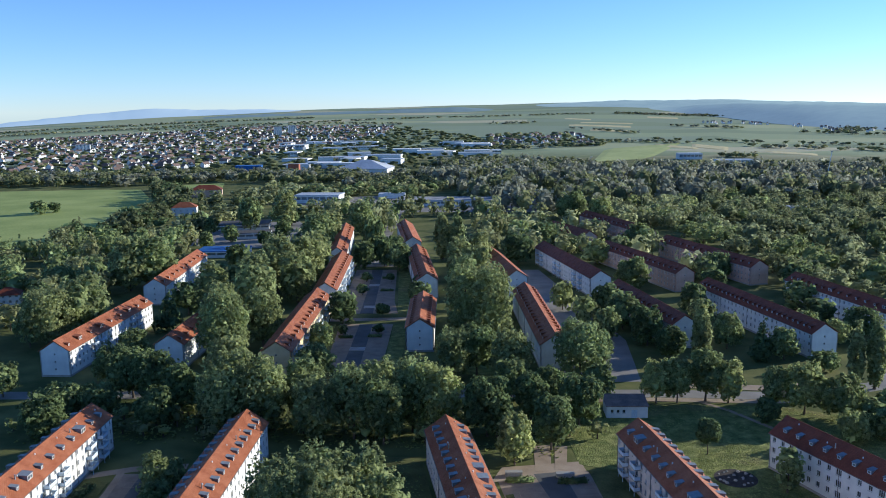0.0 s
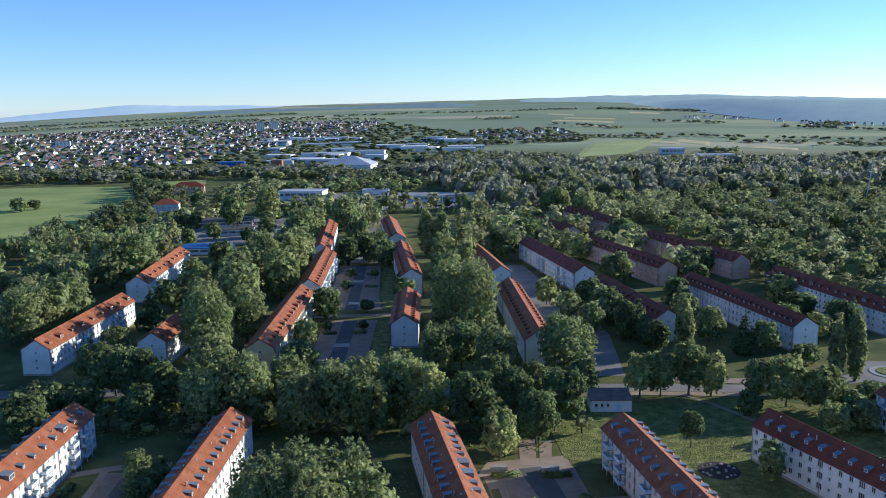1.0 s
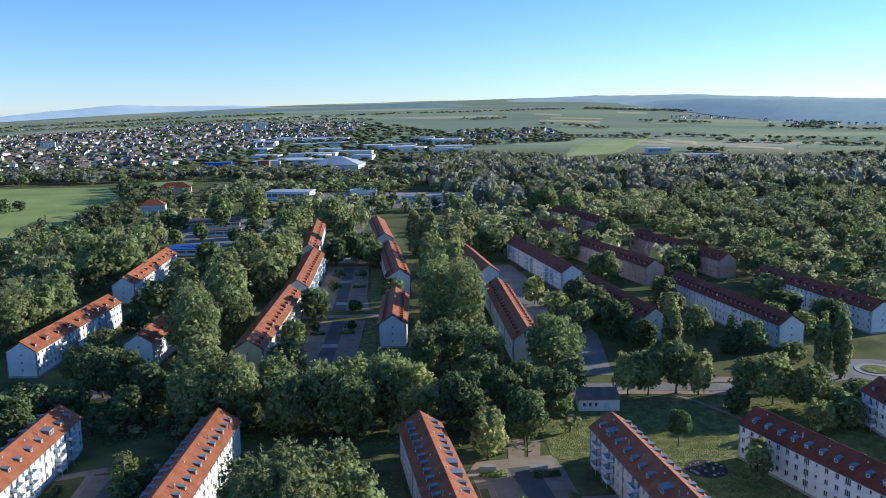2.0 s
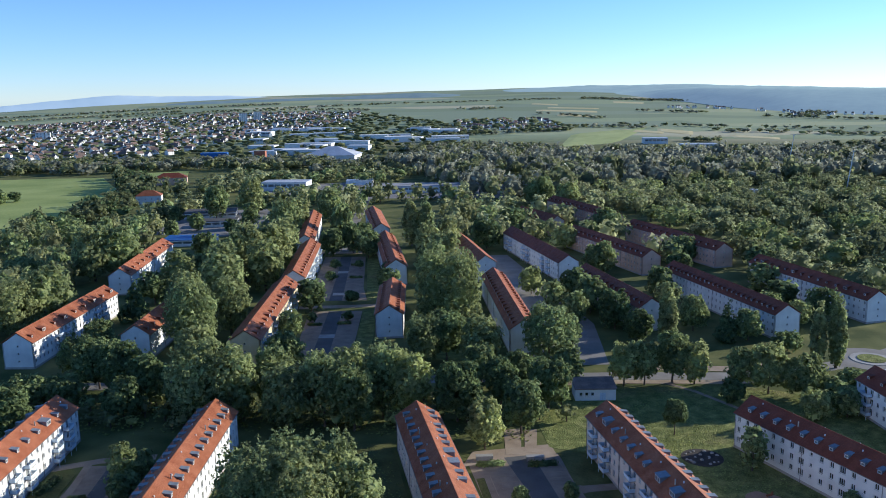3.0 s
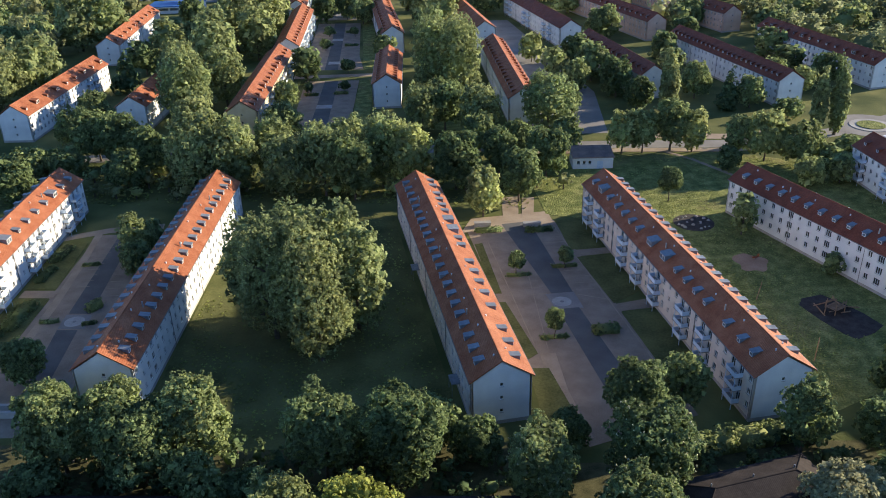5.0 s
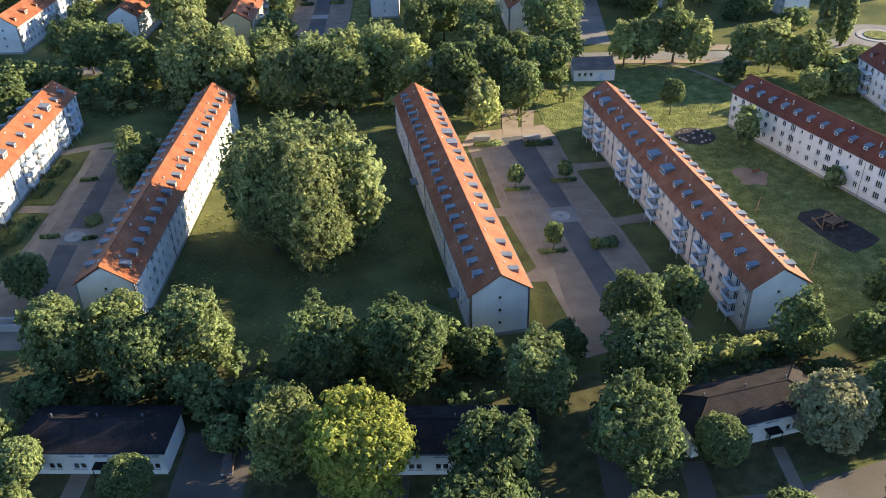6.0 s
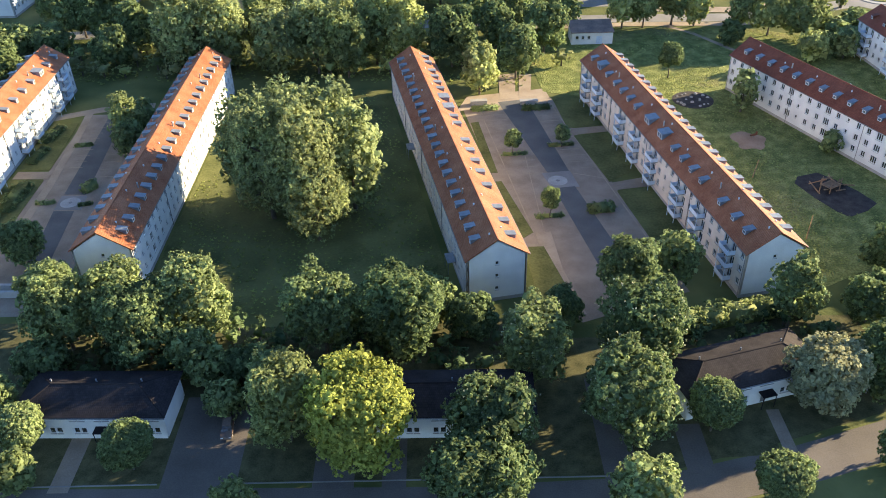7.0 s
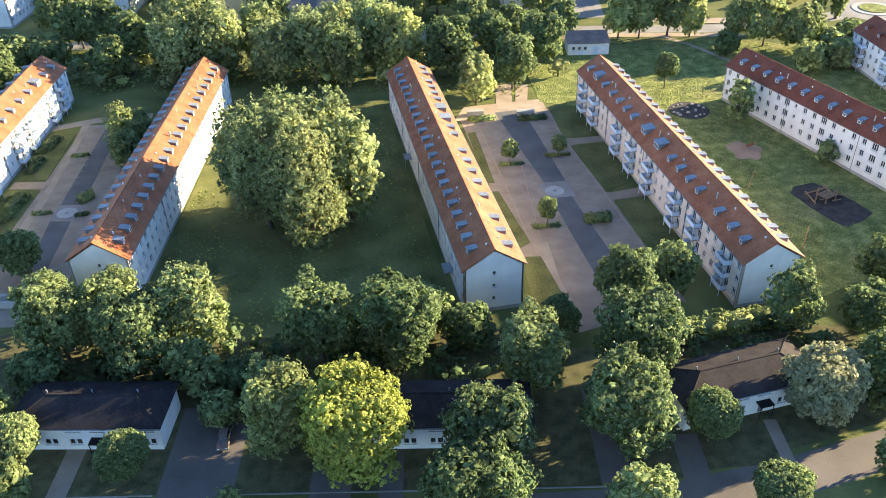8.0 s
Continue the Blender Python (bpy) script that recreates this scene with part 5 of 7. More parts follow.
def lobes_of(kind, rng):
    """Crowns of a tree of height 1 and crown radius 1 (scaled apart later): lobes (x, y, z, r, h)."""
    out = []
    if kind == "lombardy":
        for i in range(16):
            z = 0.16 + 0.8 * i / 15
            r = 0.72 * math.sin(math.pi * min(0.985, 0.16 + 0.83 * i / 15)) ** 0.8 + 0.06
            a = rng.uniform(0, 6.28)
            out.append((0.16 * math.cos(a), 0.16 * math.sin(a), z, r * 0.72, 0.1))
    elif kind == "conifer":
        for i in range(14):
            z = 0.14 + 0.82 * i / 13
            r = 0.95 * (1.04 - i / 13) + 0.06
            for j in range(3):
                a = rng.uniform(0, 6.28)
                out.append((0.45 * r * math.cos(a), 0.45 * r * math.sin(a), z, r * 0.55, 0.045))
    elif kind == "globe":
        out.append((0, 0, 0.6, 0.8, 0.37))
        for i in range(10):
            a, b = rng.uniform(0, 6.28), rng.uniform(-0.8, 0.9)
            out.append((0.42 * math.cos(a), 0.42 * math.sin(a), 0.6 + 0.17 * b, 0.46, 0.2))
    elif kind == "small":
        out.append((0, 0, 0.68, 0.62, 0.25))
        for i in range(16):
            a, z = rng.uniform(0, 6.28), rng.uniform(0.5, 0.86)
            q = 0.6 * math.sqrt(max(0.1, 1 - ((z - 0.66) / 0.32) ** 2))
            out.append((q * math.cos(a), q * math.sin(a), z, rng.uniform(0.24, 0.4), rng.uniform(0.08, 0.13)))
    elif kind == "poplar":
        out.append((0, 0, 0.5, 0.72, 0.4))
        for i in range(80):
            z = rng.uniform(0.17, 0.92)
            prof = math.sin(math.pi * min(1.0, (z - 0.04) / 0.94)) ** 0.55
            a, q = rng.uniform(0, 6.28), math.sqrt(rng.uniform(0.6, 1))
            r = rng.uniform(0.14, 0.2)
            out.append((q * prof * 0.85 * math.cos(a), q * prof * 0.85 * math.sin(a), z, r, rng.uniform(0.05, 0.1)))
    else:
        out.append((0, 0, 0.54, 0.7, 0.33))
        for i in range(36):
            a, q = rng.uniform(0, 6.28), math.sqrt(rng.uniform(0.35, 1))
            z = rng.uniform(0.22, 0.88)
            prof = math.sqrt(max(0.1, 1 - ((z - 0.52) / 0.43) ** 2))
            r = rng.uniform(0.16, 0.3)
            out.append((q * prof * 0.78 * math.cos(a), q * prof * 0.78 * math.sin(a), z, r, rng.uniform(0.07, 0.12)))
    return out


def trunk_mesh(h, rng):
    """A tapered, slightly bent trunk in one piece."""
    r0 = max(0.14, h * 0.017)
    v, f, n = [], [], 8
    for i in range(6):
        z = -0.3 + (h * 0.8 + 0.3) * i / 5
        r = r0 * (1.35 if i == 0 else 1 - 0.16 * i)
        x, y = rng.uniform(-0.12, 0.12) * i, rng.uniform(-0.12, 0.12) * i
        v += [(x + r * math.cos(2 * math.pi * k / n), y + r * math.sin(2 * math.pi * k / n), z) for k in range(n)]
    for i in range(5):
        for k in range(n):
            q = (k + 1) % n
            f.append([i * n + k, i * n + q, (i + 1) * n + q, (i + 1) * n + k])
    f.append(list(range(5 * n, 6 * n)))
    return mesh_of("trunk", v, f, ["bark"])


def limb_mesh(h, r):
    r0 = max(0.14, h * 0.017) * 0.5
    s = Shape().tube((0, 0, 0), (r * 0.35, 0, h * 0.1), r0, r0 * 0.6, 6).tube((r * 0.35, 0, h * 0.1), (r * 0.62, r * 0.1, h * 0.22), r0 * 0.6, r0 * 0.2, 6)
    return s.mesh("limb", ["bark"])


LEAF = {"round": "leaf_round", "chestnut": "leaf_round", "globe": "leaf_round", "small": "leaf_round", "poplar": "leaf_poplar", "lombardy": "leaf_poplar",
        "light": "leaf_light", "yellow": "leaf_yellow", "pale": "leaf_pale", "conifer": "leaf_dark", "wood": "leaf_wood"}
WORDS = {"round": ("tree", "broad green leafy tree on grass"), "chestnut": ("chestnut tree", "horse chestnut with pale blossom candles"), "globe": ("globe tree", "clipped round globe tree by a driveway"),
         "small": ("young tree", "small young leafy tree in a planting bed"), "poplar": ("poplar", "tall grey-green poplar on the lawn"), "lombardy": ("lombardy poplar", "slim tall columnar poplar by the street"),
         "light": ("tree", "light green leafy tree in the sun"), "yellow": ("tree", "yellow-green leafy tree beside the street"), "pale": ("tree", "pale silvery-leaved tree by a bungalow"),
         "conifer": ("conifer", "dark pointed conifer on the lawn")}
MODELS = {}


def tree_model(kind, h, r, level, seed):
    """One tree of true size: crown, trunk, blossom if it has any, limb; level 0 is the nearest, with the most and smallest sprays."""
    rng = np.random.default_rng(seed)
    lobes = [(x * r, y * r, z * h, a * r, b * h) for x, y, z, a, b in lobes_of(kind, rng)]
    size = (0.33, 0.5, 0.9)[level] * {"globe": 0.66, "small": 0.55, "conifer": 0.9, "yellow": 0.92, "poplar": 0.86 if level == 0 else 1.0}.get(kind, 1.0)
    tall = h * (0.45 if kind in ("lombardy", "conifer", "poplar") else 0.38)
    shell = 4.2 * (r * r + 2 * r * tall) * (0.55 if kind in ("lombardy", "conifer") else 0.8 if kind == "poplar" else 1.0)
    airy = kind in ("poplar", "light", "pale", "lombardy")
    full = {"lombardy": 2.4, "small": 1.7, "globe": 1.4, "conifer": 1.3}.get(kind, 1.0)
    n = int(max(160, full * (0.85, 0.7, 0.6)[level] * shell / (1.4 * size * size)))
    mid, out, sz, face = sprays(lobes, int(n * 2.5), size, rng, 1.2 if airy else 0.9, 0.72, 0.25, 0.7 if airy else 0.6, 0.0, 12, 1.4 if airy else 1.0)
    v, f, nn = flakes(mid, out, sz * 0.66, rng, face, (0.1, 0.3, 0.45)[level], (0.62, 0.5, 0.42)[level])
    deep = size * 1.55
    v, f, nn = stack((v, f, nn), under_leaves(lobes, int(max(60, 1.8 * (1.1 if kind != "poplar" else 0.9 if level else 0.4) * full * shell / (1.4 * deep * deep))), deep, rng, 0.86))
    cv, cf, cn = crown_core(lobes, rng, (0.42, 0.45, 0.5)[level] - (0.14 if kind == "poplar" and level == 0 else 0.0), 2)
    crown = leaf_mesh("crown", np.concatenate([v, cv]), f, np.concatenate([nn, cn]), [LEAF[kind]], None, cf + len(v))
    trunk = trunk_mesh(h, rng)
    extra = None
    if kind == "chestnut":
        v, f, nn = rosettes(*sprays(lobes, 260, 0.18, rng, 5.0, 0.9, 1.5, 0.2, 0.0, 1)[:3], rng, 4, 1.4)
        extra = leaf_mesh("blossom", v, f, nn, ["blossom"])
    return crown, trunk, extra, limb_mesh(h, r)


def tree(kind, x, y, h, r, number):
    level = 0 if y < 150 else 1 if y < 330 else 2
    key = (kind, level, round(r / 3), number % 3)
    if level < 2 or key not in MODELS:
        MODELS[key] = (*tree_model(kind, h, r, level, 11 + number), h, r)
    crown, trunk, extra, limb, h0, r0 = MODELS[key]
    cat, label = WORDS[kind]
    ob = thing(cat.replace(" ", "_"), label, cat, (x, y, 0), (number * 77) % 360 if level else 0, "trees of the estate")
    ob.scale = (r / r0, r / r0, h / h0)
    hang("trunk", trunk, ob)
    if kind not in ("conifer", "lombardy", "small") and level < 1:
        for k in range(4):
            hang("limb", limb, ob, at=(0, 0, h0 * (0.28 + 0.1 * k)), rz=k * 137 + number * 40)
    hang("crown", crown, ob)
    if extra:
        hang("blossom", extra, ob, "pale blossom candles")
    return ob


def plant(kind, spots):
    """Trees of one kind, each (x, y, height, crown radius)."""
    for x, y, h, r in spots:
        tree(kind, x, y, h, r, next(numbers))


numbers = itertools.count()
# along the street and behind the bungalows
plant("chestnut", [(13.6, 98, 17, 6.6), (31, 99.5, 19, 7.6), (26.2, 85.5, 17, 8), (6.4, 82.5, 15, 7.6)])
plant("globe", [(45.5, 73.6, 7.6, 4.4), (-46.6, 81.6, 9, 4.3), (-64, 86, 8.6, 4), (39.3, 86, 10, 4.3)])
plant("light", [(-24.2, 86.2, 16, 6.6), (-29.3, 71.3, 7.8, 4.2), (-62.3, 78.6, 6.9, 3.3)])
plant("pale", [(57.2, 90.2, 14, 6.8)])
# (93, 105) and (83, 102) stand out of view, added for their shadows
plant("round", [(-65, 108.5, 17.5, 6.8), (-57, 111.5, 17.5, 6.6), (-50.5, 105, 17.5, 8), (-42, 109, 18.5, 6.4), (-41.5, 101, 10.5, 4.6), (-20.6, 105.5, 19, 6.2), (-7.2, 105, 19, 8), 
               (59, 109, 16.5, 4.4), (32.1, 116.3, 16, 5.8), (42.3, 122.1, 12.5, 4.4), (67.2, 92.4, 15, 5.6), (73.1, 110.1, 10.5, 5.6), (81.2, 123, 11, 4.8), (4.2, 73, 13.5, 8.4), (26, 70.6, 11, 5.2),
               (-70.3, 92.6, 10.2, 3.1), (93, 105, 16, 7), (83, 102, 14, 6)])
plant("round", [(-35, 92.5, 6, 3.4), (-39, 99, 8, 4), (-33, 99, 7, 4), (-71, 117, 13, 6), (-66, 100, 9, 4.4)])
# (76, 81) stands out of view, added to shade the street
plant("round", [(63.5, 78, 9, 3.6), (76, 81, 13, 5), (-3, 114, 10, 5), (-10, 117.5, 10, 5), (4, 109.5, 9, 5), (20, 112, 8, 4), (-15, 113, 8, 4.5),
               (-27, 94, 12, 5)])
plant("yellow", [(-12.6, 82.4, 18.5, 9.6)])
# courts and lawns between the near blocks
plant("round", [(77.1, 194, 13, 3.1), (91.5, 171.5, 5.2, 2.6)])
plant("light", [(10.5, 209.5, 14.5, 5.4), (-26.2, 223.4, 21, 6.6), (-77.5, 186.5, 13.5, 5.0)])
plant("poplar", [(-36.4, 149.2, 27, 8.7), (-27.7, 144.7, 26.5, 8.9), (-41.3, 158.2, 25, 8.1), (-33.9, 159.2, 27, 8.9), (-24.6, 158.2, 27.5, 8.9), (-19.1, 151, 25, 7.9), (-28.6, 151, 29, 9.1), (-25.7, 140.4, 20, 7.5), (-72.3, 229.6, 27, 10),
                (-62.8, 229, 25, 8.6), (-46.1, 225.8, 20, 8.5), (-35.3, 227.3, 22.5, 7.7), (-29.3, 238.2, 22, 7.1), (-18.5, 233, 24, 7.6)])
plant("light", [(-10.9, 230.1, 23, 7.4), (-66, 236, 20, 7), (-38, 236, 21, 6.5)])
plant("round", [(-75.2, 178.5, 10, 4.6), (-76.5, 193, 9, 4), (-82.8, 134, 11, 5.2), (-97.1, 235.7, 13, 6.7), (3.5, 229.2, 19, 8.9), (16.9, 237.5, 18, 5.7), (21.3, 219.5, 17, 6.6), (31.1, 236.5, 17.5, 7), (127, 232, 10, 5),
               (125.5, 239.8, 10, 5.9), (-140, 205, 11, 6), (-128, 228, 14, 7)])
plant("small", [(16.7, 174.4, 6.4, 2.0), (28.8, 177.8, 5.8, 1.8), (22.3, 146.4, 7.4, 2.1), (63.8, 216.9, 10, 3.6)])
# belt along the cross street
plant("light", [(58.5, 257, 15.5, 5.4), (65.2, 257, 16, 5.2), (74.7, 258.6, 20, 6.2), (81.6, 257, 15, 5), (101.8, 247, 17, 7.6), (111, 243, 14.5, 7.6), (107.5, 226, 9, 4.8)])
plant("lombardy", [(81.9, 292.8, 26.5, 4.4), (127.2, 269.7, 23.7, 3), (134.1, 270.4, 24.8, 3.7)])
plant("poplar", [(-94, 296.7, 30, 11), (-7.4, 280.1, 20, 7.1), (12.6, 275.5, 20, 8), (36.6, 276.7, 23, 11), (-82, 262, 22, 8), (-52, 240, 22, 7)])
plant("round", [(-130.8, 243.9, 11, 9), (-120.3, 246.6, 9.9, 8), (-115, 261.8, 19, 8), (-106.2, 258.5, 18, 8), (-93.2, 247.3, 17.5, 6.7), (-56.7, 280.8, 13.5, 7.2), (0.7, 285.9, 19, 8.8), (95.3, 253, 14, 5),
               (88, 240, 8, 3.6), (125.9, 290.5, 7, 5.7), (-128, 275, 15, 7), (-160, 262, 13, 6), (-82, 244, 16, 6.5), (-66, 246, 17, 7), (24, 254, 14, 6), (40, 258, 13, 5.5),
               (12, 258, 15, 6.5)])
# between the farther rows
plant("conifer", [(108.2, 303.5, 15.8, 5), (106.5, 301.4, 6.6, 3.2), (-133.8, 346.8, 17.6, 6.5)])
plant("light", [(41.7, 382.3, 13.4, 5.4), (143, 321.6, 11.5, 5.6)])
plant("poplar", [(-96.7, 352.5, 30, 10.5), (-3.5, 314.6, 36, 9), (6.4, 309, 37, 9.6), (-176.6, 325.5, 24, 13), (-170.2, 341.4, 27, 13), (-86, 322, 26, 9), (-104, 326, 27, 9), (-88, 398, 28, 9),
                (-107, 392, 27, 10), (-2, 345, 27, 8), (7, 362, 26, 8), (-5, 384, 27, 8), (-130, 395, 22, 9)])
plant("round", [(-58.6, 355.5, 16, 6.6), (63.5, 346.6, 16.5, 7.5), (69, 322, 17, 7.5), (74, 304.2, 13, 6.5), (60, 366, 16, 7), (99.2, 317.4, 15, 7.1), (116, 302.8, 13, 6), (156, 328.9, 15, 7.5),
               (-150, 313.3, 8.6, 4.9), (148.9, 352.7, 12.4, 6.8), (-60, 312, 13, 5), (-27, 388, 13, 5.5), (47, 300, 12, 5), (54, 330, 14, 6), (48, 356, 13, 5.5), (96, 345, 14, 6),
               (100, 372, 15, 6.5), (-130, 300, 14, 6), (-135, 375, 16, 7), (134, 330, 12, 6)])
plant("round", [(150, 380, 14, 7), (117, 227, 9.5, 4), (118.6, 236, 9.5, 4.4)])
plant("small", [(-42.2, 369, 6, 3), (-56, 338, 4, 1.8), (-41, 340, 4, 1.8)])
# far rows and beyond
plant("round", [(-410, 761, 13, 8), (-404, 777, 10, 6)])
plant("light", [(82.5, 422.9, 16.6, 10), (73.6, 493.7, 15, 8.7), (82.9, 686.7, 26, 14), (100.6, 651.9, 25, 11)])
plant("lombardy", [(-19.8, 515.5, 31, 6), (-10.3, 514.2, 30, 6)])
plant("poplar", [(-102.3, 417.7, 31, 13), (-89.9, 429.3, 31, 12), (-100.9, 526.5, 31, 12), (-84.9, 620, 27, 10), (-154.2, 665.9, 31, 10), (2, 412.6, 28, 7.2), (-184.1, 426.7, 30, 13), (-172.7, 431.9, 30, 12),
                (-92, 470, 28, 10), (-110, 455, 26, 9), (-100, 560, 27, 10), (-8, 450, 26, 8), (3, 470, 26, 8)])
plant("round", [(-177, 641.2, 28, 11), (-218.4, 417.9, 15.6, 9.9), (-27.4, 409, 11, 4.4), (-65.6, 531.4, 24, 8.4), (-54.6, 493, 19, 7.8), (26.8, 499.9, 19, 10.5), (46.9, 557.1, 18, 11), (134.7, 452.6, 15, 8.2),
               (111.1, 547.5, 18, 9.7), (-178, 590, 13, 6), (-150, 640, 14, 6.5), (-204, 628, 13, 6), (-140, 596, 15, 6.5), (-146, 566, 12, 5.5), (-186, 560, 12, 5.5), (-152, 678, 13, 6),
               (-66, 484, 17, 7), (-44, 478, 17, 8), (-50, 520, 15, 6), (120, 410, 14, 6.5)])
plant("round", [(-125, 420, 15, 7), (-140, 480, 16, 8), (165, 420, 14, 7)])
plant("small", [(-60, 448, 5, 2.2), (-46, 446, 5, 2.2), (-58, 415, 5, 2.2), (-143.2, 449.1, 10, 4.1)])


def hedge(x, y, rz, w, d, h, mat="leaf_round", label="low clipped hedge in the courtyard"):
    """A hedge of small leaves packed on a rounded box."""
    rng = np.random.default_rng(int(abs(x * 13 + y * 7)))
    n = max(2, int(w / d))
    lobes = [(-w / 2 + (i + 0.5) * w / n, rng.uniform(-0.1, 0.1), h * 0.5, 0.6 * max(d, w / n) * rng.uniform(0.85, 1.1), h * 0.5) for i in range(n)]
    v, f, nn = rosettes(*sprays(lobes, int(20 * w * (d + h)), 0.2, rng, 0.6, 0.8, 0.5, 0.6, 0.1)[:3], rng, 4)
    box = Shape().box(-w * 0.46, w * 0.46, -d * 0.36, d * 0.36, 0.0, h * 0.82)
    k = len(v)
    v, f = np.concatenate([v, np.array(box.v)]), np.concatenate([f, np.array(box.f) + k])
    nn = np.concatenate([nn, unit(np.array(box.v) - np.array((0, 0, h * 0.3)))])
    v[:, 2] = np.maximum(v[:, 2], 0.02)
    ob = thing("hedge", label, "hedge", (x, y, 0), rz, "hedges", me=leaf_mesh("hedge", v, f, nn, [mat]))
    return ob


for x, y, rz, w, d, h in ((11.5, 199.6, 6, 7.5, 2.0, 1.2), (25, 199.2, 6, 7.5, 2.0, 1.2), (17.2, 174.5, 5, 6, 1.3, 0.7), (28.8, 178.5, 5, 6.5, 1.3, 0.7), (22.4, 146.8, 5, 6, 1.3, 0.7), (33.5, 148.5, 5, 6, 2.4, 2.0)):
    hedge(x, y, rz, w, d, h)
for x, y, rz, w, d, h in ((-54.2, 334.4, 2, 6, 1.6, 1.2), (-42, 336, 2, 6, 1.6, 1.2), (-60.5, 455, 2, 7, 1.8, 1.2), (-48.8, 457, 2, 7, 1.8, 1.2), (-58.9, 426, 2, 7, 1.8, 1.2), (-46, 424.3, 2, 7, 1.8, 1.2), (-57, 306, 2, 6, 1.6, 1.2), (-89.6, 185.1, 10, 4.6, 1.0, 0.9), (-88.8, 157.6, 5, 4.4, 0.9, 0.8), (-80.6, 163.4, 60, 3.4, 2.4, 2.2), (-79.6, 156.6, 10, 3, 1, 0.9), (-99.6, 191, 82, 9, 2.6, 1.5), (-99, 180, 85, 8, 2.4, 1.3), (-96.5, 160, 88, 12, 3.4, 1.6), (-98, 151, 85, 5, 2.6, 1.8), (-72, 186, 85, 16, 3, 2.4)):
    hedge(x, y, rz, w, d, h)
for x in range(41, 62, 5):
    hedge(x, 109.2 + 0.22 * (x - 41), 12, 5.6, 3.4, 4.2, "leaf_light", "tall loose flowering hedge behind the bungalows")

# ---------------------------------------------------------------- woods and scattered trees
def inside(x, y, pts):
    hit = False
    for i in range(len(pts)):
        (x0, y0), (x1, y1) = pts[i], pts[i - 1]
        if (y0 > y) != (y1 > y) and x < (x1 - x0) * (y - y0) / (y1 - y0) + x0:
            hit = not hit
    return hit


def near_line(x, y, a, b):
    """Distance of a point from the line a-b."""
    ax, ay, bx, by = *a, *b
    t = max(0, min(1, ((x - ax) * (bx - ax) + (y - ay) * (by - ay)) / ((bx - ax) ** 2 + (by - ay) ** 2)))
    return math.hypot(x - ax - t * (bx - ax), y - ay - t * (by - ay))


BLOCKS = [((o.matrix_basis @ Vector((0, -45, 0))).to_2d(), (o.matrix_basis @ Vector((0, 45, 0))).to_2d()) for o in scene.objects if o.name.startswith("apartment_block")]


CLEARINGS = [(283, 728, 17), (418, 1335, 40), (378, 1455, 30), (-163, 1215, 46), (-268, 745, 17), (-300, 905, 24), (372, 745, 8), (-236, 392, 11), (225, 860, 22), (190, 905, 18), (260, 640, 14), (330, 1480, 120), (575, 1300, 60), (500, 1800, 90), (600, 1560, 80)]


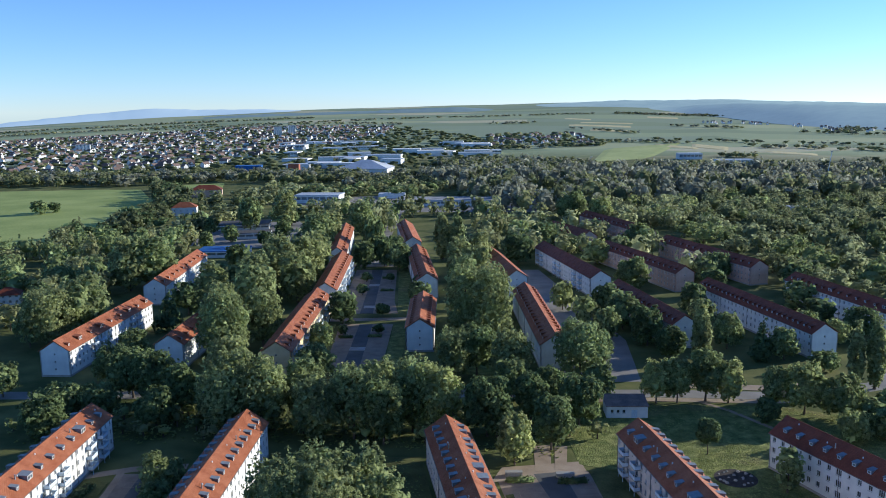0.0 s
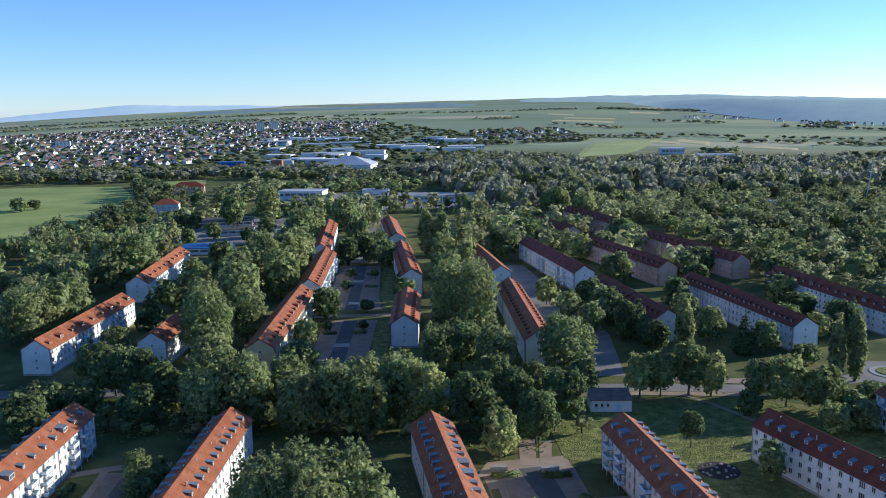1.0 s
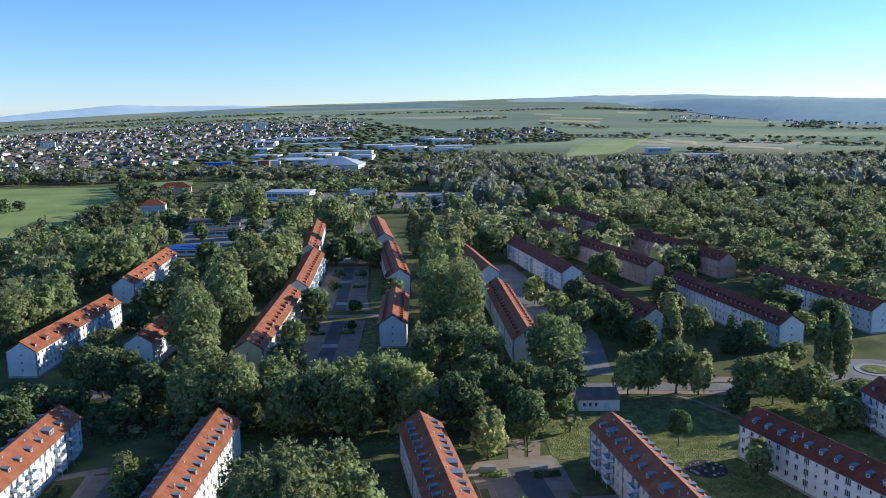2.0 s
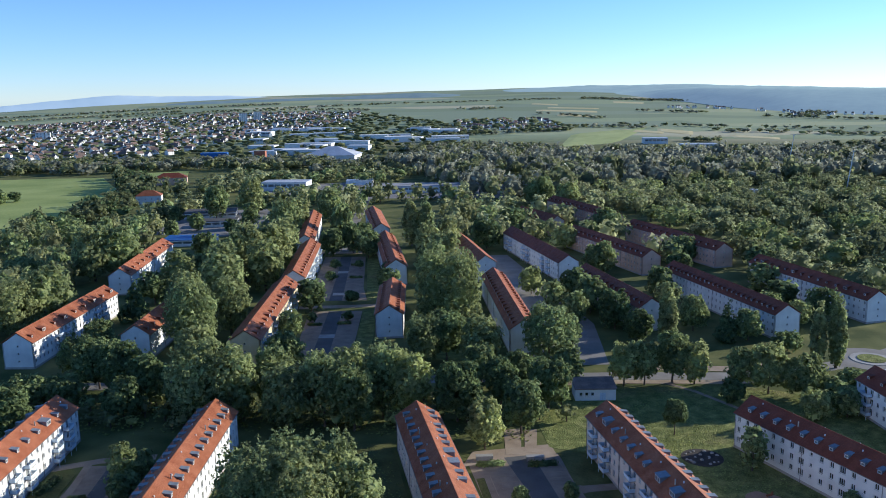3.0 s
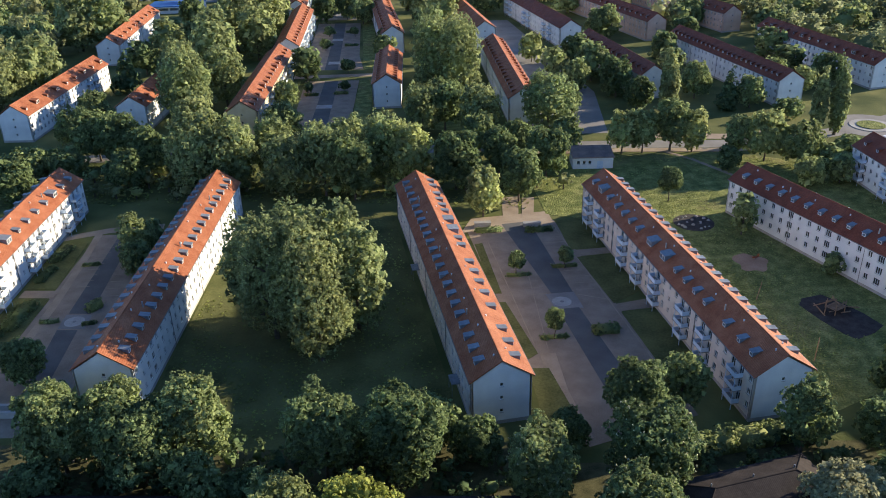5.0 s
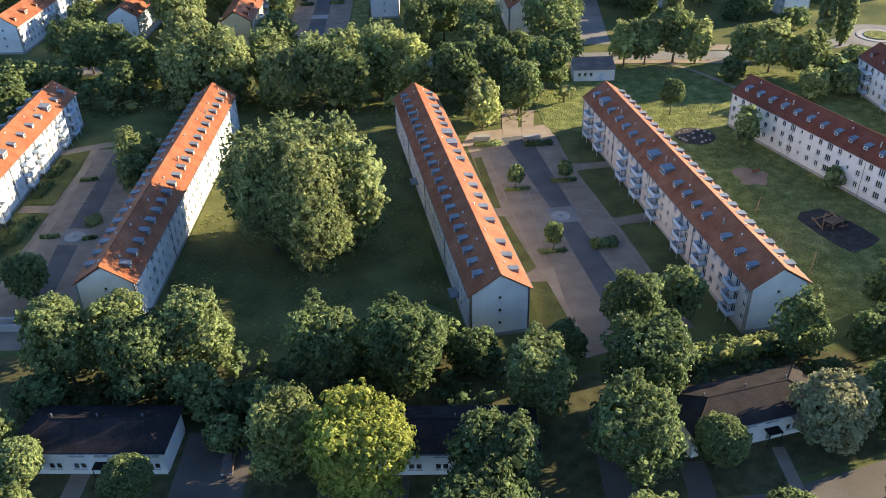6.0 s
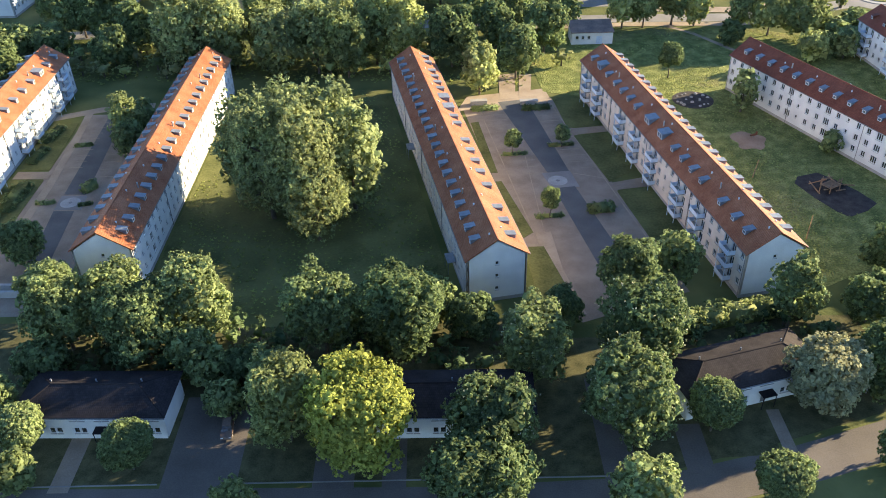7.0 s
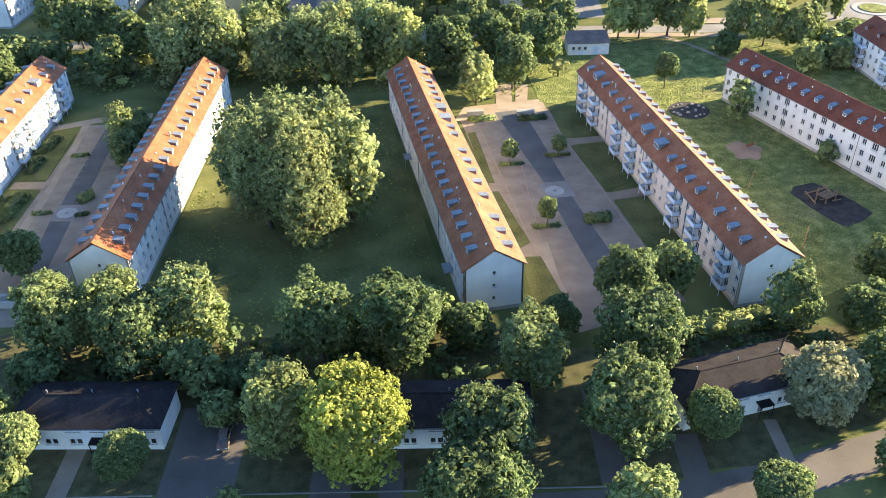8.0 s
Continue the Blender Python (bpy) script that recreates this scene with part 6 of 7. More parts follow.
def wood(label, pts, spacing, h, size, per, mats="leaf_wood", seed=3, keep=1.0, clear=11.0, lumps=9, core=3):
    """A stand of many trees over the outline pts, joined: crowns of per sprays and trunks. mats: the greens among which each tree takes one."""
    rng = np.random.default_rng(seed)
    mats = mats.split()
    crowns = []
    for _ in range(7):
        lobes = [(0, 0, 0.56, 0.72, 0.38)]
        for a in rng.uniform(0, 6.28, lumps):
            z, m = rng.uniform(0.3, 0.86), rng.uniform(0.26, 0.42)
            q = 0.66 * math.sqrt(max(0.05, 1 - ((z - 0.54) / 0.4) ** 2))
            lobes.append((q * math.cos(a), q * math.sin(a), z, m, m * rng.uniform(0.45, 0.6)))
        lobes = [(x, y, z * 2, a, b * 2) for x, y, z, a, b in lobes]
        mid, out, sz, face = sprays(lobes, int(per * 1.9), 1.15 * size / (spacing * 0.52), rng, 0.7, 0.75, 0.4, 0.5, 0.0, 8)
        v, f, nn = flakes(mid, out, sz * 0.7, rng, face, 0.6, 0.35)
        if core > 1 and per > 30:
            v, f, nn = stack((v, f, nn), under_leaves(lobes, int(per * 0.5), 1.7 * size / (spacing * 0.52), rng, 0.86))
        cv, cf, cn = crown_core(lobes, rng, {3: 0.66, 2: 0.9, 1: 0.7 if spacing < 8 else 0.95}[core], min(core, 2))
        v, nn = np.concatenate([v, cv]), np.concatenate([nn, cn])
        v[:, 2] /= 2
        crowns.append((v, f, nn, cf + len(v) - len(cv)))
    xs, ys = [p[0] for p in pts], [p[1] for p in pts]
    vs, fs, ns, ts, ix, ix3, at = [], [], [], [], [], [], 0
    trunks = Shape()
    for gx in np.arange(min(xs), max(xs), spacing):
        for gy in np.arange(min(ys), max(ys), spacing):
            x, y = gx + rng.uniform(-0.45, 0.45) * spacing, gy + rng.uniform(-0.45, 0.45) * spacing
            if rng.random() > keep + 0.9 * noise.noise((x * 0.02, y * 0.02, seed)) or not inside(x, y, pts):
                continue
            if any(math.hypot(x - cx, y - cy) < cr for cx, cy, cr in CLEARINGS):
                continue
            if clear and any(near_line(x, y, a, b) < clear for a, b in BLOCKS):
                continue
            hh = h * rng.uniform(0.7, 1.15)
            r = spacing * rng.uniform(0.38, 0.58)
            z0 = land(x, y)
            v, f, nn, tri = crowns[rng.integers(len(crowns))]
            a = rng.uniform(0, 6.28)
            c, q = math.cos(a), math.sin(a)
            turn = np.array(((c, -q, 0), (q, c, 0), (0, 0, 1.0)))
            vs.append((v @ turn.T) * np.array((r, r, hh)) + np.array((x, y, z0)))
            ns.append(nn @ turn.T)
            fs.append(f + at)
            ts.append(tri + at)
            pick = rng.integers(len(mats))
            ix.append(np.full(len(f), pick))
            ix3.append(np.full(len(tri), pick))
            at += len(v)
            trunks.tube((x, y, z0 - 0.5), (x, y, z0 + hh * 0.5), 0.3, 0.2, 4)
    ob = thing("woodland", label, "woodland", kind="stuff")
    hang("foliage", leaf_mesh("foliage", np.concatenate(vs), np.concatenate(fs), np.concatenate(ns), mats, np.concatenate(ix + ix3), np.concatenate(ts)), ob, kind="stuff")
    hang("trunks", trunks.mesh("trunks", ["bark"]), ob, kind="stuff")


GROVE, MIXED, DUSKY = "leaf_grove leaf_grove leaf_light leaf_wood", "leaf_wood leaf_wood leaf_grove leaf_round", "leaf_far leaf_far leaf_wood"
wood("loose grove of leafy trees east of the blocks", [(165, 430), (225, 300), (330, 330), (430, 640), (420, 830), (200, 820), (140, 560)], 16, 14, 1.0, 130, GROVE, 5, 0.8, 11)
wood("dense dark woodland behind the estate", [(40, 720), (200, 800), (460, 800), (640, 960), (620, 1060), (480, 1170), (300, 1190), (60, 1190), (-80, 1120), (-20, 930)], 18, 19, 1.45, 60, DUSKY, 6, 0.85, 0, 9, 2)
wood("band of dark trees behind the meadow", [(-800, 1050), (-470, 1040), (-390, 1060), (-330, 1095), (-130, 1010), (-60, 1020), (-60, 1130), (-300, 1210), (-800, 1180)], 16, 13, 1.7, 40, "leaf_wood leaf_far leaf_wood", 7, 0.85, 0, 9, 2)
wood("leafy trees along the meadow's edge", ribbon([(-306, 585), (-282, 640), (-284, 740), (-325, 890), (-385, 990)], 30), 12, 13, 1.5, 70, MIXED, 8, 0.85)
wood("loose trees around the low halls", [(-280, 600), (-225, 590), (-222, 720), (-125, 720), (-120, 780), (-230, 900), (-300, 860)], 16, 13, 1.3, 64, MIXED, 23, 0.4)
wood("leafy trees west of the blocks", [(-330, 240), (-178, 300), (-190, 480), (-190, 560), (-300, 585), (-420, 560), (-420, 300)], 14, 15, 0.9, 120, "leaf_wood leaf_round leaf_round", 9, 0.66, 11)
wood("trees among the rows", [(-150, 490), (-110, 480), (-105, 600), (-60, 620), (-60, 760), (-118, 660), (-120, 560)], 14, 17, 1.2, 70, MIXED, 10, 0.45)
wood("trees around the halls on the plain", ribbon([(320, 1300), (400, 1312), (500, 1296)], 34), 13, 9, 2.4, 24, "leaf_wood", 44, 0.9, 0, 9, 2)
wood("trees behind the halls on the plain", ribbon([(330, 1500), (400, 1510), (500, 1480)], 50), 15, 9, 2.6, 24, "leaf_wood", 45, 0.9, 0, 9, 2)
wood("leafy trees between the blocks and the dark wood", [(95, 650), (150, 620), (190, 700), (205, 800), (120, 800), (70, 745)], 14, 14, 0.9, 120, GROVE, 46, 0.8)
wood("trees behind the shops", [(-262, 905), (-232, 830), (-190, 895), (-40, 880), (70, 862), (70, 965), (-60, 1000), (-250, 1010)], 15, 11, 1.8, 54, MIXED, 47, 0.62, 0)
wood("street trees before the shops", ribbon([(-150, 742), (-60, 735), (20, 730)], 46), 14, 15, 1.3, 64, MIXED, 41, 0.6, 0)
wood("trees around the pavilion yard", ribbon([(-218, 560), (-226, 650), (-214, 712), (-150, 722)], 20), 12, 12, 1.5, 70, MIXED, 42, 0.8, 0)
wood("trees and shrubs of the far villages", [(20, 1830), (300, 1830), (300, 2300), (40, 2320)], 24, 9, 3.5, 8, "leaf_wood", 43, 0.6, 0, 6, 2)
wood("trees between the farther blocks", [(10, 520), (50, 520), (120, 440), (150, 430), (90, 660), (40, 720), (0, 640)], 14, 14, 1.2, 70, MIXED, 12, 0.6)
wood("undergrowth and shrubs among the blocks", [(-140, 225), (-50, 222), (40, 225), (40, 252), (-60, 255), (-140, 250)], 6, 5, 0.5, 90, "leaf_round leaf_wood leaf_light", 13, 0.45, 8, 9, 1)
wood("shrubs behind the bungalows", [(-74, 98), (70, 100), (66, 112), (46, 113), (42, 108), (16, 108), (8, 114), (-54, 114), (-74, 112)], 4.2, 4.4, 0.46, 64, "leaf_round leaf_dark leaf_round", 14, 1.0, 8, 5, 1)
wood("trees of the town", [(-1500, 1250), (-640, 1190), (-440, 1330), (-250, 1250), (20, 1350), (60, 2100), (-263, 2837), (-747, 2946), (-1100, 2700), (-1500, 2350)], 24, 8, 4.0, 8, "leaf_wood", 15, 0.6, 0, 6, 1)
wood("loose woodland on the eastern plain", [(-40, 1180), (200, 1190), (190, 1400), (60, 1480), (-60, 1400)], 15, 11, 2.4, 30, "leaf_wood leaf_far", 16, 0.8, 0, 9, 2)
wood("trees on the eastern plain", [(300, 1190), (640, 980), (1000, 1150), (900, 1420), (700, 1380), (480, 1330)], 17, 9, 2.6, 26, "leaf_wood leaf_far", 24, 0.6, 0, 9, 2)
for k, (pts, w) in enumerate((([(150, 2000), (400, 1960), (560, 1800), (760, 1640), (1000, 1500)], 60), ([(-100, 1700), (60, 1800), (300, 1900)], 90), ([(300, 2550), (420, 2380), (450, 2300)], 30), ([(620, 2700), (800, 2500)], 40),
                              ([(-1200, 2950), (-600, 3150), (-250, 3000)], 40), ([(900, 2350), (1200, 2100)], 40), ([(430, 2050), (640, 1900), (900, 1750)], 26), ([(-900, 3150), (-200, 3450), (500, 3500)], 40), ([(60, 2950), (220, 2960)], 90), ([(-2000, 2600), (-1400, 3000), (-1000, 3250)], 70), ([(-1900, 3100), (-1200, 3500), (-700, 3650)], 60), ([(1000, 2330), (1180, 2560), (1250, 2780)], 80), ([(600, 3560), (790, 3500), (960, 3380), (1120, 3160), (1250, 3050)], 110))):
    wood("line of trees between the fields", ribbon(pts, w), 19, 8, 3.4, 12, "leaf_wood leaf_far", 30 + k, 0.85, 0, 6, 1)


def grass(label, pts, spacing, size, seed, bare=()):
    """Tussocks of uneven grass over the outline pts, thinner in patches; bare: (x, y, r) discs without any."""
    rng = np.random.default_rng(seed)
    xs, ys = [p[0] for p in pts], [p[1] for p in pts]
    spots = []
    for gx in np.arange(min(xs), max(xs), spacing):
        for gy in np.arange(min(ys), max(ys), spacing):
            x, y = gx + rng.uniform(-0.5, 0.5) * spacing, gy + rng.uniform(-0.5, 0.5) * spacing
            if rng.random() > 0.62 + 1.1 * noise.noise((x * 0.09, y * 0.09, seed)) or not inside(x, y, pts):
                continue
            if any(math.hypot(x - cx, y - cy) < cr for cx, cy, cr in bare) or any(near_line(x, y, a, b) < 7.2 for a, b in BLOCKS):
                continue
            spots.append((x, y, 0.08))
    n = len(spots)
    out = rng.normal(size=(n, 3)) * 0.22
    out[:, 2] = 1
    v, f, nn = rosettes(np.array(spots), unit(out), size * rng.uniform(0.5, 1.3, n), rng, 4, -0.45, toss=0.15)
    thing("grass", label, "grass", kind="stuff", me=leaf_mesh("grass", v, f, nn, ["grass"]))


PLAY = [(74.2, 178.2, 5.2), (67, 202, 6), (85.5, 153.5, 8.6)] + [(72 + 24 * k / 24, 259 - 37 * k / 24, 1.4) for k in range(25)]
grass("uneven sunlit grass on the lawn beside the blocks", [(26, 256), (96, 254), (134, 236), (127, 152), (68, 122), (50, 200), (29, 212)], 0.9, 0.34, 61, PLAY)
grass("uneven grass on the lawn under the poplars", [(-56, 214), (-16, 212), (1, 116), (-56, 116)], 1.2, 0.42, 62)
grass("rough grass along the belt of trees", [(-135, 222), (-60, 224), (24, 214), (24, 257), (-135, 258)], 1.6, 0.7, 63)


def ridge(name, label, mat, a0, a1, dist, deep, crest):
    """A long far hill: a rounded bank from azimuth a0 to a1 whose crest stands at crest(az) degrees above the eye's level."""
    v, f, n = [], [], 90
    prof = ((0.0, 0.0), (0.25, 0.45), (0.55, 0.85), (0.8, 1.0), (1.0, 0.6))
    for i in range(n + 1):
        az = a0 + (a1 - a0) * i / n
        end = min(1.0, 6 * i / n, 6 * (n - i) / n)
        for p, q in prof:
            d = dist(az) + deep * p
            x, y = d * math.sin(radians(az)), d * math.cos(radians(az))
            top = EYE + d * math.tan(radians(crest(az))) + 3 * noise.noise((az * 1.7, p * 2, 1.0))
            z0 = land(x, y) - 6
            v.append((x, y, z0 + (top - z0) * q * end))
    m = len(prof)
    for i in range(n):
        for k in range(m - 1):
            f.append((i * m + k, (i + 1) * m + k, (i + 1) * m + k + 1, i * m + k + 1))
    me = mesh_of(name, v, f, [mat])
    me.polygons.foreach_set("use_smooth", [True] * len(f))
    thing(name, label, "hill", kind="structure", me=me)


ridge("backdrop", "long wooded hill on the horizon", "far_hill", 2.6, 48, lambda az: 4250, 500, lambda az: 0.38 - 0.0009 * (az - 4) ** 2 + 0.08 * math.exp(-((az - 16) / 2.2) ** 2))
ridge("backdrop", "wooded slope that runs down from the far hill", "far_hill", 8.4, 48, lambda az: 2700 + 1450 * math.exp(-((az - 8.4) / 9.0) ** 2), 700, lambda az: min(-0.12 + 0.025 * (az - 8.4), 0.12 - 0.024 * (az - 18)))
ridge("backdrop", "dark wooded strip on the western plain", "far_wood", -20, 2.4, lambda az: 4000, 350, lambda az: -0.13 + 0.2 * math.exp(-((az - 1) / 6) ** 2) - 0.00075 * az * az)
ridge("backdrop", "faint mountains in blue haze colour beyond the plain", "haze_hill", -36, -10, lambda az: 4560, 250, lambda az: 0.06 - 0.42 * max(0.0, (-az - 22) / 5.5) ** 1.3 + 0.12 * math.exp(-((az + 21) / 1.8) ** 2))


# ---------------------------------------------------------------- town and halls far off
def house_mesh(w, l, e, r):
    s = Shape()
    s.box(-w / 2, w / 2, -l / 2, l / 2, -2, e)
    for y in (-l / 2, l / 2):
        q = [(-w / 2, y, e), (w / 2, y, e), (0, y, r)]
        s.poly(q if y < 0 else q[::-1])
    for y in (-l / 4, l / 4):
        for z in (1.0, 3.8):
            for sx in (-1, 1):
                a, b = sorted((sx * w / 2, sx * (w / 2 + 0.06)))
                s.box(a, b, y - 0.7, y + 0.7, z, z + 1.4, 1)
    t = Shape()
    for sx in (-1, 1):
        p = [(sx * (w / 2 + 0.5), -l / 2 - 0.4, e - 0.3), (sx * (w / 2 + 0.5), l / 2 + 0.4, e - 0.3), (0, l / 2 + 0.4, r + 0.2), (0, -l / 2 - 0.4, r + 0.2)]
        t.poly(p if sx > 0 else p[::-1])
    return s.mesh("wall", ["white", "glass"]), t.mesh("roof", ["slate"])


def town():
    rng = np.random.default_rng(21)
    kinds = [house_mesh(8, 10, 5, 9), house_mesh(8, 12, 5.2, 9), house_mesh(8, 14, 5.6, 9.4)]
    zone = [(-1500, 1330), (-640, 1230), (-440, 1380), (-400, 1750), (-250, 2300), (-263, 2837), (-747, 2946), (-1058, 2725), (-1500, 2350)]
    spots = []
    while len(spots) < 1500:
        x, y = rng.uniform(-1750, -150), rng.uniform(1230, 3000)
        if inside(x, y, zone) and all((x - a) ** 2 + (y - b) ** 2 > 300 for a, b in spots[-200:]):
            spots.append((x, y))
    spots.sort(key=lambda p: math.hypot(*p))
    more = [(float(rng.uniform(40, 280)), float(rng.uniform(1850, 2280))) for _ in range(80)] + [(float(rng.uniform(1000, 1300)), float(rng.uniform(2350, 2750))) for _ in range(60)] + [(float(rng.uniform(760, 980)), float(rng.uniform(2780, 2860))) for _ in range(25)]
    spots += more
    for i, (x, y) in enumerate(spots[:215]):
        w, r = kinds[i % 3]
        ob = thing("house", "white far-off house with a dark roof", "house", (x, y, land(x, y)), float(rng.uniform(0, 180)), "houses of the town")
        hang("wall", w, ob)
        hang("roof", r, ob)
    s, t = Shape(), Shape()
    for x, y in spots[215:]:
        z, a = land(x, y), rng.uniform(0, 3.1)
        c, q = math.cos(a), math.sin(a)
        small = 0.62 if x > 300 else 1.0
        w, l = rng.uniform(3.2, 4.4) * small, rng.uniform(4.4, 7) * small
        base = [(x + c * i * w - q * j * l, y + q * i * w + c * j * l) for i, j in ((-1, -1), (1, -1), (1, 1), (-1, 1))]
        s.slab(base, z - 2, z + 5)
        e1, e2 = [((base[0][k] + base[1][k]) / 2, (base[2][k] + base[3][k]) / 2) for k in (0, 1)]
        r1, r2 = (e1[0], e2[0], z + 9), (e1[1], e2[1], z + 9)
        b = [(px, py, z + 4.9) for px, py in base]
        t.poly([b[1], b[2], r2, r1]).poly([b[3], b[0], r1, r2]).poly([b[0], b[1], r1], 1).poly([b[2], b[3], r2], 1)
    ob = thing("town_houses", "white houses of the far town with brown roofs", "houses", kind="stuff")
    hang("walls", s.mesh("walls", ["white"]), ob, kind="stuff")
    hang("roofs", t.mesh("roofs", ["slate", "white"]), ob, kind="stuff")


town()


def hall(x, y, w, d, h, label, rz=0.0, wall="white", roof="pale_sheet", name="hall", windows=True):
    """A flat-roofed hall with a parapet, a window band and roof hatches."""
    ob = thing(name, label, "hall", (x, y, land(x, y)), rz, "halls beyond the estate")
    s = Shape().box(-w / 2, w / 2, -d / 2, d / 2, -2, h)
    hang("wall", s.mesh("wall", [wall]), ob)
    hang("roof", Shape().box(-w / 2 - 0.3, w / 2 + 0.3, -d / 2 - 0.3, d / 2 + 0.3, h + 0.004, h + 0.5).mesh("roof", [roof]), ob)
    if windows:
        hang("fascia", Shape().box(-w / 2 - 0.5, w / 2 + 0.5, -d / 2 - 0.5, d / 2 + 0.5, h - 0.55, h - 0.004).mesh("fascia", ["frame"]), ob)
        n = max(3, int(w / 6))
        g = Shape().box(-0.42 * w / n, 0.42 * w / n, -0.06, -0.004, 0, h * 0.34).mesh("window", ["glass"])
        for i in range(n):
            hang("window", g, ob, at=(-w / 2 + (i + 0.5) * w / n, -d / 2, h * 0.45))
    return ob


hall(-160, 850, 46, 26, 8, "white flat-roofed school building with window bands", -4)
hall(-20, 815, 108, 30, 6, "low flat-roofed shop building with grey roof", -3, roof="flat_roof")
hall(35, 830, 40, 20, 5, "low flat-roofed annex beside the shop", -3, roof="flat_roof")
hall(-187, 662, 40, 26, 4.2, "low pavilion with a wide flat roof", 10, roof="felt")
hall(-166, 612, 24, 15, 4.2, "low white pavilion wing with window band", 10, roof="felt")
hall(-166, 536, 32, 20, 4, "low hall with a bright blue sheet roof", 4, roof="blue_roof")
hall(285, 735, 14, 12, 5, "small white flat-roofed building among trees", 0)
hall(418, 1350, 56, 24, 7, "long white hall behind the woods", 0)
hall(378, 1470, 40, 24, 10, "grey block behind the woods", 0, wall="pale_sheet")
hall(-268, 1228, 16, 12, 15, "tall red brick block by the halls", 0, wall="brick", roof="flat_roof", windows=False)
hall(-353, 1290, 40, 22, 9, "blue sheet-clad hall by the town", 8, wall="blue_roof", roof="blue_roof", windows=False)
hall(-88, 885, 28, 14, 4.5, "low kiosk with a wide white canopy roof", 0, roof="white", windows=False)
hall(52, 790, 22, 12, 5, "small white flat-roofed shop", -3, roof="flat_roof")
rng_h = np.random.default_rng(5)
for i in range(42):
    y = float(rng_h.uniform(1330, 2120))
    x = float(rng_h.uniform(-0.23, 0.02)) * y
    if y < 1420 and x > -150:
        x -= 160
    hall(x, y, float(rng_h.uniform(25, 70)), float(rng_h.uniform(18, 36)), float(rng_h.uniform(5, 10)), "pale flat-roofed industrial hall beyond the woods", float(rng_h.uniform(-12, 12)), windows=i < 12, roof="white" if i % 3 == 0 else "pale_sheet")


def villa(x, y, w, d, e, r, rz, label, wall="white", roof="roof"):
    """A house with a hipped tiled roof and windows on its front."""
    ob = thing("house", label, "house", (x, y, 0), rz, "houses beyond the estate")
    n = 4
    holes = [(u - 0.6, u + 0.6, z, z + 1.4) for u in [(i + 0.5) * w / n for i in range(n)] for z in (1.0, 3.9)]
    v, f = wall_panel(w, e, holes)
    hang("wall", mesh_of("wall", v, f, [wall]), ob, at=(-w / 2, -d / 2, 0))
    for x0, x1, z0, z1 in holes:
        put_window(ob, 1.2, 1.4, 1, ((x0 + x1) / 2 - w / 2, -d / 2 + 0.12, z0), 0, False)
    v, f = wall_panel(w, e, [])
    hang("wall", mesh_of("wall", v, f, [wall]), ob, at=(w / 2, d / 2, 0), rz=180)
    for sd in (-1, 1):
        v, f = wall_panel(d - 0.72, e, [])
        hang("wall", mesh_of("wall", v, f, [wall]), ob, at=(sd * w / 2, sd * -(d - 0.72) / 2, 0), rz=90 * sd)
    o = 0.5
    p = [(-w / 2 - o, -d / 2 - o, e), (w / 2 + o, -d / 2 - o, e), (w / 2 + o, d / 2 + o, e), (-w / 2 - o, d / 2 + o, e)]
    r1, r2 = (-w / 2 + d / 2, 0, r), (w / 2 - d / 2, 0, r)
    s = Shape().poly([p[0], p[1], r2, r1]).poly([p[1], p[2], r2]).poly([p[2], p[3], r1, r2]).poly([p[3], p[0], r1]).poly(p[::-1])
    hang("roof", s.mesh("roof", [roof], True), ob)
    hang("room_floor", Shape().box(-w / 2 + 0.4, w / 2 - 0.4, -d / 2 + 0.4, d / 2 - 0.4, 2.9, 3.1).mesh("room_floor", ["inside"]), ob)


villa(-268, 752, 22, 14, 7.5, 12, 12, "white two-storey house with orange hipped roof")
villa(-300, 915, 34, 18, 8, 13, 14, "large pinkish house with tiled hipped roof", "pink", "roof_brown")
villa(-290, 690, 16, 12, 5, 8, 12, "small house with dark roof among trees", "white", "roof_dark")
villa(-236, 400, 12, 10, 5, 8.5, 20, "small house with reddish roof among western trees", "white", "roof_brown")


def arena():
    ob = thing("sports_hall", "large hall with a pale hipped sheet roof", "sports hall", (-163, 1250, 0), -6)
    w, d = 76, 54
    hang("wall", Shape().box(-w / 2, w / 2, -d / 2, d / 2, -1, 7).mesh("wall", ["white"]), ob)
    p = [(-w / 2 - 2, -d / 2 - 2, 7), (w / 2 + 2, -d / 2 - 2, 7), (w / 2 + 2, d / 2 + 2, 7), (-w / 2 - 2, d / 2 + 2, 7)]
    r1, r2 = (-7, 0, 19), (7, 0, 19)
    s = Shape().poly([p[0], p[1], r2, r1]).poly([p[1], p[2], r2]).poly([p[2], p[3], r1, r2]).poly([p[3], p[0], r1]).poly(p[::-1])
    hang("roof", s.mesh("roof", ["pale_sheet"]), ob)


arena()


def tower_block(x, y, w, h, label):
    ob = thing("tower_block", label, "tower block", (x, y, land(x, y)), 20)
    hang("wall", Shape().box(-w / 2, w / 2, -7, 7, -2, h).mesh("wall", ["white"]), ob)
    hang("roof", Shape().box(-w / 2 - 0.2, w / 2 + 0.2, -7.2, 7.2, h + 0.004, h + 0.8).mesh("roof", ["flat_roof"]), ob)
    g = Shape().box(-1.4, 1.4, -0.1, -0.004, 0, 1.6).mesh("window", ["glass"])
    for k in range(int(h / 3)):
        for i in range(4):
            hang("window", g, ob, at=(-w / 2 + (i + 0.5) * w / 4, -7, 1.2 + 3 * k))


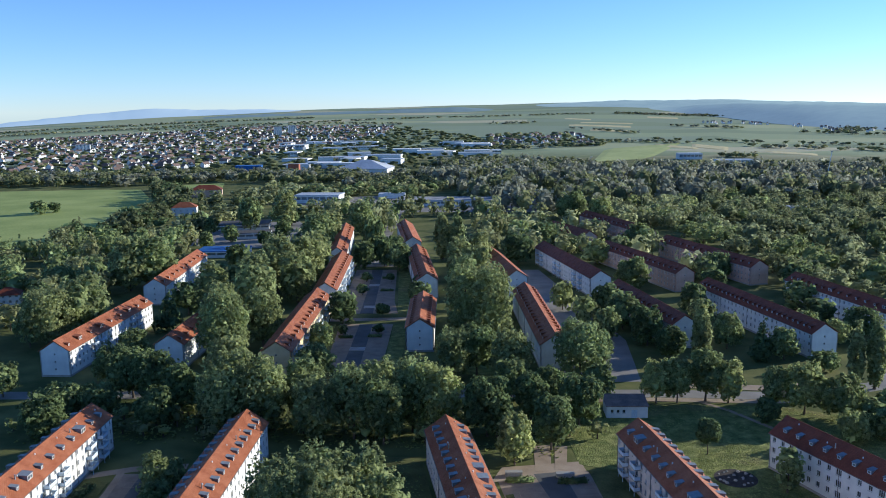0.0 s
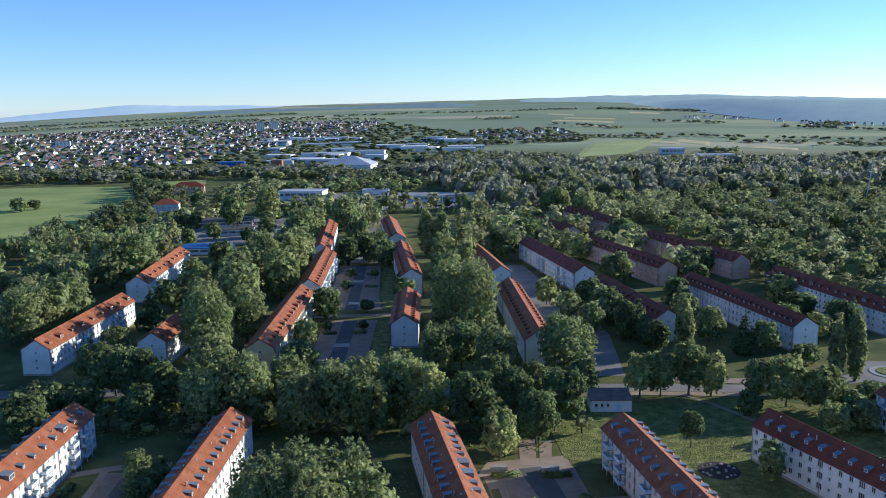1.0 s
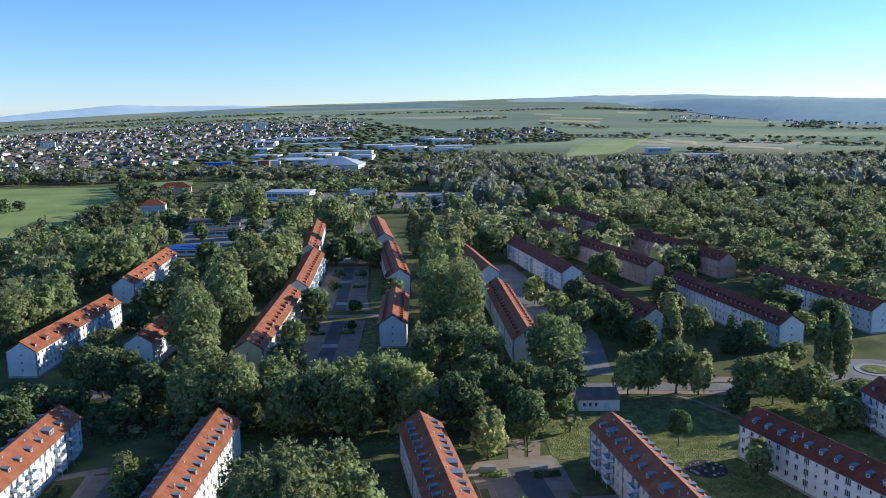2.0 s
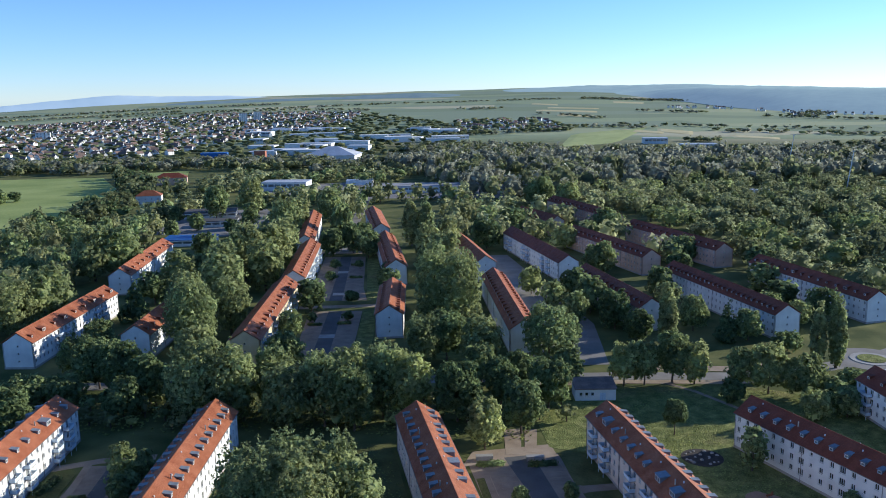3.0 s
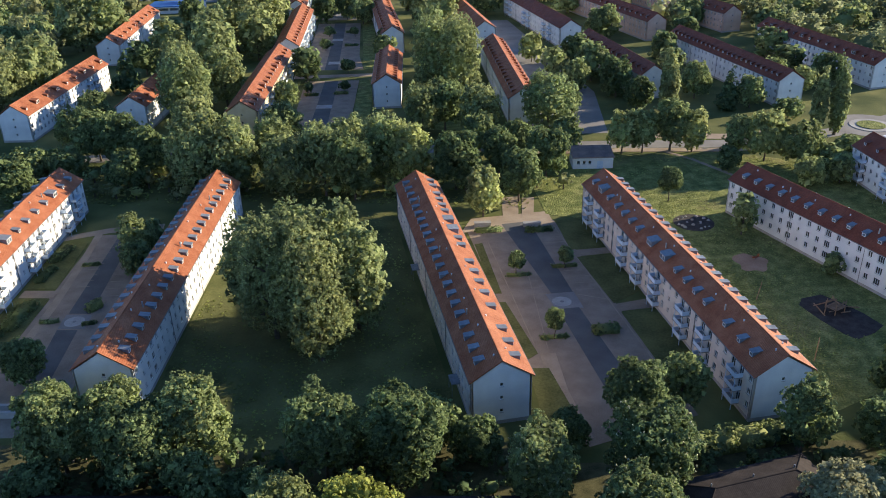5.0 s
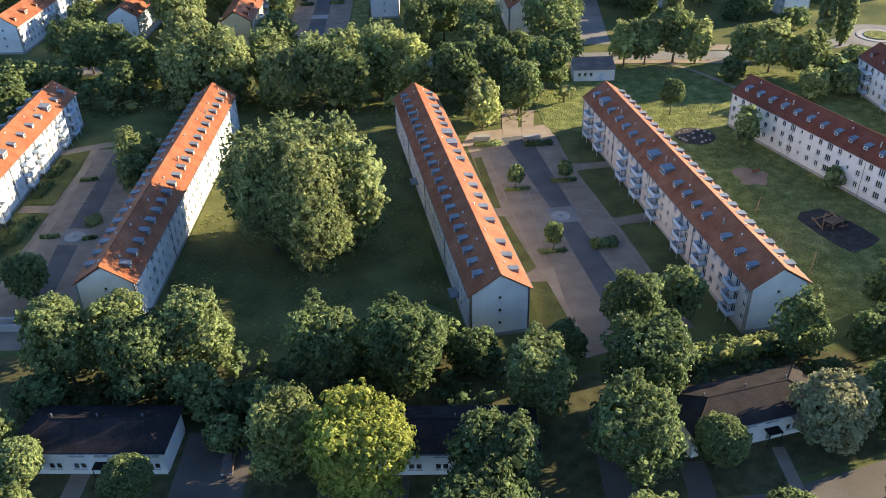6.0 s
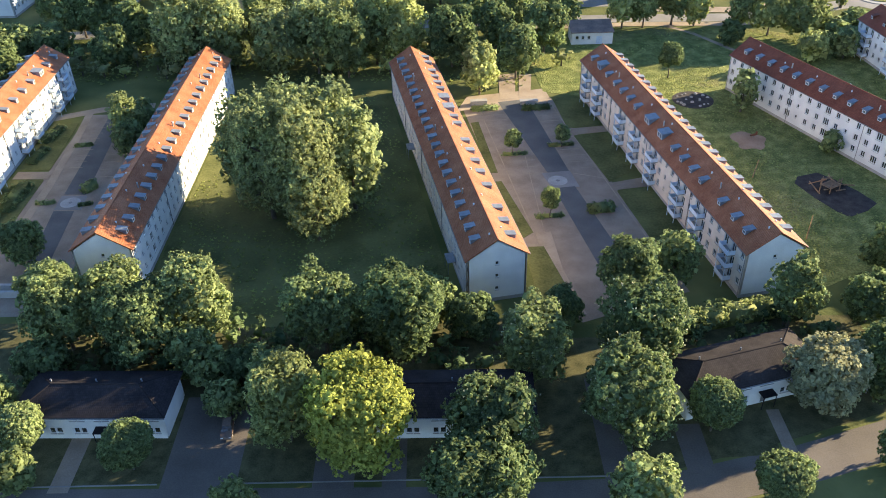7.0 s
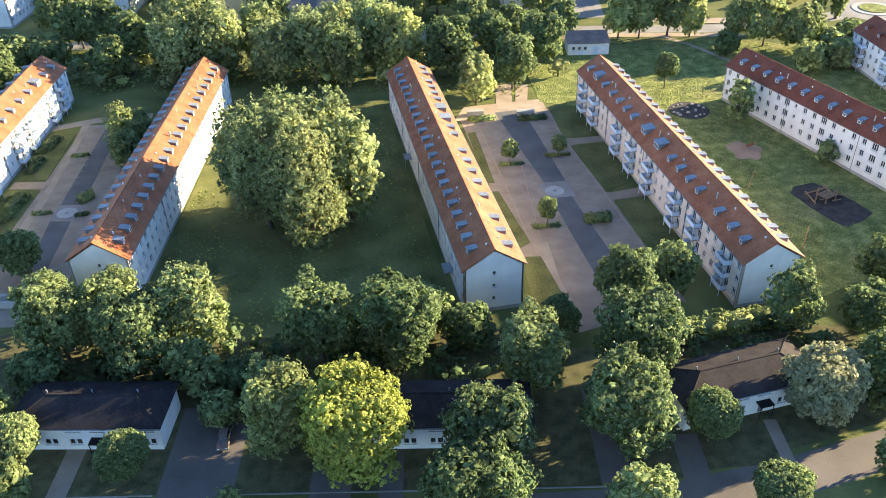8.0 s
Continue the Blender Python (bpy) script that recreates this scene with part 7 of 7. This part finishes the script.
tower_block(-572, 2420, 22, 27, "white residential tower block in the town")
tower_block(-535, 2440, 20, 29, "white residential tower block in the town")
tower_block(-874, 1830, 30, 18, "white residential tower block in the town")


def mast(x, y, h, label):
    ob = thing("floodlight_mast", label, "mast", (x, y, 0))
    hang("pole", Shape().tube((0, 0, 0), (h * 0.12, 0, h), 0.6, 0.4, 8).mesh("pole", ["steel"]), ob)
    hang("lamp_frame", Shape().box(h * 0.12 - 1.2, h * 0.12 + 1.2, -0.3, 0.3, h, h + 1.0).mesh("lamp_frame", ["steel"]), ob)


mast(403, 960, 40, "tall pale floodlight mast above the woods")
mast(372, 755, 36, "tall pale floodlight mast above the woods")


def street_lamp(x, y, h, label="slim street lamp beside the lane"):
    ob = thing("street_lamp", label, "street lamp", (x, y, 0), (x * 37) % 360, "street lamps")
    hang("pole", Shape().tube((0, 0, 0), (0, 0, h), 0.14, 0.09, 6).mesh("pole", ["steel"]), ob)
    hang("lamp_head", Shape().box(-0.2, 1.0, -0.2, 0.2, h, h + 0.18).mesh("lamp_head", ["steel"]), ob)


for x, y, h in ((-190, 985, 14), (-130, 985, 14), (-75, 985, 14), (-20, 975, 14), (40, 960, 14), (-62, 640, 12), (-70, 700, 12), (64, 268, 7), (110, 268, 7), (65.8, 93, 6), (160, 900, 16), (200, 905, 16)):
    street_lamp(x, y, h)



def car(x, y, rz, paint, label):
    """A parked hatchback: lower body, cabin with glass, wheels, lamps."""
    ob = thing("car", label, "car", (x, y, 0), rz)
    bm = bmesh.new()
    prof = [(-2.1, 0.3), (-2.1, 0.75), (-1.95, 0.9), (-1.0, 0.98), (1.9, 1.0), (2.08, 0.8), (2.08, 0.3)]
    left = [bm.verts.new((px, -0.85, pz)) for px, pz in prof]
    right = [bm.verts.new((px, 0.85, pz)) for px, pz in prof]
    bm.faces.new(left)
    bm.faces.new(right[::-1])
    for i in range(len(prof)):
        j = (i + 1) % len(prof)
        bm.faces.new((left[j], left[i], right[i], right[j]))
    me = bpy.data.meshes.new("body")
    bm.to_mesh(me)
    bm.free()
    me.materials.append(M[paint])
    body = hang("body", me, ob)
    v = [(-1.0, -0.8, 0.97), (1.85, -0.8, 0.99), (1.85, 0.8, 0.99), (-1.0, 0.8, 0.97), (-0.25, -0.62, 1.46), (1.45, -0.62, 1.46), (1.45, 0.62, 1.46), (-0.25, 0.62, 1.46)]
    hang("cabin", mesh_of("cabin", v, [(0, 1, 5, 4), (1, 2, 6, 5), (2, 3, 7, 6), (3, 0, 4, 7)], ["glass"]), ob, "dark glazed cabin")
    hang("car_roof", Shape().box(-0.3, 1.5, -0.64, 0.64, 1.46, 1.51).mesh("car_roof", [paint]), ob)
    for wx in (-1.3, 1.3):
        for wy in (-0.86, 0.66):
            w = hang("wheel", Shape().tube((0, 0, 0), (0, 0.2, 0), 0.32, 0.32, 14).mesh("wheel", ["mulch"]), ob, at=(wx, wy, 0.32))
            hang("rim", Shape().tube((0, -0.01, 0), (0, 0.21, 0), 0.18, 0.18, 10).mesh("rim", ["steel"]), w)
    for wy in (-0.6, 0.6):
        hang("headlight", Shape().box(-2.13, -2.08, wy - 0.18, wy + 0.18, 0.62, 0.76).mesh("headlight", ["frame"]), ob)
        hang("tail_light", Shape().box(2.06, 2.1, wy - 0.16, wy + 0.16, 0.65, 0.82).mesh("tail_light", ["roof"]), ob)


car(-34.2, 88.6, 95, "slate", "grey hatchback parked between two bungalows")
car(148, 263.5, 20, "frame", "white hatchback parked beside the roundabout")
car(38, 300, 80, "pale_sheet", "grey hatchback parked on the far court")
